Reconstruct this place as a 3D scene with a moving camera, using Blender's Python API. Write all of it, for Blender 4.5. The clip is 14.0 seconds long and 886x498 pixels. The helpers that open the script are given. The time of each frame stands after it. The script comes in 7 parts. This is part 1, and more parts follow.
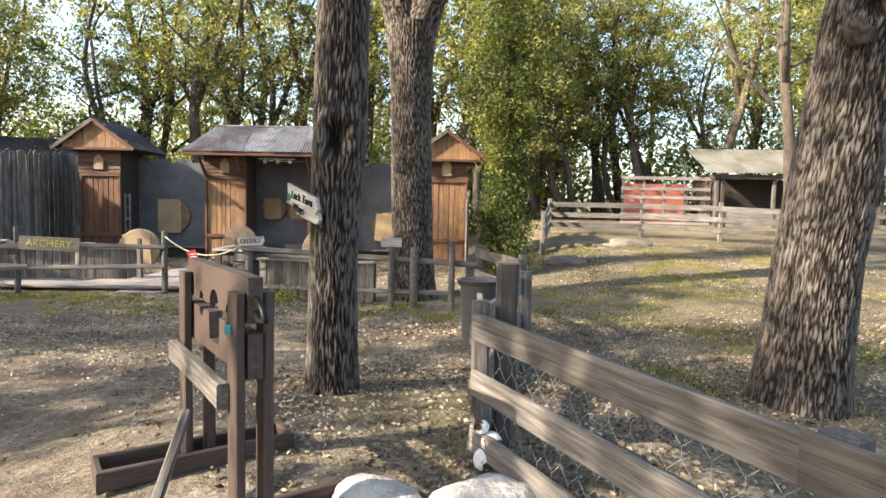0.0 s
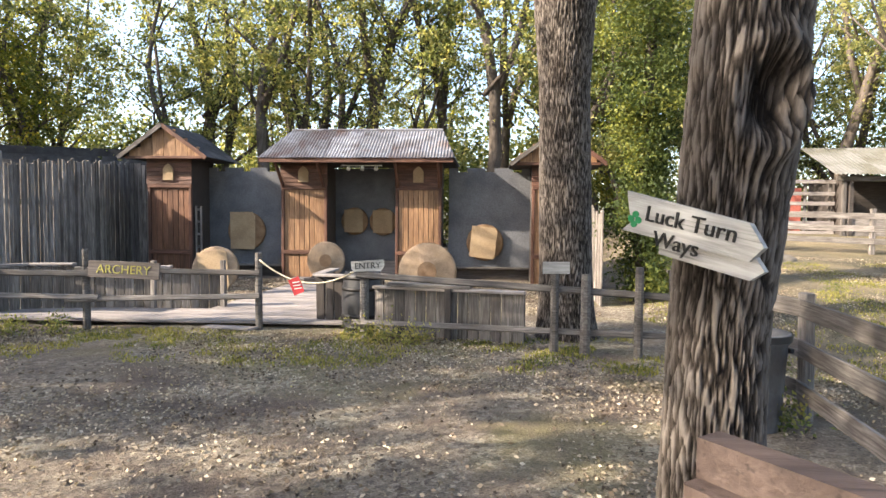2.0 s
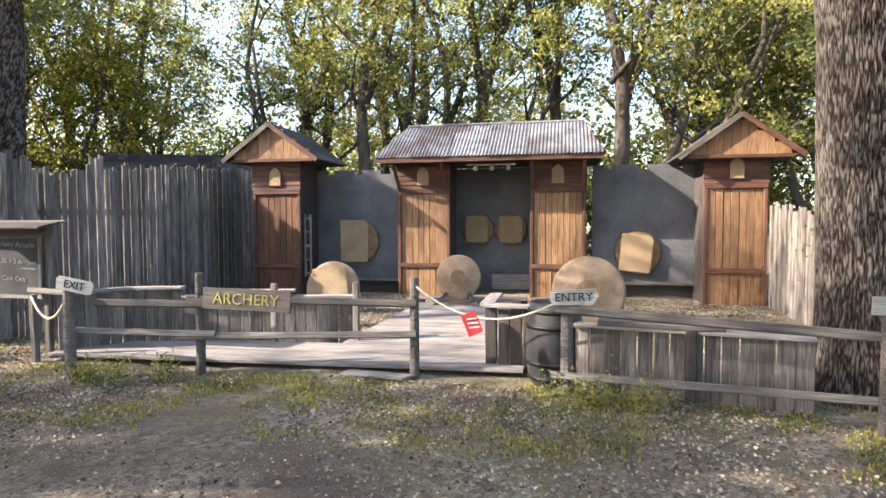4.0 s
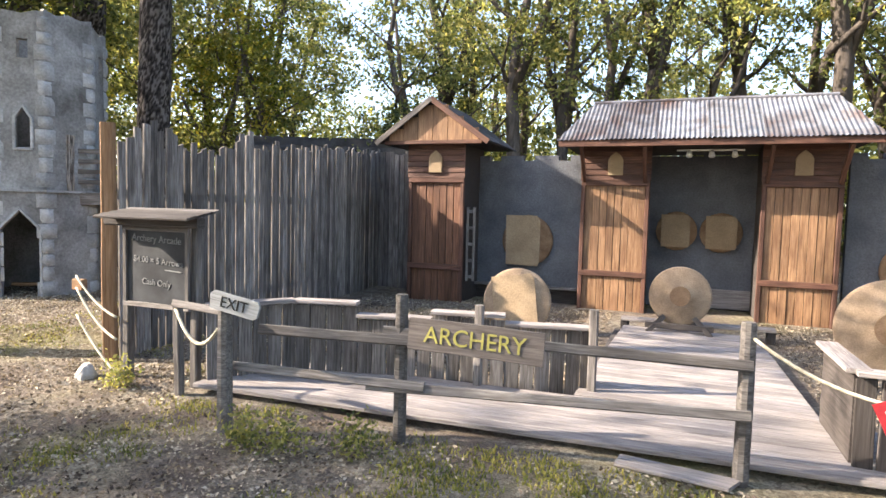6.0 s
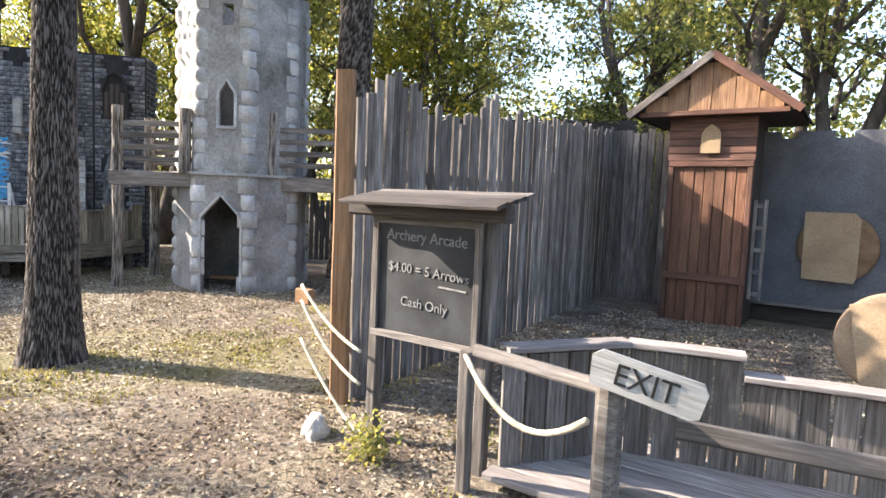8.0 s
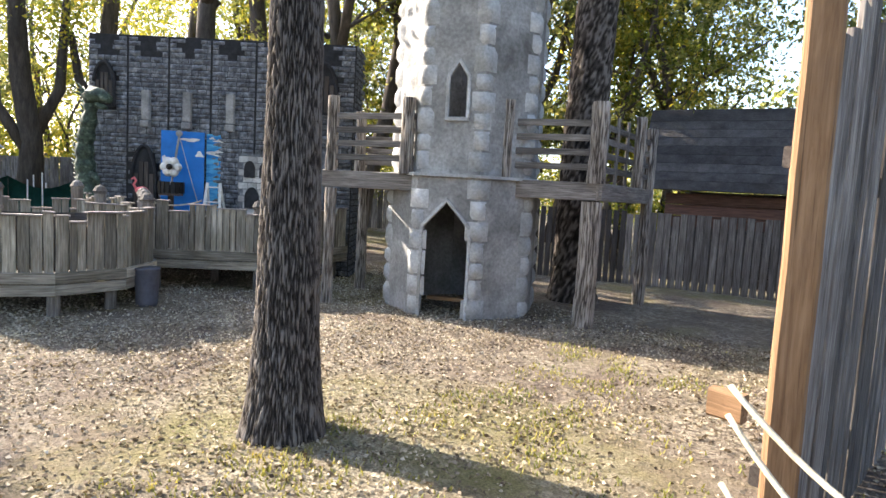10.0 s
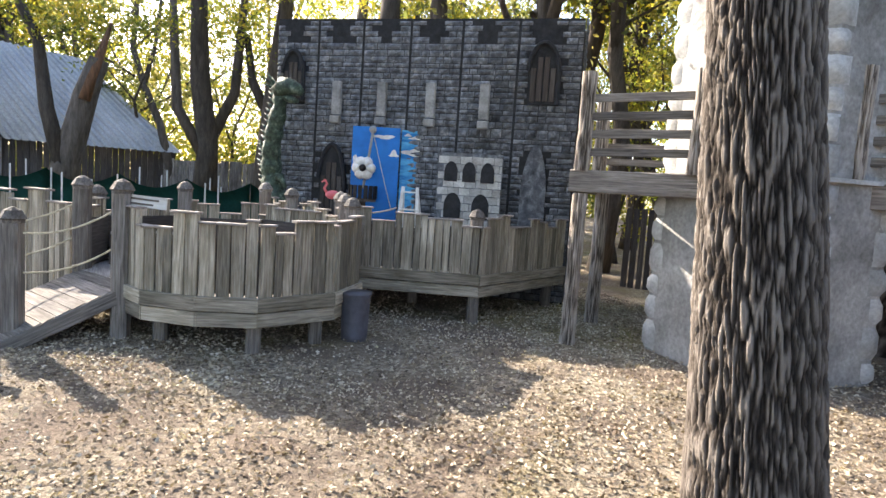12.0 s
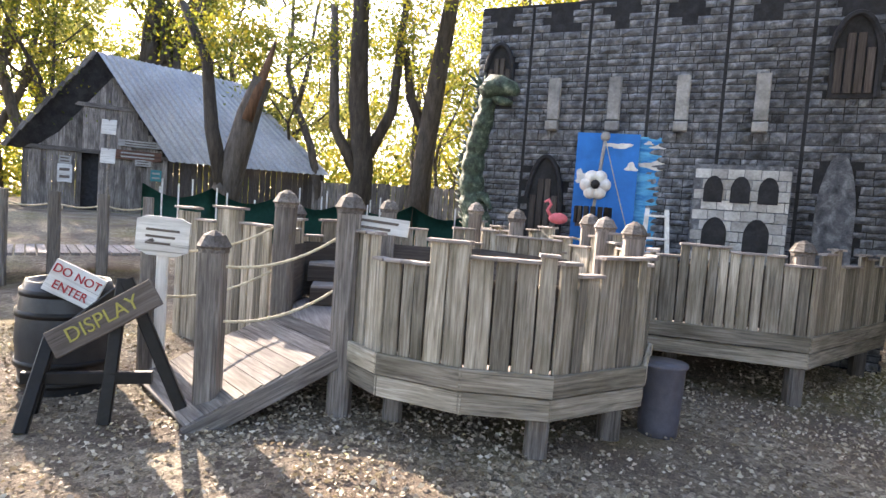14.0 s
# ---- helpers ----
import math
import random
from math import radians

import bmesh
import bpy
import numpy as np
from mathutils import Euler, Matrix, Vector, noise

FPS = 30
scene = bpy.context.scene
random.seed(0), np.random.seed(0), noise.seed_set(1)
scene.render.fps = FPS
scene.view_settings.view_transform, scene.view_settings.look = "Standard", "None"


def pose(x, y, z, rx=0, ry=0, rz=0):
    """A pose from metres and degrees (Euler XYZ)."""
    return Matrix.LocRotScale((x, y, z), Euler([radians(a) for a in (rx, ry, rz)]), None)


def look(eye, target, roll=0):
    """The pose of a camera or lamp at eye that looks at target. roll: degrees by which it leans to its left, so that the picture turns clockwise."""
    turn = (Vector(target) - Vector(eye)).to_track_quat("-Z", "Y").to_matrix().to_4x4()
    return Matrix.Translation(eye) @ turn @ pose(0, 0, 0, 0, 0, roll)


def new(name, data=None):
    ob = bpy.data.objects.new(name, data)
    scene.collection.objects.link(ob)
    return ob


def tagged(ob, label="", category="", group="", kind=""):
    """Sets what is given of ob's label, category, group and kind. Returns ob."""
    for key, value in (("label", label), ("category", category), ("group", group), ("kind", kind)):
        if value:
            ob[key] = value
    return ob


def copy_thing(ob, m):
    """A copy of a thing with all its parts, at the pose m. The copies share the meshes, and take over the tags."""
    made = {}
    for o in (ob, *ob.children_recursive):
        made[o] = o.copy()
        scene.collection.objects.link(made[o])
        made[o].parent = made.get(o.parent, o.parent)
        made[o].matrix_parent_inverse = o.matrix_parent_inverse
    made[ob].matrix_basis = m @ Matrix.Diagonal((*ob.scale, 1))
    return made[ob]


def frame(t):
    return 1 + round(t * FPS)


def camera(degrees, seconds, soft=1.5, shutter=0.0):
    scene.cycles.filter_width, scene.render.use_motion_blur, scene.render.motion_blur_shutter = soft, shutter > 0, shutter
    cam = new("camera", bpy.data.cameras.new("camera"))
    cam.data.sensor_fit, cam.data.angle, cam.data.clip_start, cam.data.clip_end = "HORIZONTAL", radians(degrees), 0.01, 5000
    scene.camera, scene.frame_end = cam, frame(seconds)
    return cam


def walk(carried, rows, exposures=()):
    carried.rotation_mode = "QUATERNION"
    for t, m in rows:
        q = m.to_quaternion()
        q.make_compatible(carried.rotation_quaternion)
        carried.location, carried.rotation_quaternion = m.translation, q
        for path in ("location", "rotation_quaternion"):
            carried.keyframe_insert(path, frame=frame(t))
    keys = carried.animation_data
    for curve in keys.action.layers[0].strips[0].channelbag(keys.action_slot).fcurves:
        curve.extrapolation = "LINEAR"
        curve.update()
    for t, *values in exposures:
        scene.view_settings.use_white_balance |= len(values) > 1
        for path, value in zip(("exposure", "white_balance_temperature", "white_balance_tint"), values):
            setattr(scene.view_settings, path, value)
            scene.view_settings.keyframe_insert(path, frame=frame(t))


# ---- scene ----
cam = camera(72.9, 14.0)
METRES, EYE, TILT, LEAN, TURN = 18.3, 1.5, 0.0, 0.0, 0.0
PATH = [
    (0, (-0.049, -0.065, 1.527), (-0.062, 1.931, 1.397), 1.1),
    (0.5, (-0.414, 0.443, 1.575), (-0.462, 2.438, 1.439), 0.7),
    (1, (-0.807, 0.92, 1.627), (-0.883, 2.914, 1.491), 0.6),
    (1.5, (-1.222, 1.43, 1.622), (-1.328, 3.424, 1.5), 0.8),
    (2, (-1.685, 2.01, 1.598), (-1.836, 4.002, 1.492), 0.5),
    (2.5, (-2.142, 2.584, 1.586), (-2.337, 4.572, 1.495), 0.3),
    (3, (-2.524, 3.056, 1.612), (-2.771, 5.039, 1.531), -0.1),
    (3.2, (-2.703, 3.237, 1.612), (-2.976, 5.217, 1.536), -0.2),
    (5.3, (-4.524, 5.231, 1.804), (-5.114, 7.136, 1.662), 0.9),
    (5.5, (-4.779, 5.399, 1.793), (-5.396, 7.297, 1.653), 1.2),
    (6, (-5.353, 5.844, 1.749), (-6.073, 7.706, 1.62), 1.5),
    (6.5, (-5.977, 6.26, 1.705), (-6.811, 8.073, 1.573), 1.7),
    (7, (-6.573, 6.625, 1.67), (-7.514, 8.385, 1.535), 1.8),
    (7.1, (-6.703, 6.698, 1.667), (-7.661, 8.448, 1.528), 1.7),
    (7.5, (-7.187, 6.935, 1.646), (-8.219, 8.641, 1.497), 2.1),
    (8, (-7.773, 7.227, 1.64), (-8.914, 8.862, 1.477), 2.4),
    (8.2, (-7.982, 7.337, 1.61), (-9.172, 8.936, 1.451), 2.3),
    (10.3, (-10.577, 7.881, 1.674), (-12.128, 9.129, 1.484), 3.4),
    (10.5, (-10.842, 7.898, 1.652), (-12.421, 9.11, 1.461), 3.5),
    (11, (-11.525, 7.93, 1.616), (-13.171, 9.048, 1.417), 3.6),
    (11.5, (-12.134, 7.873, 1.581), (-13.832, 8.912, 1.385), 3.7),
    (11.8, (-12.483, 7.813, 1.565), (-14.213, 8.799, 1.378), 3.6),
    (12, (-12.761, 7.796, 1.562), (-14.505, 8.758, 1.377), 3.8),
    (12.5, (-13.377, 7.703, 1.518), (-15.165, 8.585, 1.36), 3.7),
    (13, (-13.961, 7.576, 1.476), (-15.785, 8.385, 1.336), 3.8),
    (13.5, (-14.53, 7.406, 1.45), (-16.39, 8.129, 1.321), 4.0),
    (14, (-15.104, 7.225, 1.427), (-17.002, 7.841, 1.299), 4.2),
]
walk(cam, [(t, look(eye, target, roll)) for t, eye, target, roll in PATH], [(0, 1.9, 6700, 10), (2, 2.02, 6550, 13), (5.5, 2.14, 6400, 14), (8, 2.34, 6300, 15), (10.5, 2.3, 6250, 13), (12.5, 2.56, 6500, 15), (13.5, 2.8, 6650, 18), (14, 2.72, 6650, 18)])

# ---- world, sun, exposure ----
SUN_AZ, SUN_EL = 249.0, 29.0   # degrees: direction towards the sun (clockwise from +y), height
world = bpy.data.worlds.new("world")
scene.world = world
world.use_nodes = True
wn = world.node_tree.nodes
sky = wn.new("ShaderNodeTexSky")
sky.sky_type, sky.sun_disc = "NISHITA", False
sky.sun_elevation, sky.sun_rotation = radians(SUN_EL), radians(SUN_AZ)
sky.dust_density, sky.air_density = 2.0, 1.0
world.node_tree.links.new(sky.outputs["Color"], wn["Background"].inputs["Color"])
wn["Background"].inputs["Strength"].default_value = 0.15
sun = new("sun", bpy.data.lights.new("sun", "SUN"))
sun.data.energy, sun.data.angle, sun.data.color = 4.6, radians(0.6), (1.0, 0.88, 0.70)
to_sun = Vector((math.sin(radians(SUN_AZ)) * math.cos(radians(SUN_EL)), math.cos(radians(SUN_AZ)) * math.cos(radians(SUN_EL)), math.sin(radians(SUN_EL))))
sun.matrix_basis = look(to_sun * 60, (0, 0, 0))


# ---- materials ----
def mat_base(name, rough=0.8, metal=0.0, spec=0.3):
    m = bpy.data.materials.new(name)
    m.use_nodes = True
    nt = m.node_tree
    b = nt.nodes["Principled BSDF"]
    b.inputs["Roughness"].default_value, b.inputs["Metallic"].default_value = rough, metal
    b.inputs["Specular IOR Level"].default_value = spec
    return m, nt, b


def nd(nt, kind, **kw):
    n = nt.nodes.new(kind)
    for k, v in kw.items():
        n.inputs[k].default_value = v
    return n


def ramp(nt, fac, stops):
    n = nt.nodes.new("ShaderNodeValToRGB")
    e = n.color_ramp.elements
    while len(e) < len(stops):
        e.new(0.5)
    for i, (p, c) in enumerate(stops):
        e[i].position, e[i].color = p, (*c, 1)
    nt.links.new(fac, n.inputs[0])
    return n.outputs[0]


def mixc(nt, fac, a, b, mode="MIX"):
    n = nt.nodes.new("ShaderNodeMix")
    n.data_type, n.blend_type = "RGBA", mode
    for s, v in ((n.inputs[0], fac), (n.inputs[6], a), (n.inputs[7], b)):
        if isinstance(v, (int, float)):
            s.default_value = v
        elif isinstance(v, tuple):
            s.default_value = (*v, 1)
        else:
            nt.links.new(v, s)
    return n.outputs[2]


def coords(nt, scale, per_object=True):
    tc = nt.nodes.new("ShaderNodeTexCoord")
    mp = nt.nodes.new("ShaderNodeMapping")
    mp.inputs["Scale"].default_value = scale
    nt.links.new(tc.outputs["Object"], mp.inputs["Vector"])
    if per_object:
        oi = nt.nodes.new("ShaderNodeObjectInfo")
        mu = nt.nodes.new("ShaderNodeMath")
        mu.operation = "MULTIPLY"
        mu.inputs[1].default_value = 87.0
        nt.links.new(oi.outputs["Random"], mu.inputs[0])
        nt.links.new(mu.outputs[0], mp.inputs["Location"])
    return mp.outputs[0]


def noise_tex(nt, vec, scale, detail=6, rough=0.6, dist=0.0):
    n = nd(nt, "ShaderNodeTexNoise", Scale=scale, Detail=detail, Roughness=rough, Distortion=dist)
    nt.links.new(vec, n.inputs["Vector"])
    return n.outputs["Fac"]


def bump(nt, b, height, strength=0.5, dist=0.01):
    n = nd(nt, "ShaderNodeBump", Strength=strength, Distance=dist)
    nt.links.new(height, n.inputs["Height"])
    nt.links.new(n.outputs[0], b.inputs["Normal"])


def tint_random(nt, col, amount):
    """Each object a little lighter or darker."""
    oi = nt.nodes.new("ShaderNodeObjectInfo")
    r = ramp(nt, oi.outputs["Random"], [(0, (1 - amount,) * 3), (1, (1 + amount * 0.6,) * 3)])
    return mixc(nt, 1.0, col, r, "MULTIPLY")


def wood(name, dark, mid, light, stain=(0.05, 0.04, 0.035), vary=0.3, rough=0.85, stain_amt=0.55):
    """Boards whose grain runs along their own x."""
    m, nt, b = mat_base(name, rough)
    g = noise_tex(nt, coords(nt, (1.3, 22, 22)), 2.2, 8, 0.65, 0.4)
    col = ramp(nt, g, [(0.28, dark), (0.5, mid), (0.72, light)])
    big = noise_tex(nt, coords(nt, (1, 3, 3)), 1.7, 4, 0.6)
    f = ramp(nt, big, [(0.42, (0, 0, 0)), (0.7, (stain_amt,) * 3)])
    col = mixc(nt, f, col, stain)
    crack = noise_tex(nt, coords(nt, (0.8, 60, 60)), 1.5, 3, 0.5)
    cr = ramp(nt, crack, [(0.30, (0.35,) * 3), (0.40, (1, 1, 1))])
    col = mixc(nt, 0.8, col, cr, "MULTIPLY")
    nt.links.new(tint_random(nt, col, vary), b.inputs["Base Color"])
    bump(nt, b, g, 0.6, 0.006)
    return m


def blotchy(name, stops, scale=4, fine=40, rough=0.85, metal=0.0, bstr=0.4, bdist=0.01, vary=0.0, stretch=(1, 1, 1), fine_amt=0.45):
    m, nt, b = mat_base(name, rough, metal)
    v = coords(nt, stretch)
    big = noise_tex(nt, v, scale, 6, 0.6, 0.3)
    sm = noise_tex(nt, v, fine, 4, 0.6)
    col = ramp(nt, big, stops)
    f = ramp(nt, sm, [(0.3, (0.45,) * 3), (0.7, (1.2,) * 3)])
    col = mixc(nt, fine_amt, col, f, "MULTIPLY")
    if vary:
        col = tint_random(nt, col, vary)
    nt.links.new(col, b.inputs["Base Color"])
    bump(nt, b, sm, bstr, bdist)
    return m


def leaf_mat(name, stops, trans=0.45, rough=0.55, clump=0.9, drift=0.5):
    m, nt, b = mat_base(name, rough, spec=0.25)
    gm = nt.nodes.new("ShaderNodeNewGeometry")
    patch = ramp(nt, noise_tex(nt, coords(nt, (1, 1, 1)), clump, 3, 0.6), [(0.36, (0, 0, 0)), (0.66, (1, 1, 1))])
    both = mixc(nt, drift, gm.outputs["Random Per Island"], patch)
    col = ramp(nt, both, stops)
    col = tint_random(nt, col, 0.2)
    nt.links.new(col, b.inputs["Base Color"])
    tr = nt.nodes.new("ShaderNodeBsdfTranslucent")
    nt.links.new(mixc(nt, 1.0, col, (1.4, 1.3, 0.75), "MULTIPLY"), tr.inputs["Color"])
    mx = nt.nodes.new("ShaderNodeMixShader")
    mx.inputs[0].default_value = trans
    nt.links.new(b.outputs[0], mx.inputs[1])
    nt.links.new(tr.outputs[0], mx.inputs[2])
    nt.links.new(mx.outputs[0], nt.nodes["Material Output"].inputs["Surface"])
    return m


def plain(name, col, rough=0.6, metal=0.0, grime=0.25, scale=12):
    c2 = tuple(c * (1 - grime) for c in col)
    return blotchy(name, [(0.35, c2), (0.65, col)], scale, 70, rough, metal, 0.15, 0.003, fine_amt=0.2)


GREY_WOOD = wood("weathered_grey_wood", (0.06, 0.052, 0.047), (0.165, 0.148, 0.135), (0.30, 0.275, 0.255), vary=0.4)
FENCE_WOOD = wood("palisade_wood", (0.07, 0.06, 0.053), (0.215, 0.19, 0.172), (0.42, 0.385, 0.35), vary=0.5, stain_amt=0.7)
DECK_WOOD = wood("sun_bleached_deck", (0.14, 0.12, 0.112), (0.27, 0.24, 0.225), (0.40, 0.365, 0.345), vary=0.25, stain_amt=0.3)
STAGE_WOOD = wood("stage_board_wood", (0.10, 0.085, 0.066), (0.31, 0.275, 0.222), (0.54, 0.49, 0.41), stain=(0.075, 0.068, 0.038), vary=0.55)
RED_WOOD = wood("red_brown_stained_wood", (0.055, 0.026, 0.018), (0.115, 0.055, 0.038), (0.185, 0.095, 0.065), stain=(0.03, 0.018, 0.014), vary=0.25, rough=0.6)
DOOR_WOOD = wood("varnished_pine", (0.13, 0.066, 0.034), (0.27, 0.155, 0.085), (0.42, 0.265, 0.15), stain=(0.09, 0.042, 0.024), vary=0.25, rough=0.5)
# darker copy of the varnished pine: the left hut's shade put into colour
SHADED_PINE = wood("shaded_red_pine", (0.075, 0.034, 0.02), (0.15, 0.072, 0.043), (0.25, 0.135, 0.08), stain=(0.05, 0.024, 0.016), vary=0.3, rough=0.55)
BROWN_PAINT = wood("brown_painted_timber", (0.040, 0.028, 0.024), (0.066, 0.046, 0.039), (0.095, 0.069, 0.059), stain=(0.04, 0.028, 0.024), vary=0.12, rough=0.6, stain_amt=0.3)
FRESH_WOOD = wood("fresh_cedar", (0.14, 0.075, 0.036), (0.235, 0.135, 0.07), (0.33, 0.20, 0.11), vary=0.15, stain_amt=0.25)
DARK_WOOD = wood("old_dark_wood", (0.028, 0.024, 0.021), (0.065, 0.055, 0.05), (0.11, 0.097, 0.088), vary=0.3)


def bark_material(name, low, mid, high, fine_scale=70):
    """Ridges weathered paler; furrow shade is also put into the colour, by the mesh's relief."""
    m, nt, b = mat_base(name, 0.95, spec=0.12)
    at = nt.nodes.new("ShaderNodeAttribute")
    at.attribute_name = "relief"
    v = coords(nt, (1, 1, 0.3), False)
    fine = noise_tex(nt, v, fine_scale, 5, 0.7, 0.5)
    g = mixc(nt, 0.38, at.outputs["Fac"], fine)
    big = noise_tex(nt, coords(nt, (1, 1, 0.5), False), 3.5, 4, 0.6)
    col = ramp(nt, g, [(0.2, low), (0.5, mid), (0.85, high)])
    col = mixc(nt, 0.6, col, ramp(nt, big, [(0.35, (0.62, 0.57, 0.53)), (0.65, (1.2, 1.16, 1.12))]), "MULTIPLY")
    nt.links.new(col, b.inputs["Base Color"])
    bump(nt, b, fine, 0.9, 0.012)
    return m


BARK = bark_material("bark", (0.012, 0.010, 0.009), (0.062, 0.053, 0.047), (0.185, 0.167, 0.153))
FAR_BARK = blotchy("far_bark", [(0.3, (0.05, 0.04, 0.032)), (0.7, (0.14, 0.115, 0.095))], 4, 20, 0.95, 0, 0.8, 0.02, stretch=(2, 2, 0.4), vary=0.3)
SPLIT_BARK = blotchy("peeled_trunk_wood", [(0.35, (0.11, 0.06, 0.035)), (0.7, (0.24, 0.13, 0.075))], 5, 24, 0.9, 0, 0.9, 0.02, stretch=(2, 2, 0.3))
GREY_STUCCO = blotchy("dark_grey_stucco", [(0.3, (0.085, 0.088, 0.098)), (0.7, (0.155, 0.16, 0.175))], 1.6, 30, 0.9, 0, 0.7, 0.02)
TOWER_STUCCO = blotchy("tower_cement_render", [(0.28, (0.11, 0.106, 0.10)), (0.5, (0.25, 0.247, 0.243)), (0.72, (0.40, 0.395, 0.39))], 1.5, 22, 0.85, 0, 0.6, 0.015, fine_amt=0.6)
TOWER_STONE = blotchy("cast_grey_stone", [(0.3, (0.24, 0.24, 0.235)), (0.7, (0.50, 0.505, 0.51))], 2.5, 28, 0.85, 0, 0.5, 0.012, vary=0.2)
CASTLE_STONE = blotchy("dark_moulded_stone", [(0.30, (0.04, 0.043, 0.05)), (0.52, (0.12, 0.128, 0.143)), (0.76, (0.32, 0.335, 0.36))], 9, 60, 0.8, 0, 0.9, 0.02, vary=0.45)
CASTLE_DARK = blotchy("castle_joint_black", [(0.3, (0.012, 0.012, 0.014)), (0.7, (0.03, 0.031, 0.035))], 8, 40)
PALE_STONE = blotchy("pale_painted_block", [(0.3, (0.15, 0.15, 0.148)), (0.7, (0.34, 0.34, 0.335))], 4, 30, 0.85, vary=0.25)
CARD = blotchy("weathered_cardboard", [(0.3, (0.27, 0.19, 0.115)), (0.7, (0.38, 0.28, 0.175))], 3, 60, 0.9, 0, 0.2, 0.003, vary=0.15)
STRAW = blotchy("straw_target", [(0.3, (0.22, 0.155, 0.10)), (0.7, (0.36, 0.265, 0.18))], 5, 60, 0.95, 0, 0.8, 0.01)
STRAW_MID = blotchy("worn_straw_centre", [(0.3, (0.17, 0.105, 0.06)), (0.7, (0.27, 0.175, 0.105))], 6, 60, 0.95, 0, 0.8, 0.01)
TIN = blotchy("rusty_corrugated_steel", [(0.3, (0.10, 0.062, 0.05)), (0.45, (0.14, 0.13, 0.137)), (0.58, (0.27, 0.277, 0.30)), (0.74, (0.17, 0.11, 0.088))], 1.3, 14, 0.5, 0.35, 0.2, 0.004, vary=0.3)
PALE_TIN = blotchy("pale_steel_roofing", [(0.3, (0.34, 0.345, 0.37)), (0.7, (0.50, 0.505, 0.53))], 0.7, 16, 0.45, 0.3, 0.2, 0.004)
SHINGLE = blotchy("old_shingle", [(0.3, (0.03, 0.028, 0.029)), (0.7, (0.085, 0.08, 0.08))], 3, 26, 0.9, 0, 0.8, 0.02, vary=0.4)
ROCK = blotchy("pale_limestone", [(0.3, (0.30, 0.275, 0.245)), (0.7, (0.55, 0.52, 0.48))], 3, 22, 0.9, 0, 0.8, 0.03)
ROPE = blotchy("pale_rope", [(0.3, (0.36, 0.31, 0.22)), (0.7, (0.60, 0.55, 0.42))], 20, 90, 0.95)
BLACK_PLASTIC = plain("dark_barrel_plastic", (0.035, 0.036, 0.04), 0.4)
IRON = plain("dark_iron", (0.025, 0.024, 0.024), 0.5, 0.6)
WHITE_PAINT = plain("white_paint", (0.72, 0.71, 0.68), 0.6, 0, 0.3)
SIGN_WHITE = wood("white_washed_board", (0.42, 0.41, 0.39), (0.60, 0.595, 0.57), (0.72, 0.71, 0.69), stain=(0.26, 0.24, 0.22), vary=0.05, stain_amt=0.4)
SIGN_GREY = wood("grey_sign_board", (0.22, 0.215, 0.205), (0.35, 0.345, 0.33), (0.46, 0.455, 0.44), stain=(0.12, 0.115, 0.11), vary=0.05, stain_amt=0.4)
SIGN_BROWN = wood("brown_sign_board", (0.07, 0.058, 0.05), (0.13, 0.108, 0.095), (0.19, 0.165, 0.145), vary=0.05)
BLACK_INK = plain("black_lettering", (0.012, 0.012, 0.012), 0.7)
YELLOW_INK = plain("yellow_lettering", (0.37, 0.33, 0.09), 0.8, 0, 0.2)
CHALK = plain("chalk", (0.25, 0.25, 0.247), 0.9, 0, 0.35, 40)
RED_PAINT = plain("red_paint", (0.42, 0.03, 0.035), 0.55)
GREEN_PAINT = plain("green_paint", (0.02, 0.22, 0.08), 0.6)
TEAL_PAINT = plain("teal_metal_hinge", (0.05, 0.22, 0.24), 0.5)
BLUE_PAINT = plain("sky_blue_paint", (0.012, 0.17, 0.55), 0.5, 0, 0.25, 3)
SEA_PAINT = blotchy("painted_sea", [(0.4, (0.01, 0.18, 0.5)), (0.6, (0.10, 0.42, 0.70))], 3, 22, 0.5, stretch=(1, 1, 5))
PINK = plain("flamingo_pink", (0.65, 0.15, 0.17), 0.5)
NET = plain("green_mesh_cloth", (0.012, 0.075, 0.06), 0.8)
DRAGON = blotchy("dragon_green", [(0.35, (0.014, 0.022, 0.017)), (0.55, (0.05, 0.08, 0.058)), (0.75, (0.22, 0.26, 0.20))], 14, 50, 0.6, 0, 0.8, 0.02)
SLATE, _nt, _b = mat_base("chalkboard_slate", 0.65, spec=0.2)
_g = noise_tex(_nt, coords(_nt, (1, 1, 1)), 3, 5)
_nt.links.new(ramp(_nt, _g, [(0.35, (0.016, 0.017, 0.019)), (0.7, (0.05, 0.052, 0.056))]), _b.inputs["Base Color"])
LEAF = leaf_mat("green_leaves", [(0.1, (0.045, 0.065, 0.03)), (0.35, (0.13, 0.16, 0.07)), (0.6, (0.27, 0.285, 0.115)), (0.85, (0.46, 0.42, 0.17))], 0.62)
YELLOW_LEAF = leaf_mat("yellow_green_leaves", [(0.1, (0.06, 0.085, 0.02)), (0.45, (0.17, 0.20, 0.04)), (0.9, (0.42, 0.34, 0.05))], 0.55)
LITTER = leaf_mat("fallen_leaves", [(0.1, (0.055, 0.04, 0.03)), (0.38, (0.19, 0.145, 0.105)), (0.62, (0.36, 0.30, 0.22)), (0.88, (0.58, 0.51, 0.40)), (1, (0.54, 0.46, 0.15))], 0.08, 0.85, 1.6, 0.4)
IVY_LEAF = leaf_mat("ivy_leaves", [(0.1, (0.025, 0.04, 0.015)), (0.5, (0.08, 0.11, 0.035)), (0.9, (0.24, 0.25, 0.06))], 0.45)
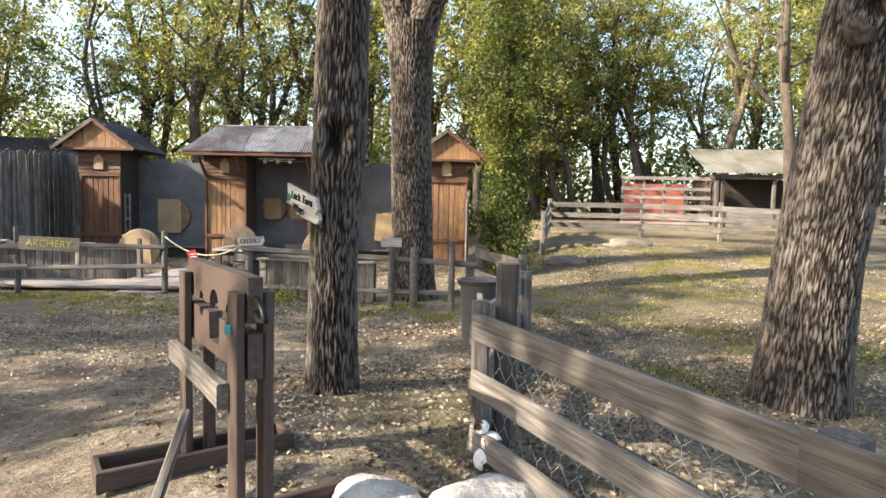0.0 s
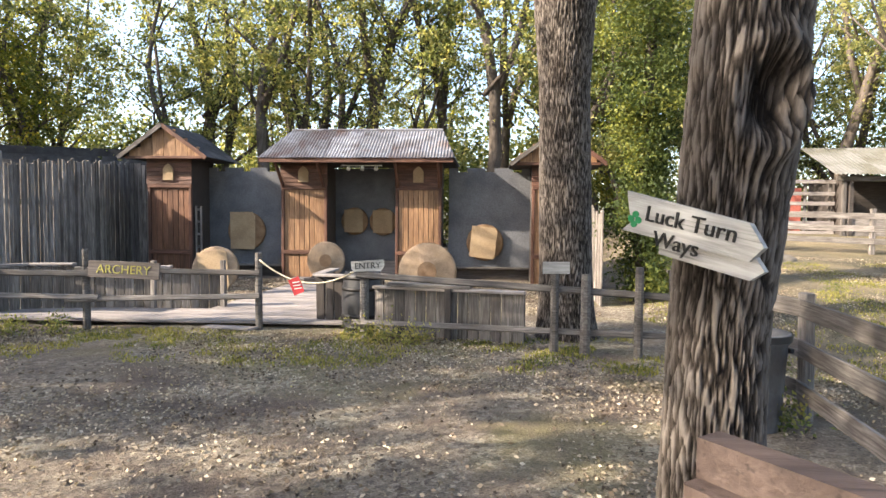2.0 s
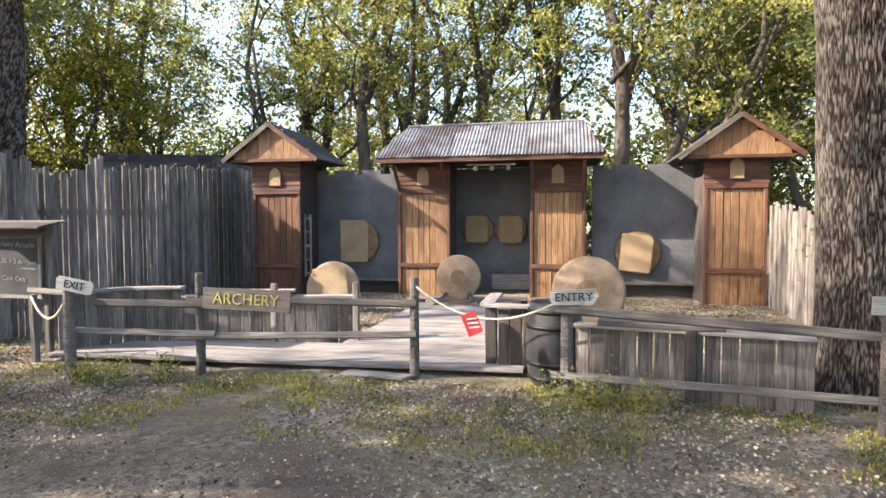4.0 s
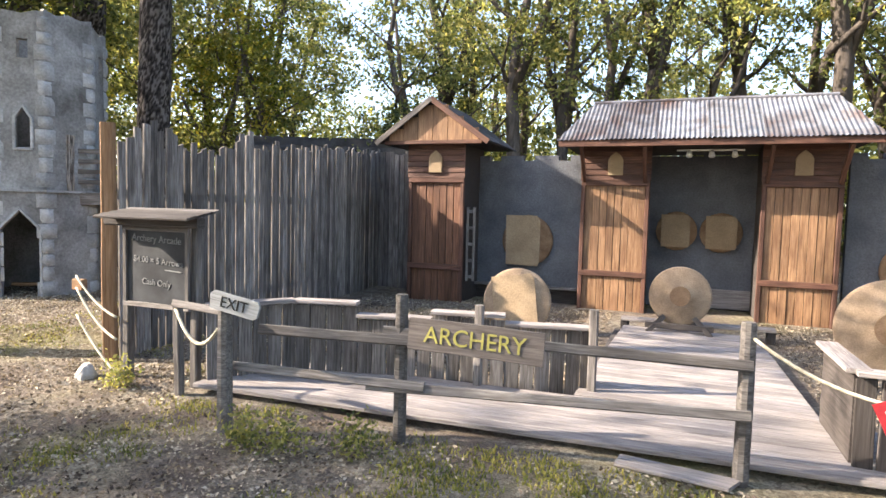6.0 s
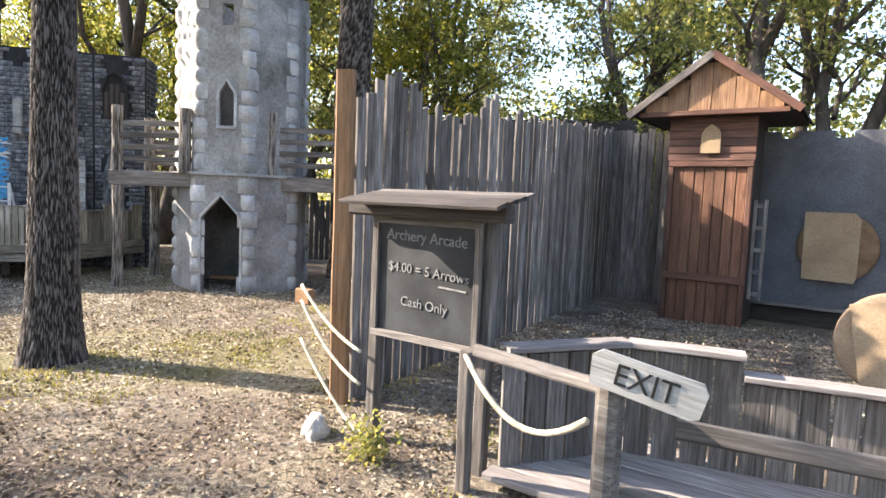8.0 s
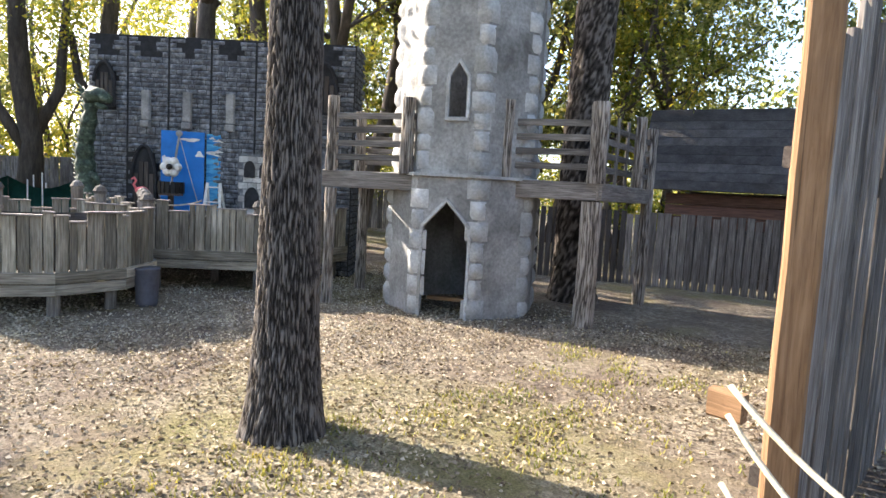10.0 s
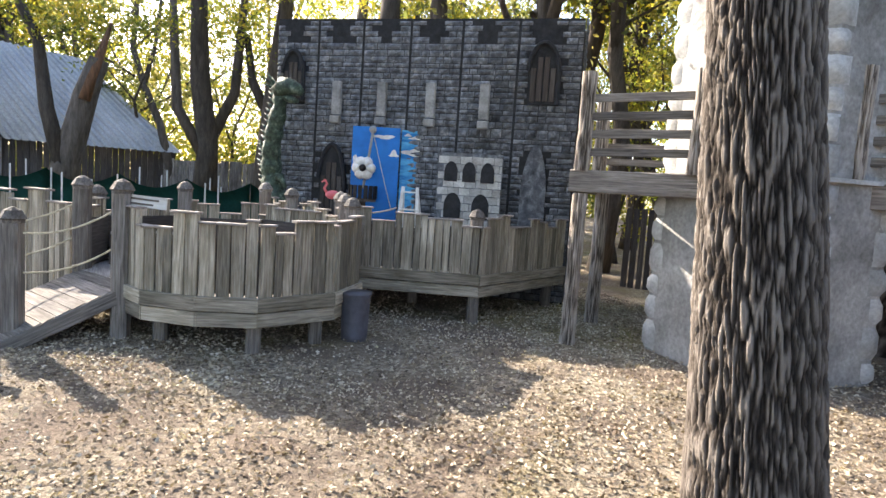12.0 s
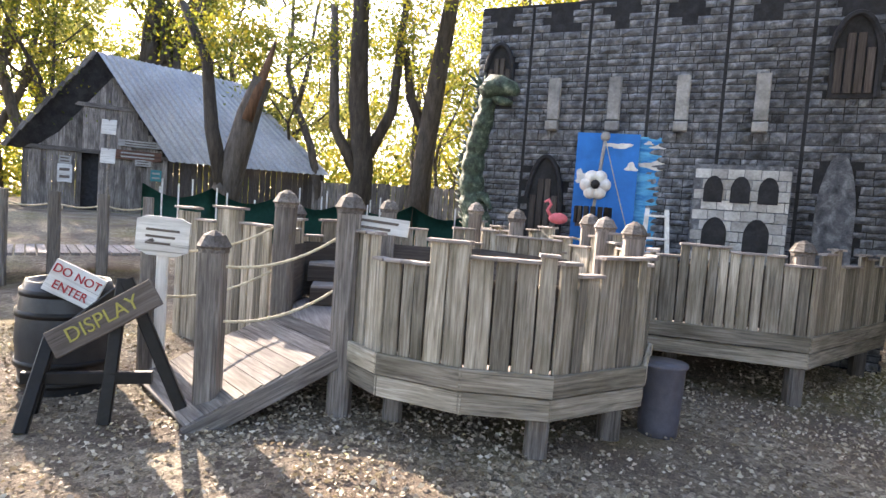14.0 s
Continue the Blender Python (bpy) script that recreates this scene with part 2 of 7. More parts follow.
PALE_LITTER = leaf_mat("dry_pale_mulch", [(0.1, (0.11, 0.085, 0.065)), (0.35, (0.30, 0.25, 0.19)), (0.6, (0.48, 0.42, 0.33)), (0.85, (0.68, 0.62, 0.51)), (1, (0.58, 0.50, 0.18))], 0.08, 0.85, 1.6, 0.4)
GRASS = leaf_mat("grass_blades", [(0.1, (0.07, 0.09, 0.025)), (0.5, (0.20, 0.20, 0.05)), (0.9, (0.40, 0.34, 0.10))], 0.3, 0.8, 1.2, 0.4)


def ground_material():
    m, nt, b = mat_base("leaf_strewn_earth", 0.95, spec=0.15)
    v = coords(nt, (1, 1, 1), False)
    patch = noise_tex(nt, v, 0.33, 5, 0.6, 0.6)
    base = ramp(nt, patch, [(0.36, (0.11, 0.085, 0.07)), (0.50, (0.17, 0.132, 0.104)), (0.60, (0.21, 0.18, 0.095)), (0.72, (0.19, 0.18, 0.065))])
    vo = nd(nt, "ShaderNodeTexVoronoi", Scale=24.0)
    nt.links.new(v, vo.inputs["Vector"])
    leaf = ramp(nt, vo.outputs["Color"], [(0.1, (0.12, 0.10, 0.08)), (0.45, (0.28, 0.24, 0.18)), (0.8, (0.44, 0.39, 0.30))])
    mask = noise_tex(nt, v, 1.1, 6, 0.65)
    mk = ramp(nt, mask, [(0.40, (0.05,) * 3), (0.62, (0.75,) * 3)])
    col = mixc(nt, mk, base, leaf)
    sx = nt.nodes.new("ShaderNodeSeparateXYZ")
    nt.links.new(v, sx.inputs[0])
    mr = nd(nt, "ShaderNodeMapRange", **{"From Min": 0.6, "From Max": 3.0})
    nt.links.new(sx.outputs[0], mr.inputs["Value"])
    gr = ramp(nt, noise_tex(nt, v, 0.5, 6, 0.65, 0.4), [(0.35, (0.075, 0.07, 0.042)), (0.5, (0.16, 0.132, 0.08)), (0.65, (0.29, 0.225, 0.135))])
    thin = nt.nodes.new("ShaderNodeMath")
    thin.operation = "MULTIPLY"
    thin.inputs[1].default_value = 0.7
    nt.links.new(mr.outputs[0], thin.inputs[0])
    col = mixc(nt, thin.outputs[0], col, gr)
    fine = noise_tex(nt, v, 60, 4, 0.7)
    col = mixc(nt, 0.75, col, ramp(nt, fine, [(0.3, (0.2,) * 3), (0.7, (1.6,) * 3)]), "MULTIPLY")
    nt.links.new(col, b.inputs["Base Color"])
    bump(nt, b, fine, 1.0, 0.03)
    return m


GROUND = ground_material()

# ---- building helpers ----
WORLD = {}


def thing(name, at=(0, 0, 0), label="", category="", group="", rz=0.0, kind=""):
    ob = new(name)
    ob.empty_display_size = 0.1
    ob.matrix_basis = pose(*at, 0, 0, rz)
    WORLD[ob] = ob.matrix_basis.copy()
    return tagged(ob, label, category, group, kind)


def put(name, mesh, mat, parent=None, m=None, label="", category="", group="", kind=""):
    """A mesh object at the world pose m, under parent."""
    m = m or Matrix()
    if mat and not mesh.materials:
        mesh.materials.append(mat)
    ob = new(name, mesh)
    WORLD[ob] = m.copy()
    if parent:
        ob.parent = parent
        ob.matrix_basis = WORLD[parent].inverted() @ m
    else:
        ob.matrix_basis = m
    return tagged(ob, label, category, group, kind)


def finish(bm, name, smooth=False):
    me = bpy.data.meshes.new(name)
    bmesh.ops.recalc_face_normals(bm, faces=bm.faces)
    bm.to_mesh(me)
    bm.free()
    if smooth:
        for p in me.polygons:
            p.use_smooth = True
    return me


def part(name, bm, mat, parent=None, label="", m=None, smooth=False, **tags):
    return put(name, finish(bm, name, smooth), mat, parent, m, label, **tags)


BOARDS = {}


def board_mesh(l, w, t, seed, taper=0.0, ragged=0.0):
    """A worn board, l along x, w along y, t along z, centred, with uneven arrises."""
    key = (round(l, 2), round(w, 3), round(t, 3), seed % 4, taper, ragged)
    if key in BOARDS:
        return BOARDS[key]
    rnd = random.Random(hash(key))
    bm = bmesh.new()
    n = max(2, min(7, int(l / 0.35) + 1))
    rings = []
    c = min(w, t) * 0.16
    for i in range(n + 1):
        x = -l / 2 + l * i / n
        jw, jt = rnd.uniform(-1, 1) * w * 0.02, rnd.uniform(-1, 1) * t * 0.05
        ww, tt = w / 2 * (1 - taper * i / n), t / 2
        prof = [(-ww, -tt + c), (-ww + c, -tt), (ww - c, -tt), (ww, -tt + c), (ww, tt - c), (ww - c, tt), (-ww + c, tt), (-ww, tt - c)]
        sk = rnd.uniform(-ragged, ragged)
        rings.append([bm.verts.new((x + (sk * y / max(ww, 1e-3) if i == n else 0), y + jw, z + jt)) for y, z in prof])
    for a, b in zip(rings, rings[1:]):
        for k in range(8):
            bm.faces.new((a[k], a[(k + 1) % 8], b[(k + 1) % 8], b[k]))
    bm.faces.new(rings[0][::-1])
    bm.faces.new(rings[-1])
    BOARDS[key] = finish(bm, "board")
    return BOARDS[key]


def along(p, q, face=(0, 0, 1)):
    """Pose at the middle of p-q with x along it and z near to face."""
    p, q = Vector(p), Vector(q)
    x = (q - p).normalized()
    z = Vector(face)
    z = z - x * z.dot(x)
    if z.length < 1e-4:
        z = Vector((0, 1, 0)) - x * x.y
    z.normalize()
    y = z.cross(x)
    m = Matrix((x, y, z)).transposed().to_4x4()
    m.translation = (p + q) / 2
    return m


COUNT = [0]


def board(name, p, q, w, t, mat, parent=None, face=(0, 0, 1), label="", taper=0.0, ragged=0.0, **tags):
    """A board from p to q, w wide, t thick, its broad side turned to face."""
    COUNT[0] += 1
    l = (Vector(q) - Vector(p)).length
    me = board_mesh(l, w, t, COUNT[0], taper, ragged)
    if not me.materials:
        me.materials.append(mat)
    if me.materials[0] is not mat:
        k2 = (me.name, mat.name)
        if k2 not in BOARDS:
            BOARDS[k2] = me.copy()
            BOARDS[k2].materials[0] = mat
        me = BOARDS[k2]
    return put(name, me, mat, parent, along(p, q, face), label, **tags)


def tube(bm, pts, radii, n=10, cap=True, wob=0.0, seed=0):
    """A tube through pts."""
    pts = [Vector(p) for p in pts]
    rnd = random.Random(seed)
    prev, ref = None, None
    for i, p in enumerate(pts):
        d = (pts[min(i + 1, len(pts) - 1)] - pts[max(i - 1, 0)]).normalized()
        if ref is None:
            ref = Vector((1, 0, 0)) if abs(d.x) < 0.9 else Vector((0, 1, 0))
        a = (ref - d * ref.dot(d)).normalized()
        ref = a
        b = d.cross(a)
        r = radii[i] if isinstance(radii, (list, tuple)) else radii
        ring = [bm.verts.new(p + (a * math.cos(k * 2 * math.pi / n) + b * math.sin(k * 2 * math.pi / n)) * r * (1 + rnd.uniform(-wob, wob))) for k in range(n)]
        if prev:
            for k in range(n):
                bm.faces.new((prev[k], prev[(k + 1) % n], ring[(k + 1) % n], ring[k]))
        elif cap:
            bm.faces.new(ring[::-1])
        prev = ring
    if cap:
        bm.faces.new(prev)


def box(bm, c, s, m=None, bev=0.0):
    """A box centred at c, of size s, optionally posed by m."""
    g = bmesh.ops.create_cube(bm, size=1.0, matrix=(m or Matrix()) @ Matrix.Translation(c) @ Matrix.Diagonal((*s, 1)))
    if bev:
        es = list({e for v in g["verts"] for e in v.link_edges})
        bmesh.ops.bevel(bm, geom=es, offset=bev, segments=2, affect="EDGES", profile=0.6)


def prism(bm, outline, y0, y1, m=None):
    """An outline of (x, z) pushed from y0 to y1."""
    m = m or Matrix()
    a = [bm.verts.new(m @ Vector((x, y0, z))) for x, z in outline]
    b = [bm.verts.new(m @ Vector((x, y1, z))) for x, z in outline]
    n = len(outline)
    bm.faces.new(a)
    bm.faces.new(b[::-1])
    for i in range(n):
        bm.faces.new((a[i], b[i], b[(i + 1) % n], a[(i + 1) % n]))


def rope(name, p, q, sag, parent=None, r=0.014, mat=None, label="", **tags):
    bm = bmesh.new()
    p, q = Vector(p), Vector(q)
    pts = [p.lerp(q, i / 12) - Vector((0, 0, sag * 4 * (i / 12) * (1 - i / 12))) for i in range(13)]
    tube(bm, pts, r, 6)
    return part(name, bm, mat or ROPE, parent, label, smooth=True, **tags)


def letters(name, text, size, m, mat, parent, depth=0.003):
    """Lettering lying in the x-y plane of the pose m, centred."""
    cu = bpy.data.curves.new(name, "FONT")
    cu.body, cu.size, cu.extrude, cu.align_x, cu.align_y = text, size, depth, "CENTER", "CENTER"
    tmp = bpy.data.objects.new("tmp", cu)
    scene.collection.objects.link(tmp)
    me = bpy.data.meshes.new_from_object(tmp.evaluated_get(bpy.context.evaluated_depsgraph_get()))
    bpy.data.objects.remove(tmp)
    me.materials.clear()
    return put(name, me, mat, parent, m)


def face_pose(at, out, up=(0, 0, 1), roll=0.0):
    """Pose whose z looks along out and whose y is up; x to the viewer's right."""
    z = Vector(out).normalized()
    y = Vector(up)
    y = (y - z * y.dot(z)).normalized()
    m = Matrix((y.cross(z), y, z)).transposed().to_4x4()
    m.translation = at
    return m @ pose(0, 0, 0, 0, 0, roll)


def smooth(v):
    v = min(1.0, max(0.0, v))
    return v * v * (3 - 2 * v)


def gh(x, y):
    """Height of the ground."""
    h = 0.075 * min(max(y - 9.5, 0.0), 16) * smooth((x - 0.8) / 3.0)
    h += 0.55 * smooth((-x - 24) / 9)
    h += 0.22 * (1 - smooth((y - 3.9) / 2.4)) * (1 - smooth((-x - 1.4) / 1.4)) * (1 - smooth((x - 1.0) / 2.0))
    return h + 0.02 * noise.noise(Vector((x * 0.6, y * 0.6, 0)))


# ---- ground ----
bm = bmesh.new()
xs = [-400, -200, -110, -70] + [-50 + i * 0.6 for i in range(134)] + [40, 60, 110, 200, 400]
ys = [-400, -200, -110, -60, -35] + [-20 + i * 0.6 for i in range(102)] + [50, 70, 110, 200, 400]
grid = [[bm.verts.new((x, y, gh(x, y))) for x in xs] for y in ys]
for r0, r1 in zip(grid, grid[1:]):
    for i in range(len(xs) - 1):
        bm.faces.new((r0[i], r0[i + 1], r1[i + 1], r1[i]))
part("ground", bm, GROUND, None, "trodden earth strewn with dry leaves and thin grass", smooth=True, category="ground", kind="structure")


def quads(name, centres, sizes, normals_up, seed, aspect=0.55):
    """Many small bent leaves, one folded quad pair each."""
    rng = np.random.default_rng(seed)
    n = len(centres)
    c = np.asarray(centres, float)
    d = rng.normal(size=(n, 3))
    if normals_up is not None:
        d[:, 2] *= normals_up
    d /= np.linalg.norm(d, axis=1)[:, None] + 1e-9
    e = np.cross(d, rng.normal(size=(n, 3)))
    e /= np.linalg.norm(e, axis=1)[:, None] + 1e-9
    s = np.asarray(sizes, float).reshape(-1, 1)
    bend = np.cross(d, e) * s * 0.18
    v = np.empty((n, 4, 3))
    v[:, 0] = c - d * s / 2
    v[:, 1] = c - e * s * aspect / 2 + bend
    v[:, 2] = c + d * s / 2
    v[:, 3] = c + e * s * aspect / 2 + bend
    me = bpy.data.meshes.new(name)
    me.vertices.add(n * 4)
    me.vertices.foreach_set("co", v.reshape(-1))
    me.loops.add(n * 4)
    me.loops.foreach_set("vertex_index", np.arange(n * 4, dtype=np.int32))
    me.polygons.add(n)
    me.polygons.foreach_set("loop_start", np.arange(0, n * 4, 4, dtype=np.int32))
    me.update(calc_edges=True)
    return me


def clumps(seed, n_clumps, centre, spread, per, radius, flat=0.7):
    """Centres of leaves in uneven clumps."""
    rng = np.random.default_rng(seed)
    cc = rng.normal(size=(n_clumps, 3))
    cc /= np.linalg.norm(cc, axis=1)[:, None]
    cc *= rng.uniform(0.35, 1.0, (n_clumps, 1)) ** 0.6 * np.asarray(spread)
    cc += np.asarray(centre)
    rad = rng.uniform(0.5, 1.3, (n_clumps, 1, 1)) * radius
    off = rng.normal(size=(n_clumps, per, 3)) * rad * 0.55
    off[:, :, 2] *= flat
    return (cc[:, None, :] + off).reshape(-1, 3)


# ---- trees ----
def bark_trunk(name, pts, radii, n=300, step=0.025, amp=0.017, seed=0, knots=(), flare=0.35, freq=22.0, along=8.5):
    """A thick trunk with furrowed bark as relief; knots: (angle, z, radius)."""
    pts = [Vector(p) for p in pts]
    z0, z1 = pts[0].z, pts[-1].z
    rows = int((z1 - z0) / step)
    verts, faces, relief = [], [], []
    for j in range(rows + 1):
        z = z0 + (z1 - z0) * j / rows
        i = 0
        while i < len(pts) - 2 and pts[i + 1].z < z:
            i += 1
        k = (z - pts[i].z) / (pts[i + 1].z - pts[i].z)
        c = pts[i].lerp(pts[i + 1], k)
        r = radii[i] + (radii[i + 1] - radii[i]) * smooth(k)
        h = z - z0
        for a in range(n):
            th = 2 * math.pi * a / n
            fl = flare * math.exp(-h / 0.22) * (0.75 + 0.5 * noise.noise(Vector((math.cos(th) * 1.6, math.sin(th) * 1.6, seed))))
            f = freq * r
            f *= 3.4
            warp = 0.35 * noise.noise(Vector((math.cos(th) * 2 * f / 3, math.sin(th) * 2 * f / 3, z * 3 + seed)))
            v = Vector((math.cos(th + warp * 0.12) * f, math.sin(th + warp * 0.12) * f, z * along + seed * 7))
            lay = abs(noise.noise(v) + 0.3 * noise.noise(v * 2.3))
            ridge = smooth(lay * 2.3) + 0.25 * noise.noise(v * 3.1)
            rr = r * (1 + fl) + amp * (ridge - 0.6)
            for ka, kz, kr in knots:
                da = (th - ka + math.pi) % (2 * math.pi) - math.pi
                d = math.hypot(da * r, (z - kz) * 0.62) / kr
                if d < 1.6:
                    # lower relief also paints the shade inside the knothole
                    ridge -= 0.5 * smooth((0.7 - d) / 0.3)
                    rr += 0.045 * math.exp(-((d - 0.95) / 0.28) ** 2) - (0.055 * smooth((0.7 - d) / 0.4))
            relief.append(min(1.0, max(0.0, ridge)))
            verts.append((c.x + math.cos(th) * rr, c.y + math.sin(th) * rr, z))
    for j in range(rows):
        for a in range(n):
            b = (a + 1) % n
            faces.append((j * n + a, j * n + b, (j + 1) * n + b, (j + 1) * n + a))
    me = bpy.data.meshes.new(name)
    me.from_pydata(verts, [], faces)
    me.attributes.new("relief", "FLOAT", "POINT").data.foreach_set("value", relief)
    for p in me.polygons:
        p.use_smooth = True
    return me


def limbs(bm, start, r, h, seed, count=7, reach=3.0, low=0.35):
    """Forking limbs from a trunk's axis; returns the tips."""
    rnd = random.Random(seed)
    tips = []
    for i in range(count):
        k = low + (1 - low) * (i + rnd.random() * 0.6) / count
        z = start.z + h * k
        a = i * 2.4 + rnd.uniform(-0.5, 0.5)
        ln = reach * rnd.uniform(0.6, 1.1) * (1.15 - 0.5 * k)
        rise = rnd.uniform(0.5, 1.0) * ln
        p0 = Vector((start.x, start.y, z))
        p1 = p0 + Vector((math.cos(a) * ln * 0.4, math.sin(a) * ln * 0.4, rise * 0.35))
        p2 = p0 + Vector((math.cos(a + 0.3) * ln, math.sin(a + 0.3) * ln, rise))
        rr = r * (0.5 - 0.3 * k)
        tube(bm, [p0, p1, p2], [rr, rr * 0.7, rr * 0.22], 7, False)
        tips.append(p2)
        p3 = p1 + Vector((math.cos(a - 0.9) * ln * 0.5, math.sin(a - 0.9) * ln * 0.5, rise * 0.6))
        tube(bm, [p1, p3], [rr * 0.55, rr * 0.15], 6, False)
        tips.append(p3)
    return tips


def far_tree(seed, h=13.0, r=0.2, leaf=LEAF, crown_low=0.3, n_clump=46, per=62, spread=(2.6, 2.6), size=0.21, lean=0.0, label=""):
    """A woodland tree: bent tapered trunk, limbs, a ragged crown."""
    rnd = random.Random(seed)
    t = thing("tree", (0, 0, 0), label, "tree", "woodland trees")
    bm = bmesh.new()
    pts, x, y = [], 0.0, 0.0
    for i in range(9):
        pts.append((x, y, h * i / 8))
        x += 0.55 * math.sin(i * 0.75 + seed) + rnd.uniform(-0.2, 0.2) + lean * h / 8
        y += 0.3 * math.cos(i * 0.6 + seed) + rnd.uniform(-0.2, 0.2)
    tube(bm, pts, [r * 1.15 * (1.25 if i == 0 else 1 - 0.105 * i) for i in range(9)], 10, True, 0.06, seed)
    fork = Vector(pts[3])
    side = Vector((math.cos(seed), math.sin(seed), 0))
    tube(bm, [fork, fork + side * 0.8 + Vector((0, 0, h * 0.16)), fork + side * 1.3 + Vector((0, 0, h * 0.34)), fork + side * 2.2 + Vector((0, 0, h * 0.5))], [r * 0.62, r * 0.5, r * 0.36, r * 0.1], 9, True, 0.06, seed)
    tips = limbs(bm, Vector((pts[4][0], pts[4][1], 0)), r, h, seed, 8, 2.8, crown_low)
    part("trunk", bm, FAR_BARK, t, smooth=True)
    rng = np.random.default_rng(seed)
    cs = [clumps(seed, n_clump, (pts[6][0], pts[6][1], h * (crown_low + 1) / 2), (spread[0], spread[1], h * (1 - crown_low) / 2), per, 0.60, 0.5)]
    for p in tips:
        cs.append(np.asarray(p) + rng.normal(size=(per, 3)) * 0.55)
    cs = np.concatenate(cs)
    cs = cs[cs[:, 2] > 1.0]
    put("crown", quads("crown", cs, rng.uniform(0.6, 1.3, len(cs)) * size, None, seed), leaf, t)
    return t


def near_tree(name_label, base, trunk_pts, radii, seed, knots=(), crown=None, fork=None, **kw):
    t = thing("tree", (base[0], base[1], 0), name_label, "tree", "large trees along the path")
    me = bark_trunk("trunk", [(base[0] + x, base[1] + y, z) for x, y, z in trunk_pts], radii, seed=seed, knots=knots, **kw)
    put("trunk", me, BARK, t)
    if fork:
        for f in fork:
            me = bark_trunk("limb", [(base[0] + x, base[1] + y, z) for x, y, z, _ in f], [q[3] for q in f], 90, 0.04, seed=seed + 1, flare=0.0)
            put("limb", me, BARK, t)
    if crown:
        rng = np.random.default_rng(seed)
        c, spread, n = crown
        cs = clumps(seed, n, (base[0] + c[0], base[1] + c[1], c[2]), spread, 80, 0.9)
        cs = cs[cs[:, 2] > 4.6]
        put("crown", quads("crown", cs, rng.uniform(0.6, 1.3, len(cs)) * 0.16, None, seed), LEAF, t)
    return t


near_tree("large furrowed tree with a dark knothole, a sign nailed to it", (-0.87, 4.24),
          [(0, 0, 0.12), (0.01, -0.02, 1.2), (0.055, -0.07, 2.0), (0.10, -0.15, 3.2), (0.16, -0.30, 6.5)], [0.178, 0.165, 0.182, 0.17, 0.14], 3,
          knots=[(radians(-88), 1.99, 0.115)], flare=0.22, crown=((0.3, 0.2, 8.5), (3.0, 3.0, 2.6), 60))
near_tree("stout forked tree with furrowed grey bark behind the rail fence", (-0.62, 10.2),
          [(0, 0, -0.05), (-0.03, 0, 1.2), (-0.08, 0, 3.2), (-0.10, 0, 4.6)], [0.37, 0.345, 0.33, 0.40], 5, step=0.035, crown=((0.3, 0.8, 9.8), (3.6, 3.2, 2.2), 90),
          fork=[[(-0.15, 0, 4.3, 0.29), (-0.55, 0.1, 5.6, 0.24), (-0.8, 0.2, 8.0, 0.2)], [(-0.02, 0, 4.3, 0.30), (0.45, 0, 5.8, 0.24), (0.8, 0.2, 8.5, 0.18)]])
near_tree("large leaning tree with rough bark inside the paddock fence", (2.80, 4.72),
          [(0, 0, -0.05), (0.10, 0, 1.2), (0.36, 0.0, 3.0), (0.9, 0.1, 6.0)], [0.34, 0.315, 0.30, 0.26], 8,
          knots=[(radians(-115), 3.15, 0.15)], flare=0.25, crown=((1.2, 0.4, 9), (3.2, 3.2, 2.6), 70))
near_tree("tall leaning tree with furrowed grey bark in open ground", (-13.86, 9.66),
          [(0.01, 0, -0.05), (-0.14, 0.08, 1.0), (-0.34, 0.18, 2.4), (-0.58, 0.30, 4.0), (-1.0, 0.55, 7.0)], [0.24, 0.208, 0.187, 0.178, 0.158], 12, flare=0.34, crown=((-1.3, 0.8, 8.0), (2.1, 2.1, 2.4), 60))
near_tree("dark tall tree growing beside the stone tower", (-16.36, 16.1),
          [(0, 0, -0.05), (0.0, 0, 2.5), (0.05, 0.05, 5.0), (0.1, 0.1, 9.0)], [0.36, 0.34, 0.33, 0.28], 15, n=64, step=0.06, crown=((0, 0.5, 9.0), (2.8, 2.8, 2.6), 60))
near_tree("thick tree trunk behind the castle wall", (-20.6, 17.6),
          [(0, 0, -0.05), (0.1, 0, 2.5), (0.25, 0.05, 5.0), (0.5, 0.1, 9.0)], [0.50, 0.45, 0.42, 0.35], 17, n=64, step=0.06, crown=((0, 0.5, 8.5), (3.4, 3.4, 3.0), 80))

# ---- woodland ----
PROTO = [far_tree(101, 13, 0.20, LEAF, 0.30, 44, 76, size=0.165, label="tall woodland tree in full green leaf"),
         far_tree(102, 15, 0.26, LEAF, 0.38, 44, 76, size=0.165, spread=(3.0, 2.6), label="tall woodland tree with a dark trunk and green crown"),
         far_tree(103, 11, 0.15, LEAF, 0.18, 64, 80, size=0.155, spread=(2.3, 2.6), lean=0.06, label="leaning woodland tree in green leaf"),
         far_tree(104, 14, 0.22, YELLOW_LEAF, 0.36, 52, 70, size=0.16, spread=(2.8, 2.8), label="woodland tree with thinning yellow-green leaves"),
         far_tree(105, 9, 0.11, YELLOW_LEAF, 0.12, 60, 80, size=0.14, spread=(2.2, 2.2), label="young tree with yellow-green leaves"),
         far_tree(106, 13, 0.2, LEAF, 0.36, 46, 62, spread=(2.0, 2.0), size=0.27, label="dense leafy tree added on the sunny side for its shade")]
FIRST = [(-9.0, 25.0), (-4.5, 27.5), (-13.5, 24.0), (-33.0, 18.0), (4.0, 27.0), (-9.0, -2.7)]
for ob, (x, y) in zip(PROTO, FIRST):
    ob.matrix_basis = pose(x, y, gh(x, y))
    WORLD[ob] = ob.matrix_basis.copy()


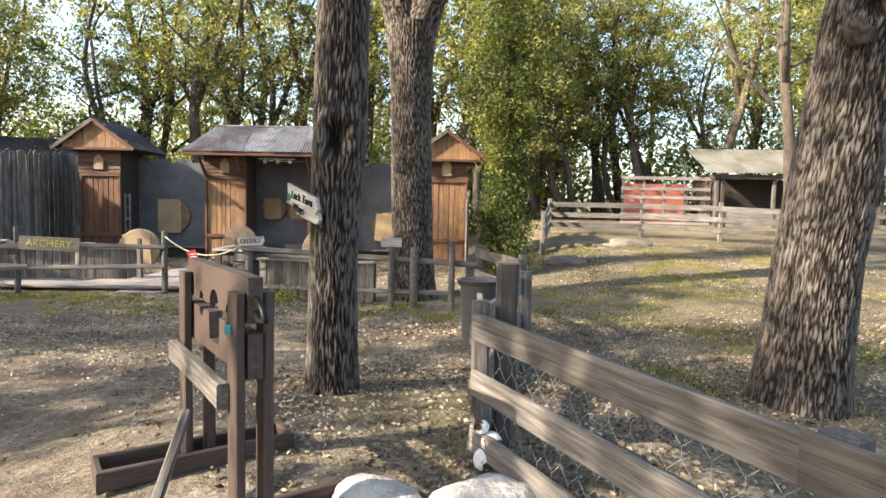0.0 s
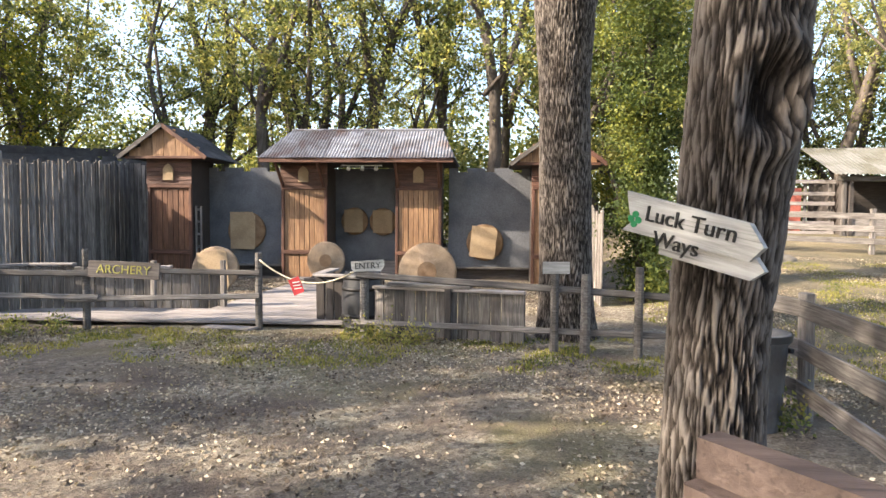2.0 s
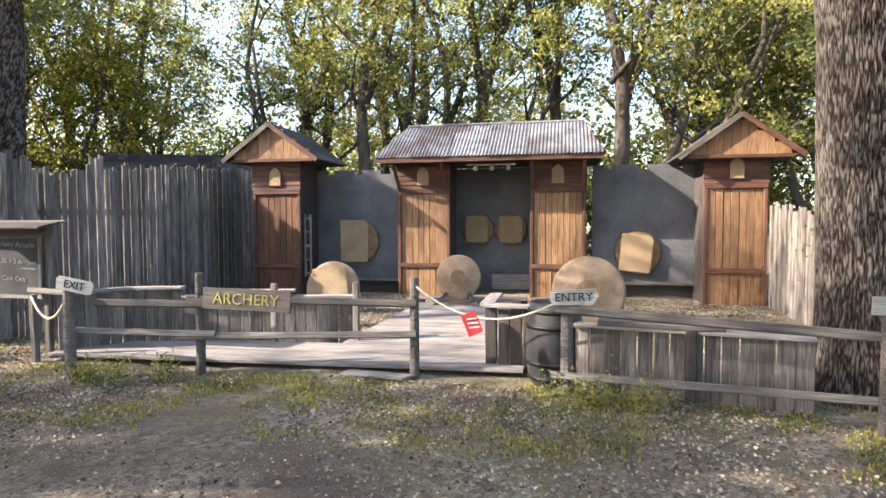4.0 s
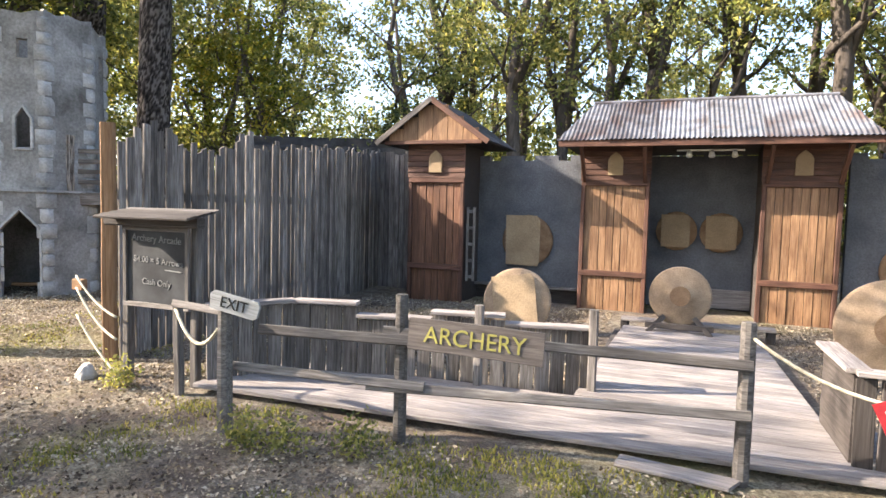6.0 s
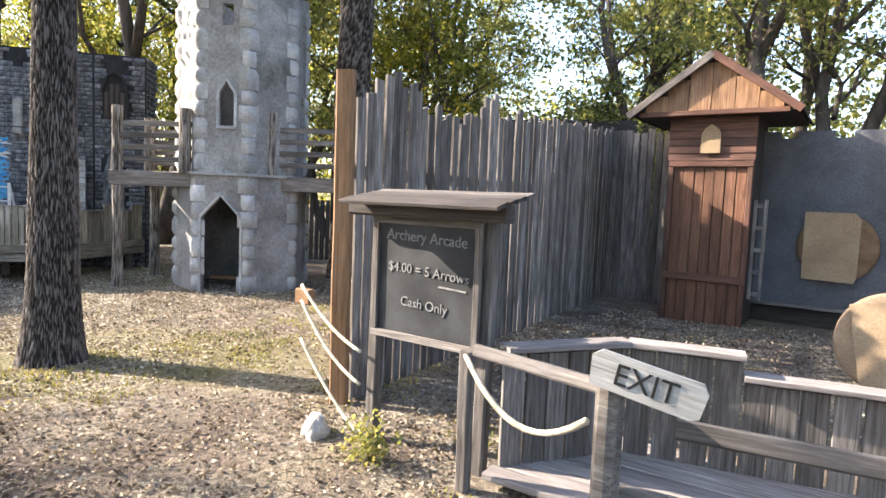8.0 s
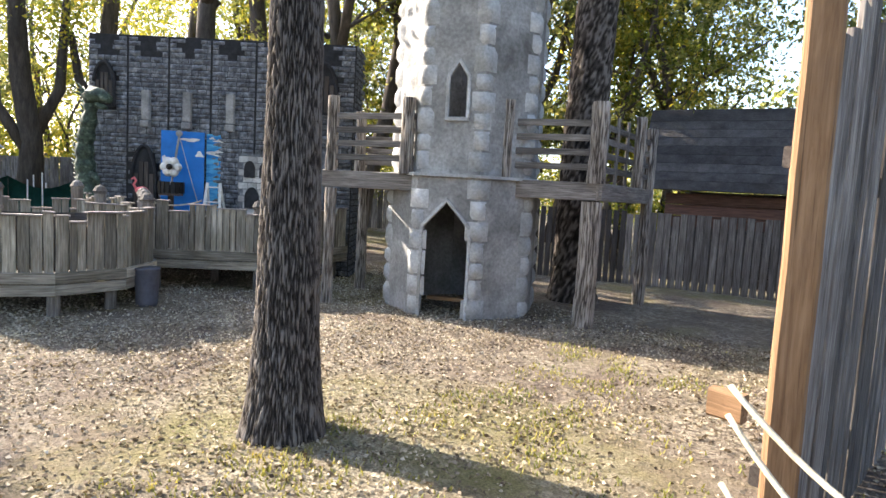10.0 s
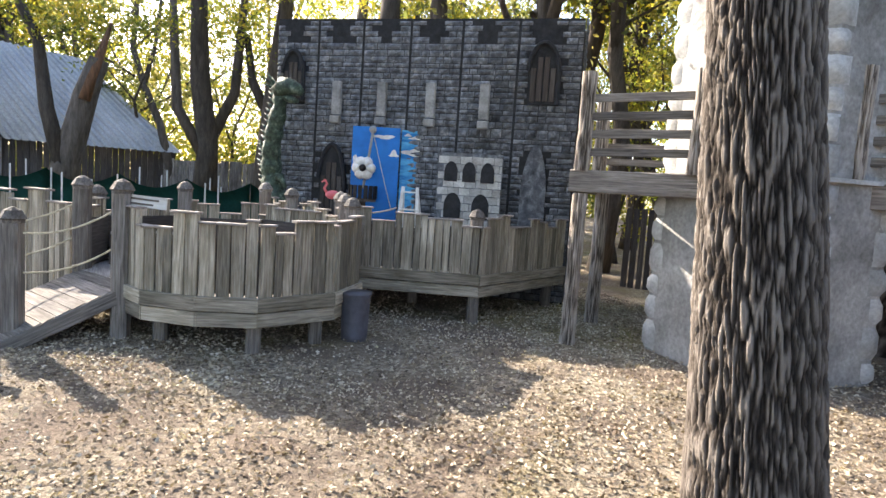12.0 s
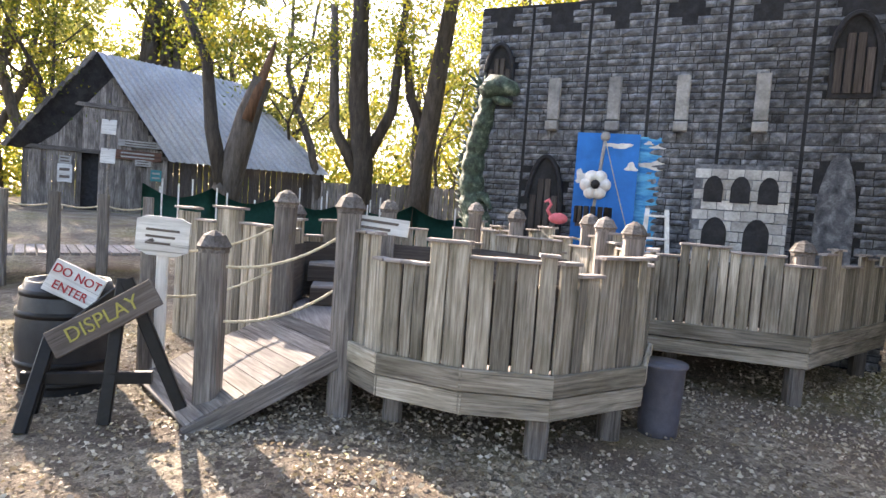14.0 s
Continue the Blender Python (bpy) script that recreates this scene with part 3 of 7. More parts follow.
def plant(i, x, y, s=1.0, turn=0.0):
    m = pose(x, y, gh(x, y) - 0.08, 5 * math.sin(x * 3.1 + y), 6 * math.sin(y * 2.3 - x), turn) @ Matrix.Diagonal((s, s, s, 1))
    return copy_thing(PROTO[i], m)


rnd = random.Random(7)
# behind the archery booth and the palisade
for k, (x, y) in enumerate(((-15.0, 27.0), (-12.6, 25.4), (-5.8, 24.6), (-3.7, 24.4), (-2.2, 24.9), (-0.9, 24.4), (-7.9, 23.8), (1.6, 24.5), (-10.4, 24.6))):
    plant((1, 0, 1, 2, 1, 0, 0, 2, 1)[k], x, y, rnd.uniform(0.95, 1.15), k * 77)
for k in range(10):
    x, y = -20 + k * 2.8 + rnd.uniform(-1, 1), 29.0 + (k * 7 % 4) * 3.0 + rnd.uniform(-0.8, 0.8)
    plant((0, 3, 2, 1)[k % 4], x, y, rnd.uniform(0.85, 1.2), rnd.uniform(0, 360))
# beyond the paddock
for k in range(17):
    x, y = 3 + k * 1.9 + rnd.uniform(-1, 1), 33 + (k % 3) * 3.5 + rnd.uniform(-1, 1) - k * 0.3
    plant(k % 3 if k % 5 else 3, x, y, rnd.uniform(0.8, 1.1), rnd.uniform(0, 360))
# beyond the castle and the cabin, thinner and yellow
for k in range(26):
    a = radians(62 + k * 2.9)
    d = 26 + (k * 5 % 4) * 5 + rnd.uniform(-2, 2)
    plant((3, 4, 3, 2, 4)[k % 5], -15 - math.sin(a) * d, 8 + math.cos(a) * d, rnd.uniform(0.85, 1.15), rnd.uniform(0, 360))
for k in range(15):
    plant((0, 1, 2, 0, 3)[k % 5], 2.5 + k * 1.5 + rnd.uniform(-0.6, 0.6), 28.5 + (k % 2) * 2.2 - k * 0.25, rnd.uniform(0.75, 1.0), rnd.uniform(0, 360))
for x, y, i in ((-27, 22.5, 3), (-30, 26, 0), (-25, 26, 1), (-33, 29, 3), (-22.5, 27, 0), (-37, 24, 3), (-28.5, 19.5, 4), (-24.5, 19.5, 4), (-19, 26, 0), (-18.8, 21.2, 4), (-30.5, 17.5, 4), (-33.5, 20.0, 4), (-36.5, 18.0, 2), (-35.0, 22.0, 4), (-31.0, 21.5, 2), (-39, 20, 2), (-41, 16, 4), (-22.0, 23.5, 4), (-20.0, 24.0, 2), (-22.3, 20.2, 2), (-24.6, 23.6, 2), (11.6, 20.6, 0), (15.5, 24.0, 2), (5.6, 27.4, 2), (8.4, 29.0, 2), (19.0, 27.5, 2)):
    plant(i, x, y, 0.7 if y < 20 else 1.0, rnd.uniform(0, 360))
# between the palisade and the tower
for x, y, i in ((-14.2, 26.5, 2), (-23.0, 17.5, 3), (-24.0, 21, 0)):
    plant(i, x, y, rnd.uniform(0.85, 1.05), rnd.uniform(0, 360))
# trees added on the sunny side behind the walk, mostly unseen, whose crowns throw the dapples
for x, y, i, s in ((-12.0, 1.2, 5, 0.9), (-14.5, 4.0, 5, 0.85), (-22.0, 2.2, 5, 0.9), (-6.0, -7.0, 1, 1.0), (-24.5, 3.6, 5, 0.95), (-34.5, -1.0, 5, 1.0), (-6.0, -1.6, 5, 1.0), (-40.0, 0.2, 0, 1.0), (-43.0, 4.0, 5, 1.2), (-14, -9, 0, 1.0),
                   (-26.5, 15.6, 5, 1.3), (-24.8, 17.0, 5, 1.2), (-25.0, 13.2, 1, 1.0), (-23.6, 15.2, 0, 0.95), (3.0, -6.0, 0, 1.0), (9, -2, 0, 1.0), (-45, -3, 0, 1.1), (-6, -16, 0, 1.1)):
    plant(i, x, y, s, rnd.uniform(0, 360))

# thick undergrowth far behind, seen between the trunks
rng = np.random.default_rng(31)
pts = []
for k in range(520):
    u = (k * 0.618034) % 1.0
    if u < 0.5:
        c = (-24 + u * 2 * 30, 36 + rng.uniform(-2, 5), rng.uniform(0.3, 1.0) * rng.uniform(1, 6 + 8 * u))
    elif u < 0.75:
        c = (5 + (u - 0.5) * 4 * 28, 40 - (u - 0.5) * 4 * 8 + rng.uniform(-2, 3), rng.uniform(0.3, 1.0) * rng.uniform(2, 11))
    else:
        a = radians(40 + (u - 0.75) * 4 * 95)
        c = (-16 - math.sin(a) * 46, 8 + math.cos(a) * 40, rng.uniform(0.2, 1.0) * rng.uniform(1.5, 11))
    pts.append(np.asarray(c) + rng.normal(size=(130, 3)) * (1.7, 1.2, 1.3))
pts = np.concatenate(pts)
put("far_woods", quads("far_woods", pts, rng.uniform(0.22, 0.45, len(pts)), None, 5), LEAF, None, None, "distant thicket of green undergrowth behind the trees", "woods", "", "stuff")

pts = []
for k in range(900):
    a = radians(20 + 100 * ((k * 0.618034) % 1.0))
    d = rng.uniform(36, 50)
    c = (-15 - math.sin(a) * d, 8 + math.cos(a) * d, rng.uniform(0.1, 1.0) * rng.uniform(2, 19))
    pts.append(np.asarray(c) + rng.normal(size=(90, 3)) * (1.2, 1.2, 0.8))
pts = np.concatenate(pts)
pts = pts[pts[:, 2] > 0.2]
put("far_thicket", quads("far_thicket", pts, rng.uniform(0.2, 0.42, len(pts)), None, 8), YELLOW_LEAF, None, None, "distant yellow-green autumn woods beyond the cabin", "woods", "", "stuff")

# ---- palisade ----
def plank_run(parent, p, q, bottom, top, w, t, mat, name="plank", ragged=0.03, gap=0.012, seed=1, lean=0.012):
    """Upright boards side by side from p to q; bottom and top: functions of 0..1."""
    p, q = Vector((*p, 0)), Vector((*q, 0))
    d = (q - p)
    n = max(1, round(d.length / w))
    u = d.normalized()
    out = Vector((u.y, -u.x, 0))
    r = random.Random(seed)
    for i in range(n):
        k = (i + 0.5) / n
        c = p + d * k + out * r.uniform(-0.008, 0.008)
        z0, z1 = bottom(k), top(k) + r.uniform(-ragged, ragged)
        l = round((z1 - z0) / 0.06) * 0.06
        board(name, c + Vector((0, 0, z0)), c + Vector((0, 0, z0 + l)) + u * r.uniform(-lean, lean), round((d.length / n - gap) * r.choice((0.94, 1.0, 0.98)), 2), t, mat, parent, out, ragged=ragged * 0.3)


PAL_A, PAL_B, PAL_C = (-11.06, 10.70), (-11.62, 18.0), (-10.15, 17.75)
pal = thing("palisade_fence", (-11.1, 10.5, 0), "tall weathered grey palisade of rough uneven planks", "fence")
plank_run(pal, PAL_A, PAL_B, lambda k: -0.05, lambda k: 2.45 + 0.55 * k + (0.14 * math.sin(k * 23) if k < 0.35 else 0), 0.115, 0.03, FENCE_WOOD, ragged=0.07, seed=4, lean=0.03)
plank_run(pal, PAL_B, PAL_C, lambda k: -0.05, lambda k: 3.0 - 0.05 * k, 0.13, 0.03, FENCE_WOOD, ragged=0.06, seed=5)
board("post", (-11.08, 10.60, -0.1), (-11.11, 10.62, 2.60), 0.14, 0.09, FRESH_WOOD, pal, (0.5, -1, 0), "newer orange cedar end post")
for z in (0.5, 1.9):
    board("rail", (-11.18, 10.6, z), (-11.68, 17.95, z), 0.09, 0.05, DARK_WOOD, pal, (1, 0, 0))

# ---- archery booth: back wall and doors ----
wall = thing("booth_wall", (-5, 17.5, 0), "dark grey stuccoed booth back wall with a notched top", "wall", kind="structure")
for x0, x1 in ((-9.12, -7.06), (-2.72, -0.62)):
    bm = bmesh.new()
    out = [(x0, 0.28), (x1, 0.28)]
    n = 9
    tops = []
    for i in range(n):
        a, b = x1 + (x0 - x1) * i / n, x1 + (x0 - x1) * (i + 1) / n
        z = 2.86 if i % 3 != 1 else 2.76
        tops += [(a, z), (b, z)]
    prism(bm, out + tops, 17.5, 17.64)
    part("stucco_panel", bm, GREY_STUCCO, wall)
    board("sill", (x0, 17.42, 0.30), (x1, 17.42, 0.30), 0.16, 0.05, GREY_WOOD, wall)
    board("skirt_board", (x0, 17.52, 0.12), (x1, 17.52, 0.12), 0.30, 0.04, DARK_WOOD, wall, (0, -1, 0))
bm = bmesh.new()
box(bm, (-4.95, 18.35, 1.4), (2.5, 0.12, 3.0))
part("recess_panel", bm, GREY_STUCCO, wall)
for x in (-5.98, -3.92):
    bm = bmesh.new()
    box(bm, (x, 17.8, 1.5), (0.08, 1.05, 3.0))
    part("recess_side", bm, DARK_WOOD, wall)
board("white_base_board", (-5.0, 18.2, 0.22), (-4.0, 18.2, 0.22), 0.36, 0.03, DECK_WOOD, wall, (0, -1, 0))


def cabinet_front(x0, x1, y, label, seed, depth=0.9, planks=DOOR_WOOD):
    """A timber bay: plank door between posts, mid rail, lap-sided box above with an arched plate."""
    t = thing("timber_bay", ((x0 + x1) / 2, y, 0), label, "booth bay", "booth bays")
    w = x1 - x0
    plank_run(t, (x0 + 0.07, y), (x1 - 0.07, y), lambda k: 0.72, lambda k: 2.26, 0.135, 0.03, planks, "door_plank", 0.0, 0.004, seed, 0)
    plank_run(t, (x0 + 0.07, y), (x1 - 0.07, y), lambda k: -0.02, lambda k: 0.62, 0.135, 0.03, planks, "door_plank", 0.0, 0.004, seed + 1, 0)
    for x in (x0 + 0.03, x1 - 0.03):
        board("post", (x, y - 0.02, -0.03), (x, y - 0.02, 2.34), 0.075, 0.07, RED_WOOD, t, (0, -1, 0))
    for z in (0.67, 2.32):
        board("rail", (x0, y - 0.035, z), (x1, y - 0.035, z), 0.10, 0.06, RED_WOOD, t, (0, -1, 0))
    for i in range(6):
        z = 2.42 + i * 0.105
        board("lap_board", (x0 - 0.02, y - 0.05, z), (x1 + 0.02, y - 0.05, z), 0.125, 0.025, RED_WOOD, t, (0, -1, 0.16))
    bm = bmesh.new()
    box(bm, ((x0 + x1) / 2, y + depth / 2 + 0.02, 1.5), (w - 0.04, depth, 3.0))
    part("body", bm, DARK_WOOD, t)
    bm = bmesh.new()
    cx = (x0 + x1) / 2
    prism(bm, [(cx - 0.13, 2.46), (cx + 0.13, 2.46), (cx + 0.13, 2.73), (cx + 0.09, 2.80), (cx, 2.87), (cx - 0.09, 2.80), (cx - 0.13, 2.73)], y - 0.115, y - 0.075)
    part("arched_plate", bm, CARD, t, "pale arched plate")
    return t


cabinet_front(-7.0, -5.82, 17.15, "varnished pine plank bay with red-brown posts, sunlit", 40)
cabinet_front(-4.04, -2.88, 17.15, "varnished pine plank bay with red-brown posts beside the recess", 44)
hutL = cabinet_front(-10.2, -9.08, 16.52, "narrow red-brown timber hut bay, its planks coloured for half shade", 48, 1.2, SHADED_PINE)
hutR = cabinet_front(-0.66, 0.48, 16.52, "narrow red-brown timber hut bay beside the forked tree", 52, 1.2)


def corrugated(bm, m, w, l, pitch=0.076, amp=0.011, th=0.004):
    """Corrugated sheet: w along x, l along y, waves across x, in pose m."""
    n = int(w / pitch * 6)
    for s in (0, 1):
        row = []
        for i in range(n + 1):
            x = -w / 2 + w * i / n
            z = amp * math.sin(x / pitch * 2 * math.pi) - s * th
            row.append((bm.verts.new(m @ Vector((x, 0, z))), bm.verts.new(m @ Vector((x, l, z)))))
        for a, b in zip(row, row[1:]):
            bm.faces.new((a[0], b[0], b[1], a[1]))


# hipped tin roof over the middle
roof = thing("booth_roof", (-5, 17.2, 2.9), "hipped roof of rusty corrugated steel sheets over the booth", "roof", kind="structure")
E0, E1, R0, R1, ZE, ZR, YE, YR, YB = -7.36, -2.52, -6.92, -2.90, 3.02, 3.86, 16.40, 17.75, 19.1
slope = math.atan2(ZR - ZE, YR - YE)
ln = math.hypot(ZR - ZE, YR - YE)
nsheet = 6
for i in range(nsheet):
    w = (E1 - E0) / nsheet
    bm = bmesh.new()
    xa, xb = E0 + i * w, E0 + (i + 1) * w + 0.03
    cols = int((xb - xa) / 0.0127)
    low, high = [], []
    for j in range(cols + 1):
        x = xa + (xb - xa) * j / cols
        zz = 0.011 * math.sin(x / 0.076 * 2 * math.pi) + (0.004 if i % 2 else 0)
        k = 1.0
        if x < R0:
            k = max(0.02, (x - E0) / (R0 - E0))
        elif x > R1:
            k = max(0.02, (E1 - x) / (E1 - R1))
        low.append(bm.verts.new((x, YE - 0.02 * (i % 2), ZE + zz)))
        high.append(bm.verts.new((x, YE + (YR - YE) * k, ZE + (ZR - ZE) * k + zz)))
    for j in range(cols):
        bm.faces.new((low[j], low[j + 1], high[j + 1], high[j]))
    part("roof_sheet", bm, TIN, roof)
bm = bmesh.new()
for pts in (((E0, YE, ZE), (R0, YR, ZR), (E0, YB, ZE)), ((E1, YE, ZE), (E1, YB, ZE), (R1, YR, ZR))):
    vs = [bm.verts.new(p) for p in pts]
    bm.faces.new(vs)
vs = [bm.verts.new(p) for p in ((R0, YR, ZR), (R1, YR, ZR), (E1, YB, ZE), (E0, YB, ZE))]
bm.faces.new(vs)
part("roof_back", bm, TIN, roof)
bm = bmesh.new()
tube(bm, [(R0, YR, ZR + 0.01), (R1, YR, ZR + 0.01)], 0.035, 8)
part("ridge_cap", bm, TIN, roof)
board("fascia", (E0 + 0.03, YE + 0.04, ZE - 0.06), (E1 - 0.03, YE + 0.04, ZE - 0.06), 0.11, 0.03, RED_WOOD, roof, (0, -1, 0))
bm = bmesh.new()
box(bm, ((E0 + E1) / 2, 17.7, ZE - 0.03), (E1 - E0 - 0.1, 2.5, 0.03))
part("soffit", bm, DARK_WOOD, roof)
for x in (-6.95, -5.9, -3.98, -2.93):
    board("brace", (x, 17.08, 2.35), (x, 16.5, 2.92), 0.08, 0.06, RED_WOOD, roof, (1, 0, 0))
lamp = thing("floodlight_bar", (-4.95, 16.9, 2.83), "white bar with three small floodlights under the eave", "light fitting")
board("bar", (-5.4, 16.9, 2.87), (-4.35, 16.9, 2.87), 0.04, 0.03, WHITE_PAINT, lamp)
for x in (-5.2, -4.85, -4.5):
    bm = bmesh.new()
    tube(bm, [(x, 16.9, 2.85), (x, 16.84, 2.77)], [0.035, 0.055], 10)
    part("lamp_head", bm, WHITE_PAINT, lamp, smooth=True)


def gable_roof(x0, x1, y0, y1, ze, zr, label):
    t = thing("hut_roof", ((x0 + x1) / 2, y0, ze), label, "roof", "hut roofs")
    cx = (x0 + x1) / 2
    for a, s in ((x0, 1), (x1, -1)):
        d = Vector((cx - a, 0, zr - ze))
        nrm = Vector((-s * d.z, 0, abs(d.x))).normalized()
        rows = 5
        for i in range(rows):
            k0, k1 = i / rows, (i + 1.25) / rows
            p = Vector((a, 0, ze)) + d * k0 + nrm * 0.012
            q = Vector((a, 0, ze)) + d * min(k1, 1.0) + nrm * 0.004
            mid = (p + q) / 2
            board("shingle_course", (mid.x, y0, mid.z), (mid.x, y1, mid.z), (q - p).length, 0.022, SHINGLE, t, nrm)
        board("barge_board", (a, y0 - 0.01, ze - 0.02), (cx, y0 - 0.01, zr - 0.02), 0.10, 0.03, GREY_WOOD if s > 0 else RED_WOOD, t, (0, -1, 0))
    n = 6
    for i in range(n):
        xa = x0 + 0.22 + (x1 - x0 - 0.44) * (i + 0.5) / n
        h = (zr - ze) * (1 - abs(xa - cx) / (x1 - cx)) - 0.03
        board("gable_plank", (xa, y0 + 0.12, ze + 0.02), (xa, y0 + 0.12, ze + 0.02 + h), round((x1 - x0 - 0.44) / n - 0.006, 3), 0.025, DOOR_WOOD, t, (0, -1, 0))
    board("tie_beam", (x0 + 0.15, y0 + 0.1, ze + 0.0), (x1 - 0.15, y0 + 0.1, ze + 0.0), 0.07, 0.05, RED_WOOD, t, (0, -1, 0))
    bm = bmesh.new()
    prism(bm, [(x0 + 0.05, ze), (x1 - 0.05, ze), (cx, zr - 0.04)], y0 + 0.15, y1 - 0.05)
    part("roof_core", bm, DARK_WOOD, t)
    return t


gable_roof(-10.75, -8.52, 16.12, 18.1, 3.0, 3.80, "steep shingled gable roof over the timber hut")
gable_roof(-1.2, 1.02, 16.12, 18.1, 2.86, 3.66, "steep shingled gable roof with a plank gable")
# small ladder frame beside the hut
lad = thing("ladder_frame", (-8.98, 16.5, 0.3), "narrow red-brown frame beside the hut", "frame")
for x in (-9.03, -8.90):
    board("stile", (x, 16.62, 0.42), (x, 16.62, 1.82), 0.045, 0.04, GREY_WOOD, lad, (0, -1, 0))
for i in range(5):
    board("rung", (-9.03, 16.62, 0.5 + i * 0.31), (-8.90, 16.62, 0.5 + i * 0.31), 0.06, 0.03, GREY_WOOD, lad, (0, -1, 0))


def disc_target(c, r, out, label, mat=STRAW, card=None, stand=False, name="straw_target", roll=0.0):
    """A round target with a rim, rings and, perhaps, a cardboard sheet."""
    t = thing(name, (c[0], c[1], c[2] - r), label, "archery target", "archery targets")
    m = face_pose(c, out, roll=roll)
    bm = bmesh.new()
    prof = [(0, 0.035), (r * 0.33, 0.036), (r * 0.34, 0.030), (r * 0.66, 0.031), (r * 0.67, 0.026), (r * 0.93, 0.026), (r, 0.005), (r, -0.05), (r * 0.95, -0.07), (0, -0.07)]
    n = 40
    rings = []
    for pr, pz in prof:
        rings.append([bm.verts.new((math.cos(2 * math.pi * k / n) * max(pr, 1e-4), math.sin(2 * math.pi * k / n) * max(pr, 1e-4), pz)) for k in range(n)])
    for a, b in zip(rings, rings[1:]):
        for k in range(n):
            bm.faces.new((a[k], b[k], b[(k + 1) % n], a[(k + 1) % n]))
    part("disc", bm, mat, t, m=m, smooth=True)
    bm = bmesh.new()
    tube(bm, [(0, 0, 0.02), (0, 0, 0.041)], r * 0.33, 28)
    part("worn_centre", bm, STRAW_MID, t, m=m)
    if card:
        for dx, dy, w, h, rot in card:
            bm = bmesh.new()
            w2, h2 = w / 2, h / 2
            prism(bm, [(-w2, -h2), (w2 * 0.8, -h2), (w2, -h2 * 0.8), (w2, h2 * 0.85), (w2 * 0.9, h2), (-w2 * 0.96, h2 * 0.98)], -0.006, 0.006)
            part("cardboard_sheet", bm, CARD, t, "torn brown cardboard", m=m @ Matrix.Translation((dx, dy, 0.06)) @ pose(0, 0, 0, 90, 0, 0) @ pose(0, 0, 0, 0, rot, 0))
    if stand:
        for s in (-1, 1):
            board("leg", (c[0] + s * 0.2, c[1] - 0.05, c[2] - r * 0.7), (c[0] + s * 0.42, c[1] - 0.18, 0.1), 0.07, 0.05, DARK_WOOD, t, (0, -1, 0))
        board("crossbar", (c[0] - 0.45, c[1] - 0.12, c[2] - r * 1.0), (c[0] + 0.45, c[1] - 0.12, c[2] - r * 1.0), 0.08, 0.05, DARK_WOOD, t, (0, -1, 0))
        board("leg", (c[0], c[1] + 0.1, c[2] - r * 0.2), (c[0], c[1] + 0.55, 0.1), 0.07, 0.05, DARK_WOOD, t, (1, 0, 0))
    return t


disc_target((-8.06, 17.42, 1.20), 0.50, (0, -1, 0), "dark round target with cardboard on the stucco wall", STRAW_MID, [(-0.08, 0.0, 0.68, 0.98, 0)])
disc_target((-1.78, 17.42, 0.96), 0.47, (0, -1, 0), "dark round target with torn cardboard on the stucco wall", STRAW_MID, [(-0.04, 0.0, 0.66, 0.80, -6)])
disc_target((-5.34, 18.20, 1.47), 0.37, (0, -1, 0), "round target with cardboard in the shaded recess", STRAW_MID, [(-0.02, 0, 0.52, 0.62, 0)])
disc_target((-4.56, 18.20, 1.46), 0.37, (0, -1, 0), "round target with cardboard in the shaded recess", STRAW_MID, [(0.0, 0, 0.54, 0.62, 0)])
disc_target((-7.44, 14.25, 0.46), 0.49, (0.1, -1, 0.22), "large straw disc with a cardboard flap leaning back", STRAW, [(-0.02, -0.05, 0.62, 0.86, 8)])
disc_target((-5.25, 14.95, 0.62), 0.42, (0, -1, 0.08), "round straw archery target on a low wooden stand", STRAW, None, True)
disc_target((-2.93, 14.2, 0.48), 0.60, (-0.05, -1, 0.2), "large sunlit straw disc with a stick across it", STRAW)

# ---- booth platform and counters ----
deck = thing("booth_deck", (-5, 12, 0), "low walkway of wide sun-bleached planks", "deck", kind="structure")
for i in range(7):
    y = 10.18 + i * 0.155
    board("deck_plank", (-9.45 + 0.05 * i, y, 0.075), (-3.75, y + 0.22, 0.075), 0.148, 0.04, DECK_WOOD, deck)
for i in range(24):
    y = 11.42 + i * 0.155
    x0, x1 = -6.15 + 0.006 * i, -4.15 - 0.004 * i
    board("deck_plank", (x0, y, 0.075 + 0.001 * i), (x1, y, 0.075 + 0.001 * i), 0.148, 0.04, DECK_WOOD, deck)
for x in (-6.1, -4.2):
    board("joist", (x, 11.4, 0.02), (x, 15.1, 0.02), 0.08, 0.06, DARK_WOOD, deck)
board("bench_end", (-6.05, 15.2, 0.2), (-4.0, 15.2, 0.2), 0.2, 0.05, DECK_WOOD, deck)
for x in (-6.0, -4.05):
    board("bench_support", (x, 15.2, 0.0), (x, 15.2, 0.18), 0.12, 0.08, DARK_WOOD, deck, (0, -1, 0))


def counter(p, q, tops, label, seed, mat=GREY_WOOD):
    """A plank counter front with a stepped cap; tops: (from, to, z)."""
    t = thing("counter", (p[0], p[1], 0), label, "counter", "booth counters")
    P, Q = Vector((*p, 0)), Vector((*q, 0))
    for a, b, z in tops:
        A, B = P.lerp(Q, a), P.lerp(Q, b)
        plank_run(t, A[:2], B[:2], lambda k: -0.02, lambda k: z, 0.15, 0.028, mat, "plank", 0.012, 0.008, seed, 0.006)
        board("cap", (A.x, A.y, z + 0.02), (B.x, B.y, z + 0.02), 0.16, 0.035, DECK_WOOD, t)
        seed += 1
    return t


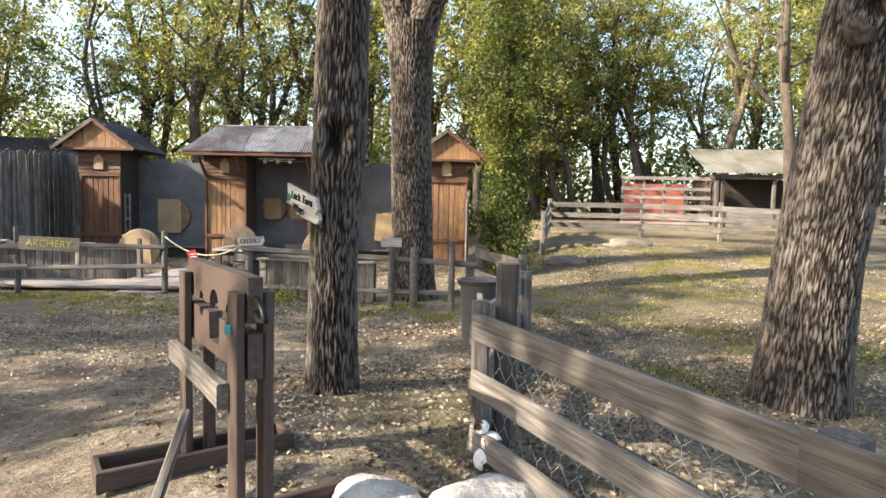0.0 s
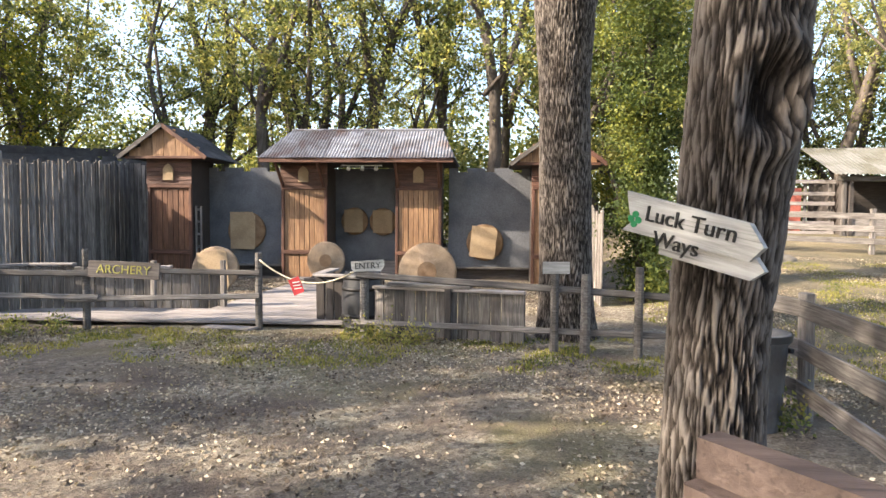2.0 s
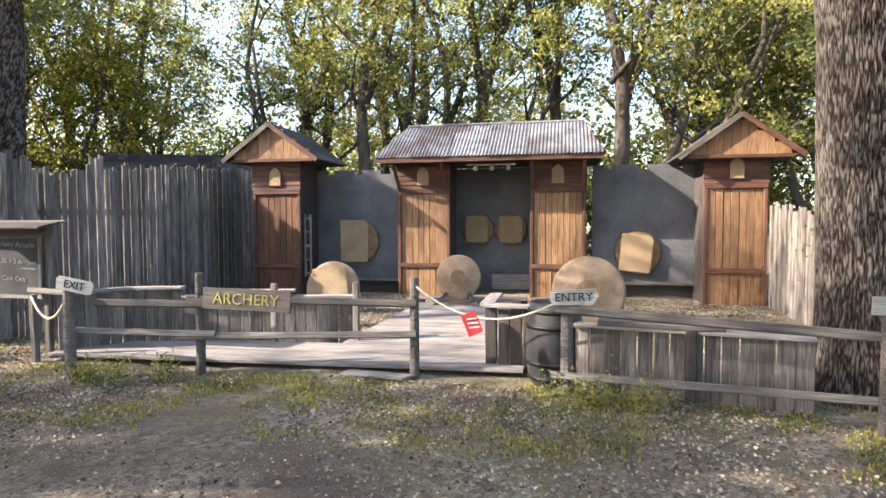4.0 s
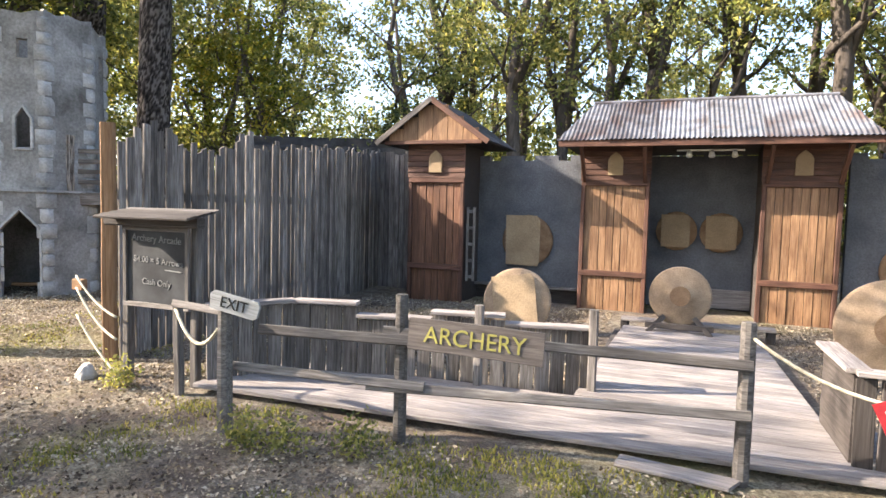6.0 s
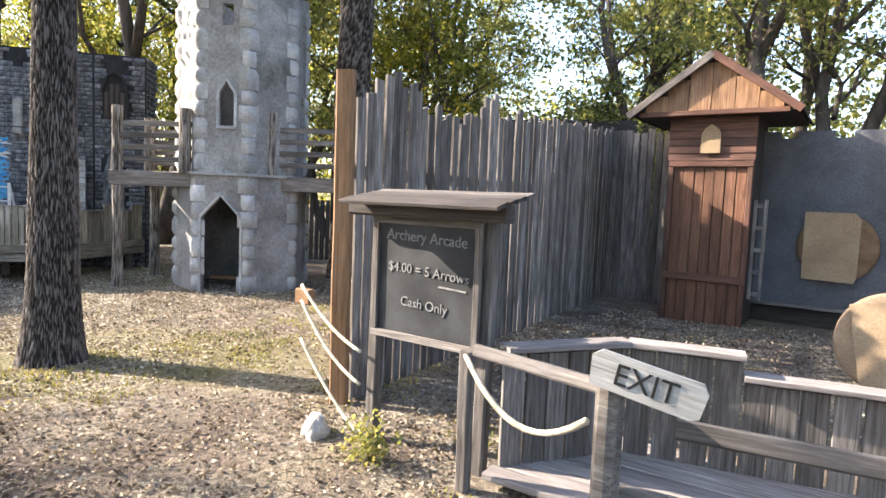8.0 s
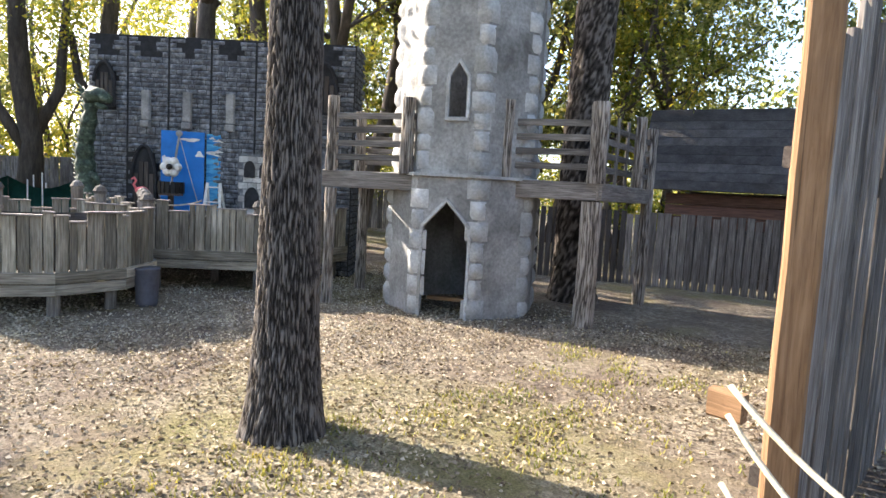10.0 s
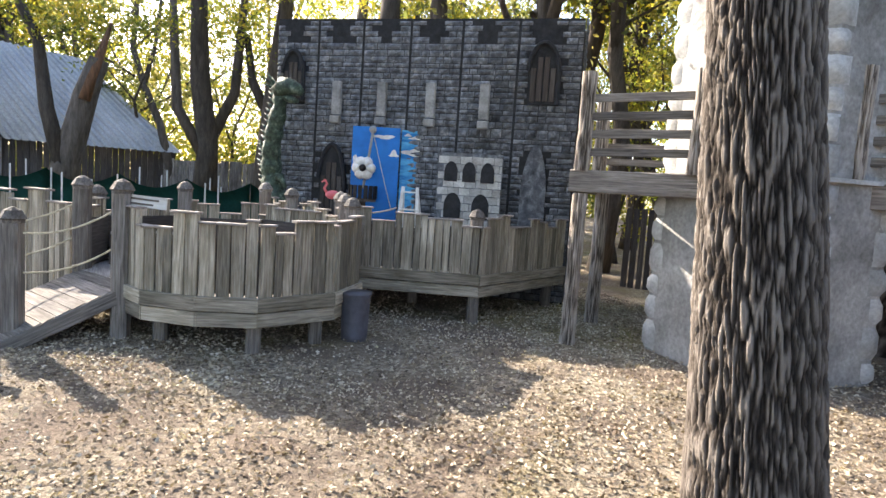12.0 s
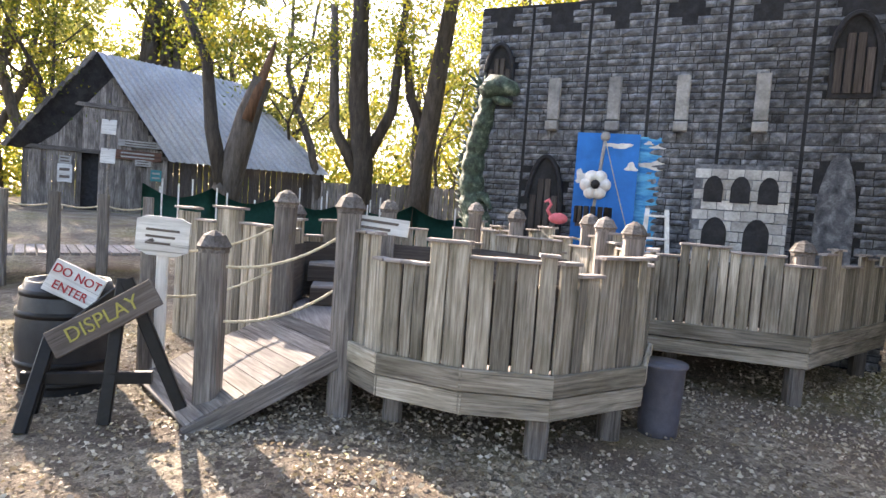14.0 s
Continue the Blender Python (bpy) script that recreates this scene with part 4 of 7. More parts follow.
counter((-9.42, 10.25), (-8.92, 10.95), [(0, 1, 0.78)], "short weathered plank counter end", 60)
counter((-8.92, 10.95), (-6.0, 11.62), [(0, 0.22, 0.78), (0.22, 0.47, 0.66), (0.47, 0.71, 0.73), (0.71, 1, 0.65)], "weathered plank counter with a stepped top", 62)
counter((-3.22, 10.02), (-1.22, 9.60), [(0, 1, 0.63)], "weathered plank counter front beside the barrel", 70)
cnt = counter((-4.18, 10.55), (-3.5, 10.5), [(0, 1, 0.72)], "short dark plank counter with a white cap", 74, DARK_WOOD)
board("end_panel", (-4.16, 10.6, 0.36), (-4.16, 11.5, 0.36), 0.7, 0.03, DARK_WOOD, cnt, (-1, 0, 0))
board("cap", (-4.16, 10.55, 0.745), (-4.16, 11.5, 0.745), 0.16, 0.035, DECK_WOOD, cnt)
bench = thing("slab_bench", (-2.3, 10.2, 0.8), "rough bleached plank lying on the counter", "plank")
board("plank", (-3.0, 9.95, 0.70), (-1.9, 9.78, 0.69), 0.22, 0.05, GREY_WOOD, bench)
for x in (-2.2, -1.25):
    p = thing("counter_post", (x, 9.7, 0), "short dark post at the counter", "post")
    board("post", (x, 9.72, 0), (x, 9.72, 0.68), 0.09, 0.08, DARK_WOOD, p, (0, -1, 0))
for x, y in ((-6.02, 11.58), (-7.05, 11.3)):
    p = thing("counter_post", (x, y, 0), "short grey post with a small box on the counter", "post")
    board("post", (x, y - 0.06, 0), (x, y - 0.06, 0.86), 0.08, 0.07, GREY_WOOD, p, (0, -1, 0))

# ---- split-rail fence in front ----
RAIL = thing("rail_fence", (-6, 9.8, 0), "low grey split-rail fence along the booth", "fence")


def fence_post(parent, x, y, h, r=0.055, mat=GREY_WOOD, dx=0.0):
    bm = bmesh.new()
    tube(bm, [(x, y, -0.1), (x + dx * 0.5, y, h * 0.5), (x + dx, y, h - 0.02), (x + dx, y, h)], [r * 1.05, r, r * 0.95, r * 0.85], 9, True, 0.06, int(abs(x * 100)))
    return part("post", bm, mat, parent, smooth=False)


for x, y, h in ((-8.52, 9.47, 0.98), (-7.22, 9.86, 1.12), (-4.88, 10.14, 1.08), (-3.30, 9.74, 1.0), (-0.90, 9.12, 1.02), (0.03, 8.93, 1.05), (-0.55, 9.05, 0.95)):
    fence_post(RAIL, x, y, h, 0.05 if h > 1 else 0.058)
for p, q, w in (((-8.3, 9.60, 0.80), (-7.05, 9.85, 0.78), 0.10), ((-7.35, 9.83, 0.84), (-4.85, 10.10, 0.80), 0.09), ((-8.60, 9.55, 0.50), (-7.0, 9.80, 0.46), 0.09), ((-7.45, 9.76, 0.43), (-4.85, 10.08, 0.48), 0.09),
                ((-3.4, 9.70, 0.84), (0.42, 8.93, 0.71), 0.10), ((-3.45, 9.68, 0.22), (0.48, 8.92, 0.27), 0.09), ((-9.3, 9.75, 0.9), (-8.6, 9.6, 0.9), 0.08)):
    board("rail", p, q, round(w * 0.8, 3), 0.055, GREY_WOOD, RAIL, (0, -1, 0.3))

lb = thing("loose_board", (-5.3, 10.1, 0), "pale broken plank lying in the grass by the fence", "plank")
board("plank", (-5.66, 10.14, 0.03), (-4.92, 10.02, 0.035), 0.19, 0.025, DECK_WOOD, lb, ragged=0.05)

# ---- chalkboard stand, ropes and signs at the exit ----
cb = thing("chalkboard_stand", (-10.0, 10.1, 0), "small roofed notice stand with a black chalkboard", "notice board")
board("post", (-10.40, 10.24, -0.05), (-10.38, 10.24, 1.56), 0.085, 0.08, GREY_WOOD, cb, (0, -1, 0))
board("post", (-9.56, 10.26, -0.05), (-9.54, 10.26, 1.56), 0.085, 0.08, GREY_WOOD, cb, (0, -1, 0))
bm = bmesh.new()
box(bm, (-9.97, 10.20, 1.13), (0.80, 0.02, 0.74))
slate = part("slate", bm, SLATE, cb, "dusty black slate with chalk writing")
for p, q in (((-10.38, 10.18, 0.76), (-9.56, 10.18, 0.76)), ((-10.38, 10.18, 1.50), (-9.56, 10.18, 1.50))):
    board("frame_rail", p, q, 0.045, 0.035, GREY_WOOD, cb, (0, -1, 0))
for x in (-10.36, -9.58):
    board("frame_stile", (x, 10.18, 0.76), (x, 10.18, 1.5), 0.045, 0.03, GREY_WOOD, cb, (0, -1, 0))
for i in range(4):
    board("roof_slat", (-10.42, 9.94 + i * 0.10, 1.62 + i * 0.018), (-9.30, 9.94 + i * 0.10, 1.62 + i * 0.018), 0.125, 0.022, DARK_WOOD if i < 3 else GREY_WOOD, cb, (0, -0.25, 1))
board("roof_beam", (-10.50, 10.10, 1.575), (-9.34, 10.10, 1.575), 0.10, 0.10, DARK_WOOD, cb, (0, -1, 0))
fp = lambda x, z, r=0.0: face_pose((x, 10.186, z), (0, -1, 0), roll=r)
letters("chalk_writing", "Archery Arcade", 0.095, fp(-9.97, 1.40, -2), CHALK, slate)
letters("chalk_writing", "$4.00 = 5 Arrows", 0.085, fp(-9.95, 1.19, -3), CHALK, slate)
letters("chalk_writing", "Cash Only", 0.085, fp(-9.97, 0.98, -3), CHALK, slate)
board("chalk_line", (-9.86, 10.186, 1.11), (-9.66, 10.186, 1.10), 0.012, 0.004, CHALK, slate, (0, -1, 0))
stub = thing("rope_post", (-9.5, 9.9, 0), "slim dark post holding a slack rope", "post")
board("post", (-9.52, 10.02, -0.05), (-9.50, 9.98, 0.82), 0.075, 0.07, GREY_WOOD, stub, (0, -1, 0))
peg = thing("rope_block", (-11.22, 10.35, 0.9), "small wooden block on the palisade tied with rope", "block")
board("block", (-11.30, 10.36, 0.86), (-11.16, 10.36, 0.86), 0.12, 0.07, FRESH_WOOD, peg, (0, -1, 0))
rope("rope", (-9.5, 9.96, 0.80), (-8.62, 9.50, 0.78), 0.20, None, 0.016, label="slack pale rope between two posts", category="rope")
for z0, z1, s in ((0.96, 0.62, 0.06), (0.84, 0.40, 0.08), (0.55, 0.06, 0.05)):
    rope("rope", (-11.2, 10.30, z0), (-10.42, 10.12, z1), s, None, 0.013, label="yellowed rope tied to the chalkboard post", category="rope", group="post ropes")
ex = thing("exit_sign", (-8.6, 9.4, 0.85), "whitewashed wooden sign lettered EXIT on the fence post", "sign")
m = face_pose((-8.37, 9.40, 1.01), (0.15, -1, 0.05), roll=-11) @ Matrix.Diagonal((0.80, 0.82, 1, 1))
bm = bmesh.new()
prism(bm, [(-0.26, -0.05), (-0.22, -0.085), (0.23, -0.08), (0.26, -0.04), (0.25, 0.07), (0.21, 0.09), (-0.24, 0.085)], -0.012, 0.012)
part("sign_board", bm, SIGN_GREY, ex, m=m @ pose(0, 0, 0, 90, 0, 0))
letters("lettering", "EXIT", 0.14, m @ Matrix.Translation((0, -0.005, 0.016)), BLACK_INK, ex)
ar = thing("archery_sign", (-6.65, 9.8, 0.8), "brown plank sign lettered ARCHERY in yellow on the rail", "sign")
m = face_pose((-6.63, 9.80, 0.84), (0.06, -1, 0.1), roll=-2)
board("sign_board", m @ Vector((-0.49, 0, 0)), m @ Vector((0.49, 0, 0)), 0.23, 0.025, SIGN_BROWN, ar, (0.06, -1, 0.1))
letters("lettering", "ARCHERY", 0.168, m @ Matrix.Translation((0, 0, 0.018)), YELLOW_INK, ar)
en = thing("entry_sign", (-3.5, 9.5, 1.0), "small grey board lettered ENTRY on the fence post", "sign")
m = face_pose((-3.24, 9.66, 0.96), (0, -1, 0), roll=3) @ Matrix.Diagonal((0.86, 0.86, 1, 1))
bm = bmesh.new()
prism(bm, [(-0.25, -0.075), (0.24, -0.085), (0.26, 0.0), (0.2, 0.085), (-0.22, 0.08), (-0.25, 0.03)], -0.012, 0.012)
part("sign_board", bm, SIGN_GREY, en, m=m @ pose(0, 0, 0, 90, 0, 0))
letters("lettering", "ENTRY", 0.13, m @ Matrix.Translation((0, 0, 0.016)), BLACK_INK, en)
sw = thing("post_sign", (-0.9, 9.05, 1.0), "small pale board nailed on a fence post", "sign")
board("sign_board", (-1.05, 9.05, 1.02), (-0.74, 9.05, 1.02), 0.14, 0.02, SIGN_GREY, sw, (0, -1, 0))
sl = thing("luck_turn_sign", (-0.95, 4.5, 1.5), "two whitewashed boards lettered Luck Turn Ways with a green clover", "sign")
m = face_pose((-1.04, 4.03, 1.575), (-0.8, -0.62, 0.02), roll=-11) @ Matrix.Diagonal((0.82, 0.76, 1, 1))
bm = bmesh.new()
prism(bm, [(-0.31, -0.10), (0.26, -0.07), (0.33, 0.01), (0.29, 0.075), (-0.30, 0.085), (-0.26, 0.04)], -0.012, 0.012)
part("sign_board", bm, SIGN_GREY, sl, m=m @ pose(0, 0, 0, 90, 0, 0))
bm = bmesh.new()
prism(bm, [(-0.12, -0.06), (0.29, -0.055), (0.345, 0.0), (0.30, 0.05), (-0.10, 0.05)], -0.012, 0.012)
part("sign_board", bm, SIGN_GREY, sl, m=m @ Matrix.Translation((0.0, -0.10, -0.012)) @ pose(0, 0, 0, 90, 0, 0))
letters("lettering", "Luck Turn", 0.10, m @ Matrix.Translation((0.02, 0.015, 0.016)), BLACK_INK, sl)
letters("lettering", "Ways", 0.095, m @ Matrix.Translation((-0.02, -0.085, 0.016)), BLACK_INK, sl)
for dx, dy in ((0, 0.022), (-0.02, -0.002), (0.02, -0.002), (0, -0.024)):
    bm = bmesh.new()
    tube(bm, [(dx, dy, 0.012), (dx, dy, 0.016)], 0.016, 10)
    part("clover_leaf", bm, GREEN_PAINT, sl, m=m @ Matrix.Translation((-0.24, -0.02, 0)))


def barrel(x, y, z0, r, h, label, mat=BLACK_PLASTIC, hoops=True):
    t = thing("barrel", (x, y, z0), label, "barrel")
    bm = bmesh.new()
    prof = [(0.84, 0), (0.92, 0.12), (0.99, 0.3), (1.02, 0.5), (0.99, 0.7), (0.92, 0.88), (0.84, 1.0), (0.80, 1.0), (0.78, 0.96), (0.02, 0.96)]
    n = 40
    rings = []
    for f, k in prof:
        rings.append([bm.verts.new((x + math.cos(a * 2 * math.pi / n) * r * f * (1.0 if a % 4 else 0.985), y + math.sin(a * 2 * math.pi / n) * r * f * (1.0 if a % 4 else 0.985), z0 + h * k)) for a in range(n)])
    for a, b in zip(rings, rings[1:]):
        for k in range(n):
            bm.faces.new((a[k], a[(k + 1) % n], b[(k + 1) % n], b[k]))
    part("body", bm, mat, t, smooth=True)
    if hoops:
        for k, f in ((0.10, 0.925), (0.28, 1.0), (0.72, 1.0), (0.90, 0.925)):
            bm = bmesh.new()
            tube(bm, [(x, y, z0 + h * k - 0.02), (x, y, z0 + h * k + 0.02)], r * f + 0.006, 32)
            part("hoop", bm, IRON, t, smooth=True)
    return t


barrel(-3.42, 10.22, 0, 0.29, 0.84, "black plastic barrel with raised hoops beside the counter")
rope("rope", (-4.88, 10.12, 1.0), (-3.32, 9.70, 0.95), 0.28, None, 0.012, label="pale chain rope across the booth entrance", category="rope")
fl = thing("warning_flag", (-4.2, 9.85, 0.6), "red warning cloth hanging from the rope", "flag")
board("cloth", (-4.24, 9.70, 0.78), (-4.15, 9.68, 0.58), 0.15, 0.008, RED_PAINT, fl, (0, -1, 0))
for i in range(3):
    board("lettering", (-4.25 + 0.015 * i, 9.683, 0.72 - i * 0.04), (-4.15 + 0.015 * i, 9.681, 0.735 - i * 0.04), 0.014, 0.004, WHITE_PAINT, fl, (0, -1, 0))

# ---- pillory beside the path ----
pil = thing("pillory", (-1.27, 3.2, 0), "brown painted wooden pillory with neck and wrist holes", "pillory")
PA, PB = Vector((-1.30, 2.92, 0.2)), Vector((-0.80, 2.22, 0.2))
pu = (PB - PA).normalized()
pn = Vector((pu.y, -pu.x, 0))
PL = (PB - PA).length
for c in (PA, PB):
    for s in (-0.055, 0.055):
        board("upright", c + pn * s + Vector((0, 0, 0.0)), c + pn * s + Vector((0, 0, 1.0)), 0.105, 0.04, BROWN_PAINT, pil, pn)
    board("foot_side", c - pn * 0.45 + pu * 0.10 + Vector((0, 0, 0.06)), c + pn * 0.45 + pu * 0.10 + Vector((0, 0, 0.06)), 0.10, 0.035, BROWN_PAINT, pil, pu)
    board("foot_side", c - pn * 0.45 - pu * 0.10 + Vector((0, 0, 0.06)), c + pn * 0.45 - pu * 0.10 + Vector((0, 0, 0.06)), 0.10, 0.035, BROWN_PAINT, pil, pu)
    for s in (-0.45, 0.45):
        board("foot_end", c + pn * s - pu * 0.12 + Vector((0, 0, 0.06)), c + pn * s + pu * 0.12 + Vector((0, 0, 0.06)), 0.10, 0.03, BROWN_PAINT, pil, pn)
pm = Matrix((pu, Vector((0, 0, 0)) - pn * 0 + pn, Vector((0, 0, 1)))).transposed().to_4x4()
pm.translation = PA


def half_board(z0, z1, holes, up, name):
    """A long board with half-round notches on one edge; holes: (centre, radius)."""
    x0, x1 = -0.06, PL + 0.06
    edge = []
    for c, r in holes:
        if not up and r > 0.06:
            edge += [(c - 0.085, z1), (c - 0.08, z1 - 0.12), (c + 0.08, z1 - 0.12), (c + 0.085, z1)]
            continue
        for k in range(9):
            a = math.pi - math.pi * k / 8
            edge.append((c + math.cos(a) * r, (z0 + math.sin(a) * r) if up else (z1 - math.sin(a) * r)))
    if up:
        outl = [(x0, z0)] + edge + [(x1, z0), (x1, z1), (x0, z1)]
    else:
        outl = [(x0, z1)] + edge + [(x1, z1), (x1, z0), (x0, z0)]
    bm = bmesh.new()
    prism(bm, outl, -0.028, 0.028, pm)
    part(name, bm, BROWN_PAINT, pil)


HOLES = [(PL * 0.24, 0.04), (PL * 0.5, 0.075), (PL * 0.76, 0.04)]
half_board(0.885, 1.06, HOLES, True, "top_board")
half_board(0.67, 0.845, HOLES, False, "lower_board")
board("cross_rail", PA + pn * 0.10 + Vector((0, 0, 0.60)) - pu * 0.06, PB + pn * 0.10 + Vector((0, 0, 0.60)) - pu * 0.02, 0.10, 0.045, GREY_WOOD, pil, pn)
board("brace", PA + pu * 0.2 + pn * 0.1 + Vector((0, 0, 0.34)), PB + pn * 0.42 + Vector((0, 0, 0.02)), 0.07, 0.04, GREY_WOOD, pil, pn)
bm = bmesh.new()
box(bm, PB + pn * 0.085 + Vector((0, 0, 0.86)), (0.03, 0.02, 0.035), None, 0.005)
part("hinge", bm, TEAL_PAINT, pil, "teal metal hinge")
bm = bmesh.new()
tube(bm, [PB + pu * 0.06 + Vector((0, 0, 0.98)), PB + pu * 0.14 + Vector((0, 0, 0.95)), PB + pu * 0.17 + Vector((0, 0, 0.91)), PB + pu * 0.10 + Vector((0, 0, 0.90)), PB + pu * 0.05 + Vector((0, 0, 0.93))], 0.012, 7)
part("strap", bm, IRON, pil, smooth=True)

# ---- paddock board fence ----
pad = thing("paddock_fence", (0.3, 3.7, 0), "weathered grey board fence with wire netting round the paddock", "fence")
FP = [(0.45, 9.0), (0.86, 6.95), (0.65, 5.03), (0.15, 3.02)]
for i, (x, y) in enumerate(FP):
    board("post", (x, y, -0.05), (x - 0.02, y, 1.02 if i < 3 else 1.06), 0.11, 0.09, GREY_WOOD, pad, (-1, 0, 0))
    if i:
        a, b = FP[i - 1], FP[i]
        for z in (0.25, 0.58, 0.90):
            board("rail", (a[0] - 0.06, a[1], z), (b[0] - 0.06, b[1], z), 0.14, 0.03, GREY_WOOD, pad, (-1, 0, 0))
board("tall_post", (0.26, 3.10, -0.05), (0.28, 3.10, 1.25), 0.13, 0.11, DARK_WOOD, pad, (-1, 0, 0))
RN = [(0.12, 2.97), (0.85, 1.37), (1.60, -0.27), (2.35, -1.9)]
for i, (x, y) in enumerate(RN):
    if i:
        board("post", (x + 0.08, y, -0.05), (x + 0.08, y, 1.0), 0.10, 0.09, GREY_WOOD, pad, (-1, -0.5, 0))
        a = RN[i - 1]
        for z, w in ((0.34, 0.13), (0.63, 0.13), (0.92, 0.14)):
            board("rail", (a[0] - 0.02, a[1], z + 0.02), (x + 0.02, y, z), w, 0.032, GREY_WOOD, pad, (-1, -0.5, 0))
bm = bmesh.new()
A, B = Vector((0.18, 2.99, 0.22)), Vector((1.45, 0.20, 0.22))
for i in range(26):
    for j in range(7):
        c = A.lerp(B, (i + 0.5 * (j % 2)) / 26) + Vector((0, 0, j * 0.095))
        d = (B - A) / 26 * 0.5
        tube(bm, [c, c + d * 0.9 + Vector((0, 0, 0.05))], 0.0011, 3, False)
        tube(bm, [c + d * 1.8, c + d * 0.9 + Vector((0, 0, 0.05))], 0.0011, 3, False)
        tube(bm, [c + d * 0.9 + Vector((0, 0, 0.05)), c + d * 0.9 + Vector((0, 0, 0.095))], 0.0011, 3, False)
part("wire_netting", bm, PALE_TIN, pad, "thin galvanised hexagonal wire netting")
can = thing("trash_can", (0.32, 6.75, 0), "grey ribbed plastic trash can with a dark rim", "trash can")
bm = bmesh.new()
cx, cy = 0.36, 6.78
n = 40
rings = []
for f, z in ((0.205, 0.0), (0.215, 0.05), (0.245, 0.66), (0.268, 0.68), (0.268, 0.74), (0.25, 0.745), (0.235, 0.70), (0.20, 0.1), (0.01, 0.1)):
    rings.append([bm.verts.new((cx + math.cos(k * 2 * math.pi / n) * f * (0.94 if k % 4 == 0 and 0.04 < z < 0.67 else 1), cy + math.sin(k * 2 * math.pi / n) * f * (0.94 if k % 4 == 0 and 0.04 < z < 0.67 else 1), z)) for k in range(n)])
for a, b in zip(rings, rings[1:]):
    for k in range(n):
        bm.faces.new((a[k], a[(k + 1) % n], b[(k + 1) % n], b[k]))
part("bin", bm, plain("grey_bin_plastic", (0.11, 0.11, 0.115), 0.55), can, smooth=True)
bm = bmesh.new()
bmesh.ops.create_cone(bm, cap_ends=False, segments=40, radius1=0.276, radius2=0.280, depth=0.05)
part("rim", bm, BLACK_PLASTIC, can, "dark rolled rim", m=pose(cx, cy, 0.715), smooth=True)
for sx in (-1, 1):
    bm = bmesh.new()
    box(bm, (cx + sx * 0.275, cy, 0.60), (0.03, 0.12, 0.035), None, 0.006)
    part("handle", bm, BLACK_PLASTIC, can)
board("leaning_board", (0.20, 3.40, 0.1), (0.14, 3.25, 1.05), 0.13, 0.03, GREY_WOOD, pad, (-1, 0, 0))


GRAVEL_HEAP = blotchy("gravel_heap", [(0.3, (0.13, 0.11, 0.085)), (0.7, (0.26, 0.225, 0.18))], 5, 60, 0.95, 0, 0.8, 0.02)


def rock(x, y, r, h, seed, label, z=None, mat=ROCK):
    bm = bmesh.new()
    bmesh.ops.create_icosphere(bm, subdivisions=4, radius=1.0)
    for v in bm.verts:
        k = 1 + 0.28 * noise.noise(v.co * 1.3 + Vector((seed, 0, 0))) + 0.09 * noise.noise(v.co * 4 + Vector((0, seed, 0))) + 0.03 * noise.noise(v.co * 11)
        v.co = Vector((v.co.x * r * k, v.co.y * r * k * 0.7, max(-0.4, v.co.z) * h * k))
    base = gh(x, y) if z is None else z
    return part("rock", bm, mat, None, label, m=pose(x, y, base, 0, 0, seed * 40), smooth=True, category="rock")


rock(-0.33, 2.45, 0.27, 0.12, 3, "flat pale limestone boulder beside the path")
rock(0.14, 2.42, 0.30, 0.13, 5, "flat pale limestone boulder by the fence")
rock(-10.75, 10.05, 0.13, 0.13, 8, "small grey stone at the rope post")
rock(5.2, 17.6, 0.7, 0.2, 9, "mound of brown sand and gravel in the paddock", mat=GRAVEL_HEAP)
rock(2.9, 14.6, 0.65, 0.18, 12, "mound of grey gravel in the paddock", mat=GRAVEL_HEAP)
bm = bmesh.new()
for k, (dx, dz, r) in enumerate(((0, 0.05, 0.06), (0.03, 0.14, 0.055), (-0.02, 0.22, 0.04))):
    bmesh.ops.create_icosphere(bm, subdivisions=2, radius=r, matrix=pose(0.16 + dx, 2.85, 0.24 + dz))
part("garden_ornament", bm, blotchy("piebald", [(0.49, (0.06, 0.035, 0.025)), (0.52, (0.75, 0.73, 0.7))], 9, 40), None, "small brown and white weathered ornament at the fence foot", smooth=True, category="ornament")

burls = thing("tree_burl", (3.2, 4.5, 3.2), "dark knobbly burls on the leaning tree", "tree burl")
for x, y, z, r in ((3.22, 4.36, 3.22, 0.13), (2.92, 4.42, 2.88, 0.09)):
    bm = bmesh.new()
    bmesh.ops.create_icosphere(bm, subdivisions=4, radius=r)
    for v in bm.verts:
        v.co *= 1 + 0.5 * noise.noise(v.co * 14) + 0.2 * noise.noise(v.co * 34)
    part("burl", bm, FAR_BARK, burls, m=pose(x, y, z), smooth=True)

# ---- paddock far fence and shed ----
ff = thing("far_board_fence", (8, 19, 0.8), "grey three-board fence across the paddock", "fence")
FQ = [(2.6, 16.5), (3.4, 20.3), (6.3, 19.6), (8.5, 18.8), (10.7, 17.8), (13.2, 16.6), (16.5, 14.8)]
for i, (x, y) in enumerate(FQ):
    board("post", (x, y, gh(x, y) - 0.1), (x, y, gh(x, y) + 1.22), 0.13, 0.11, GREY_WOOD, ff, (0, -1, 0))
    if i:
        a = FQ[i - 1]
        for z in (0.35, 0.68, 1.02):
            board("rail", (a[0], a[1] - 0.07, gh(*a) + z), (x, y - 0.07, gh(x, y) + z), 0.16, 0.03, GREY_WOOD, ff, (0.3 if i < 2 else -0.2, -1, 0))
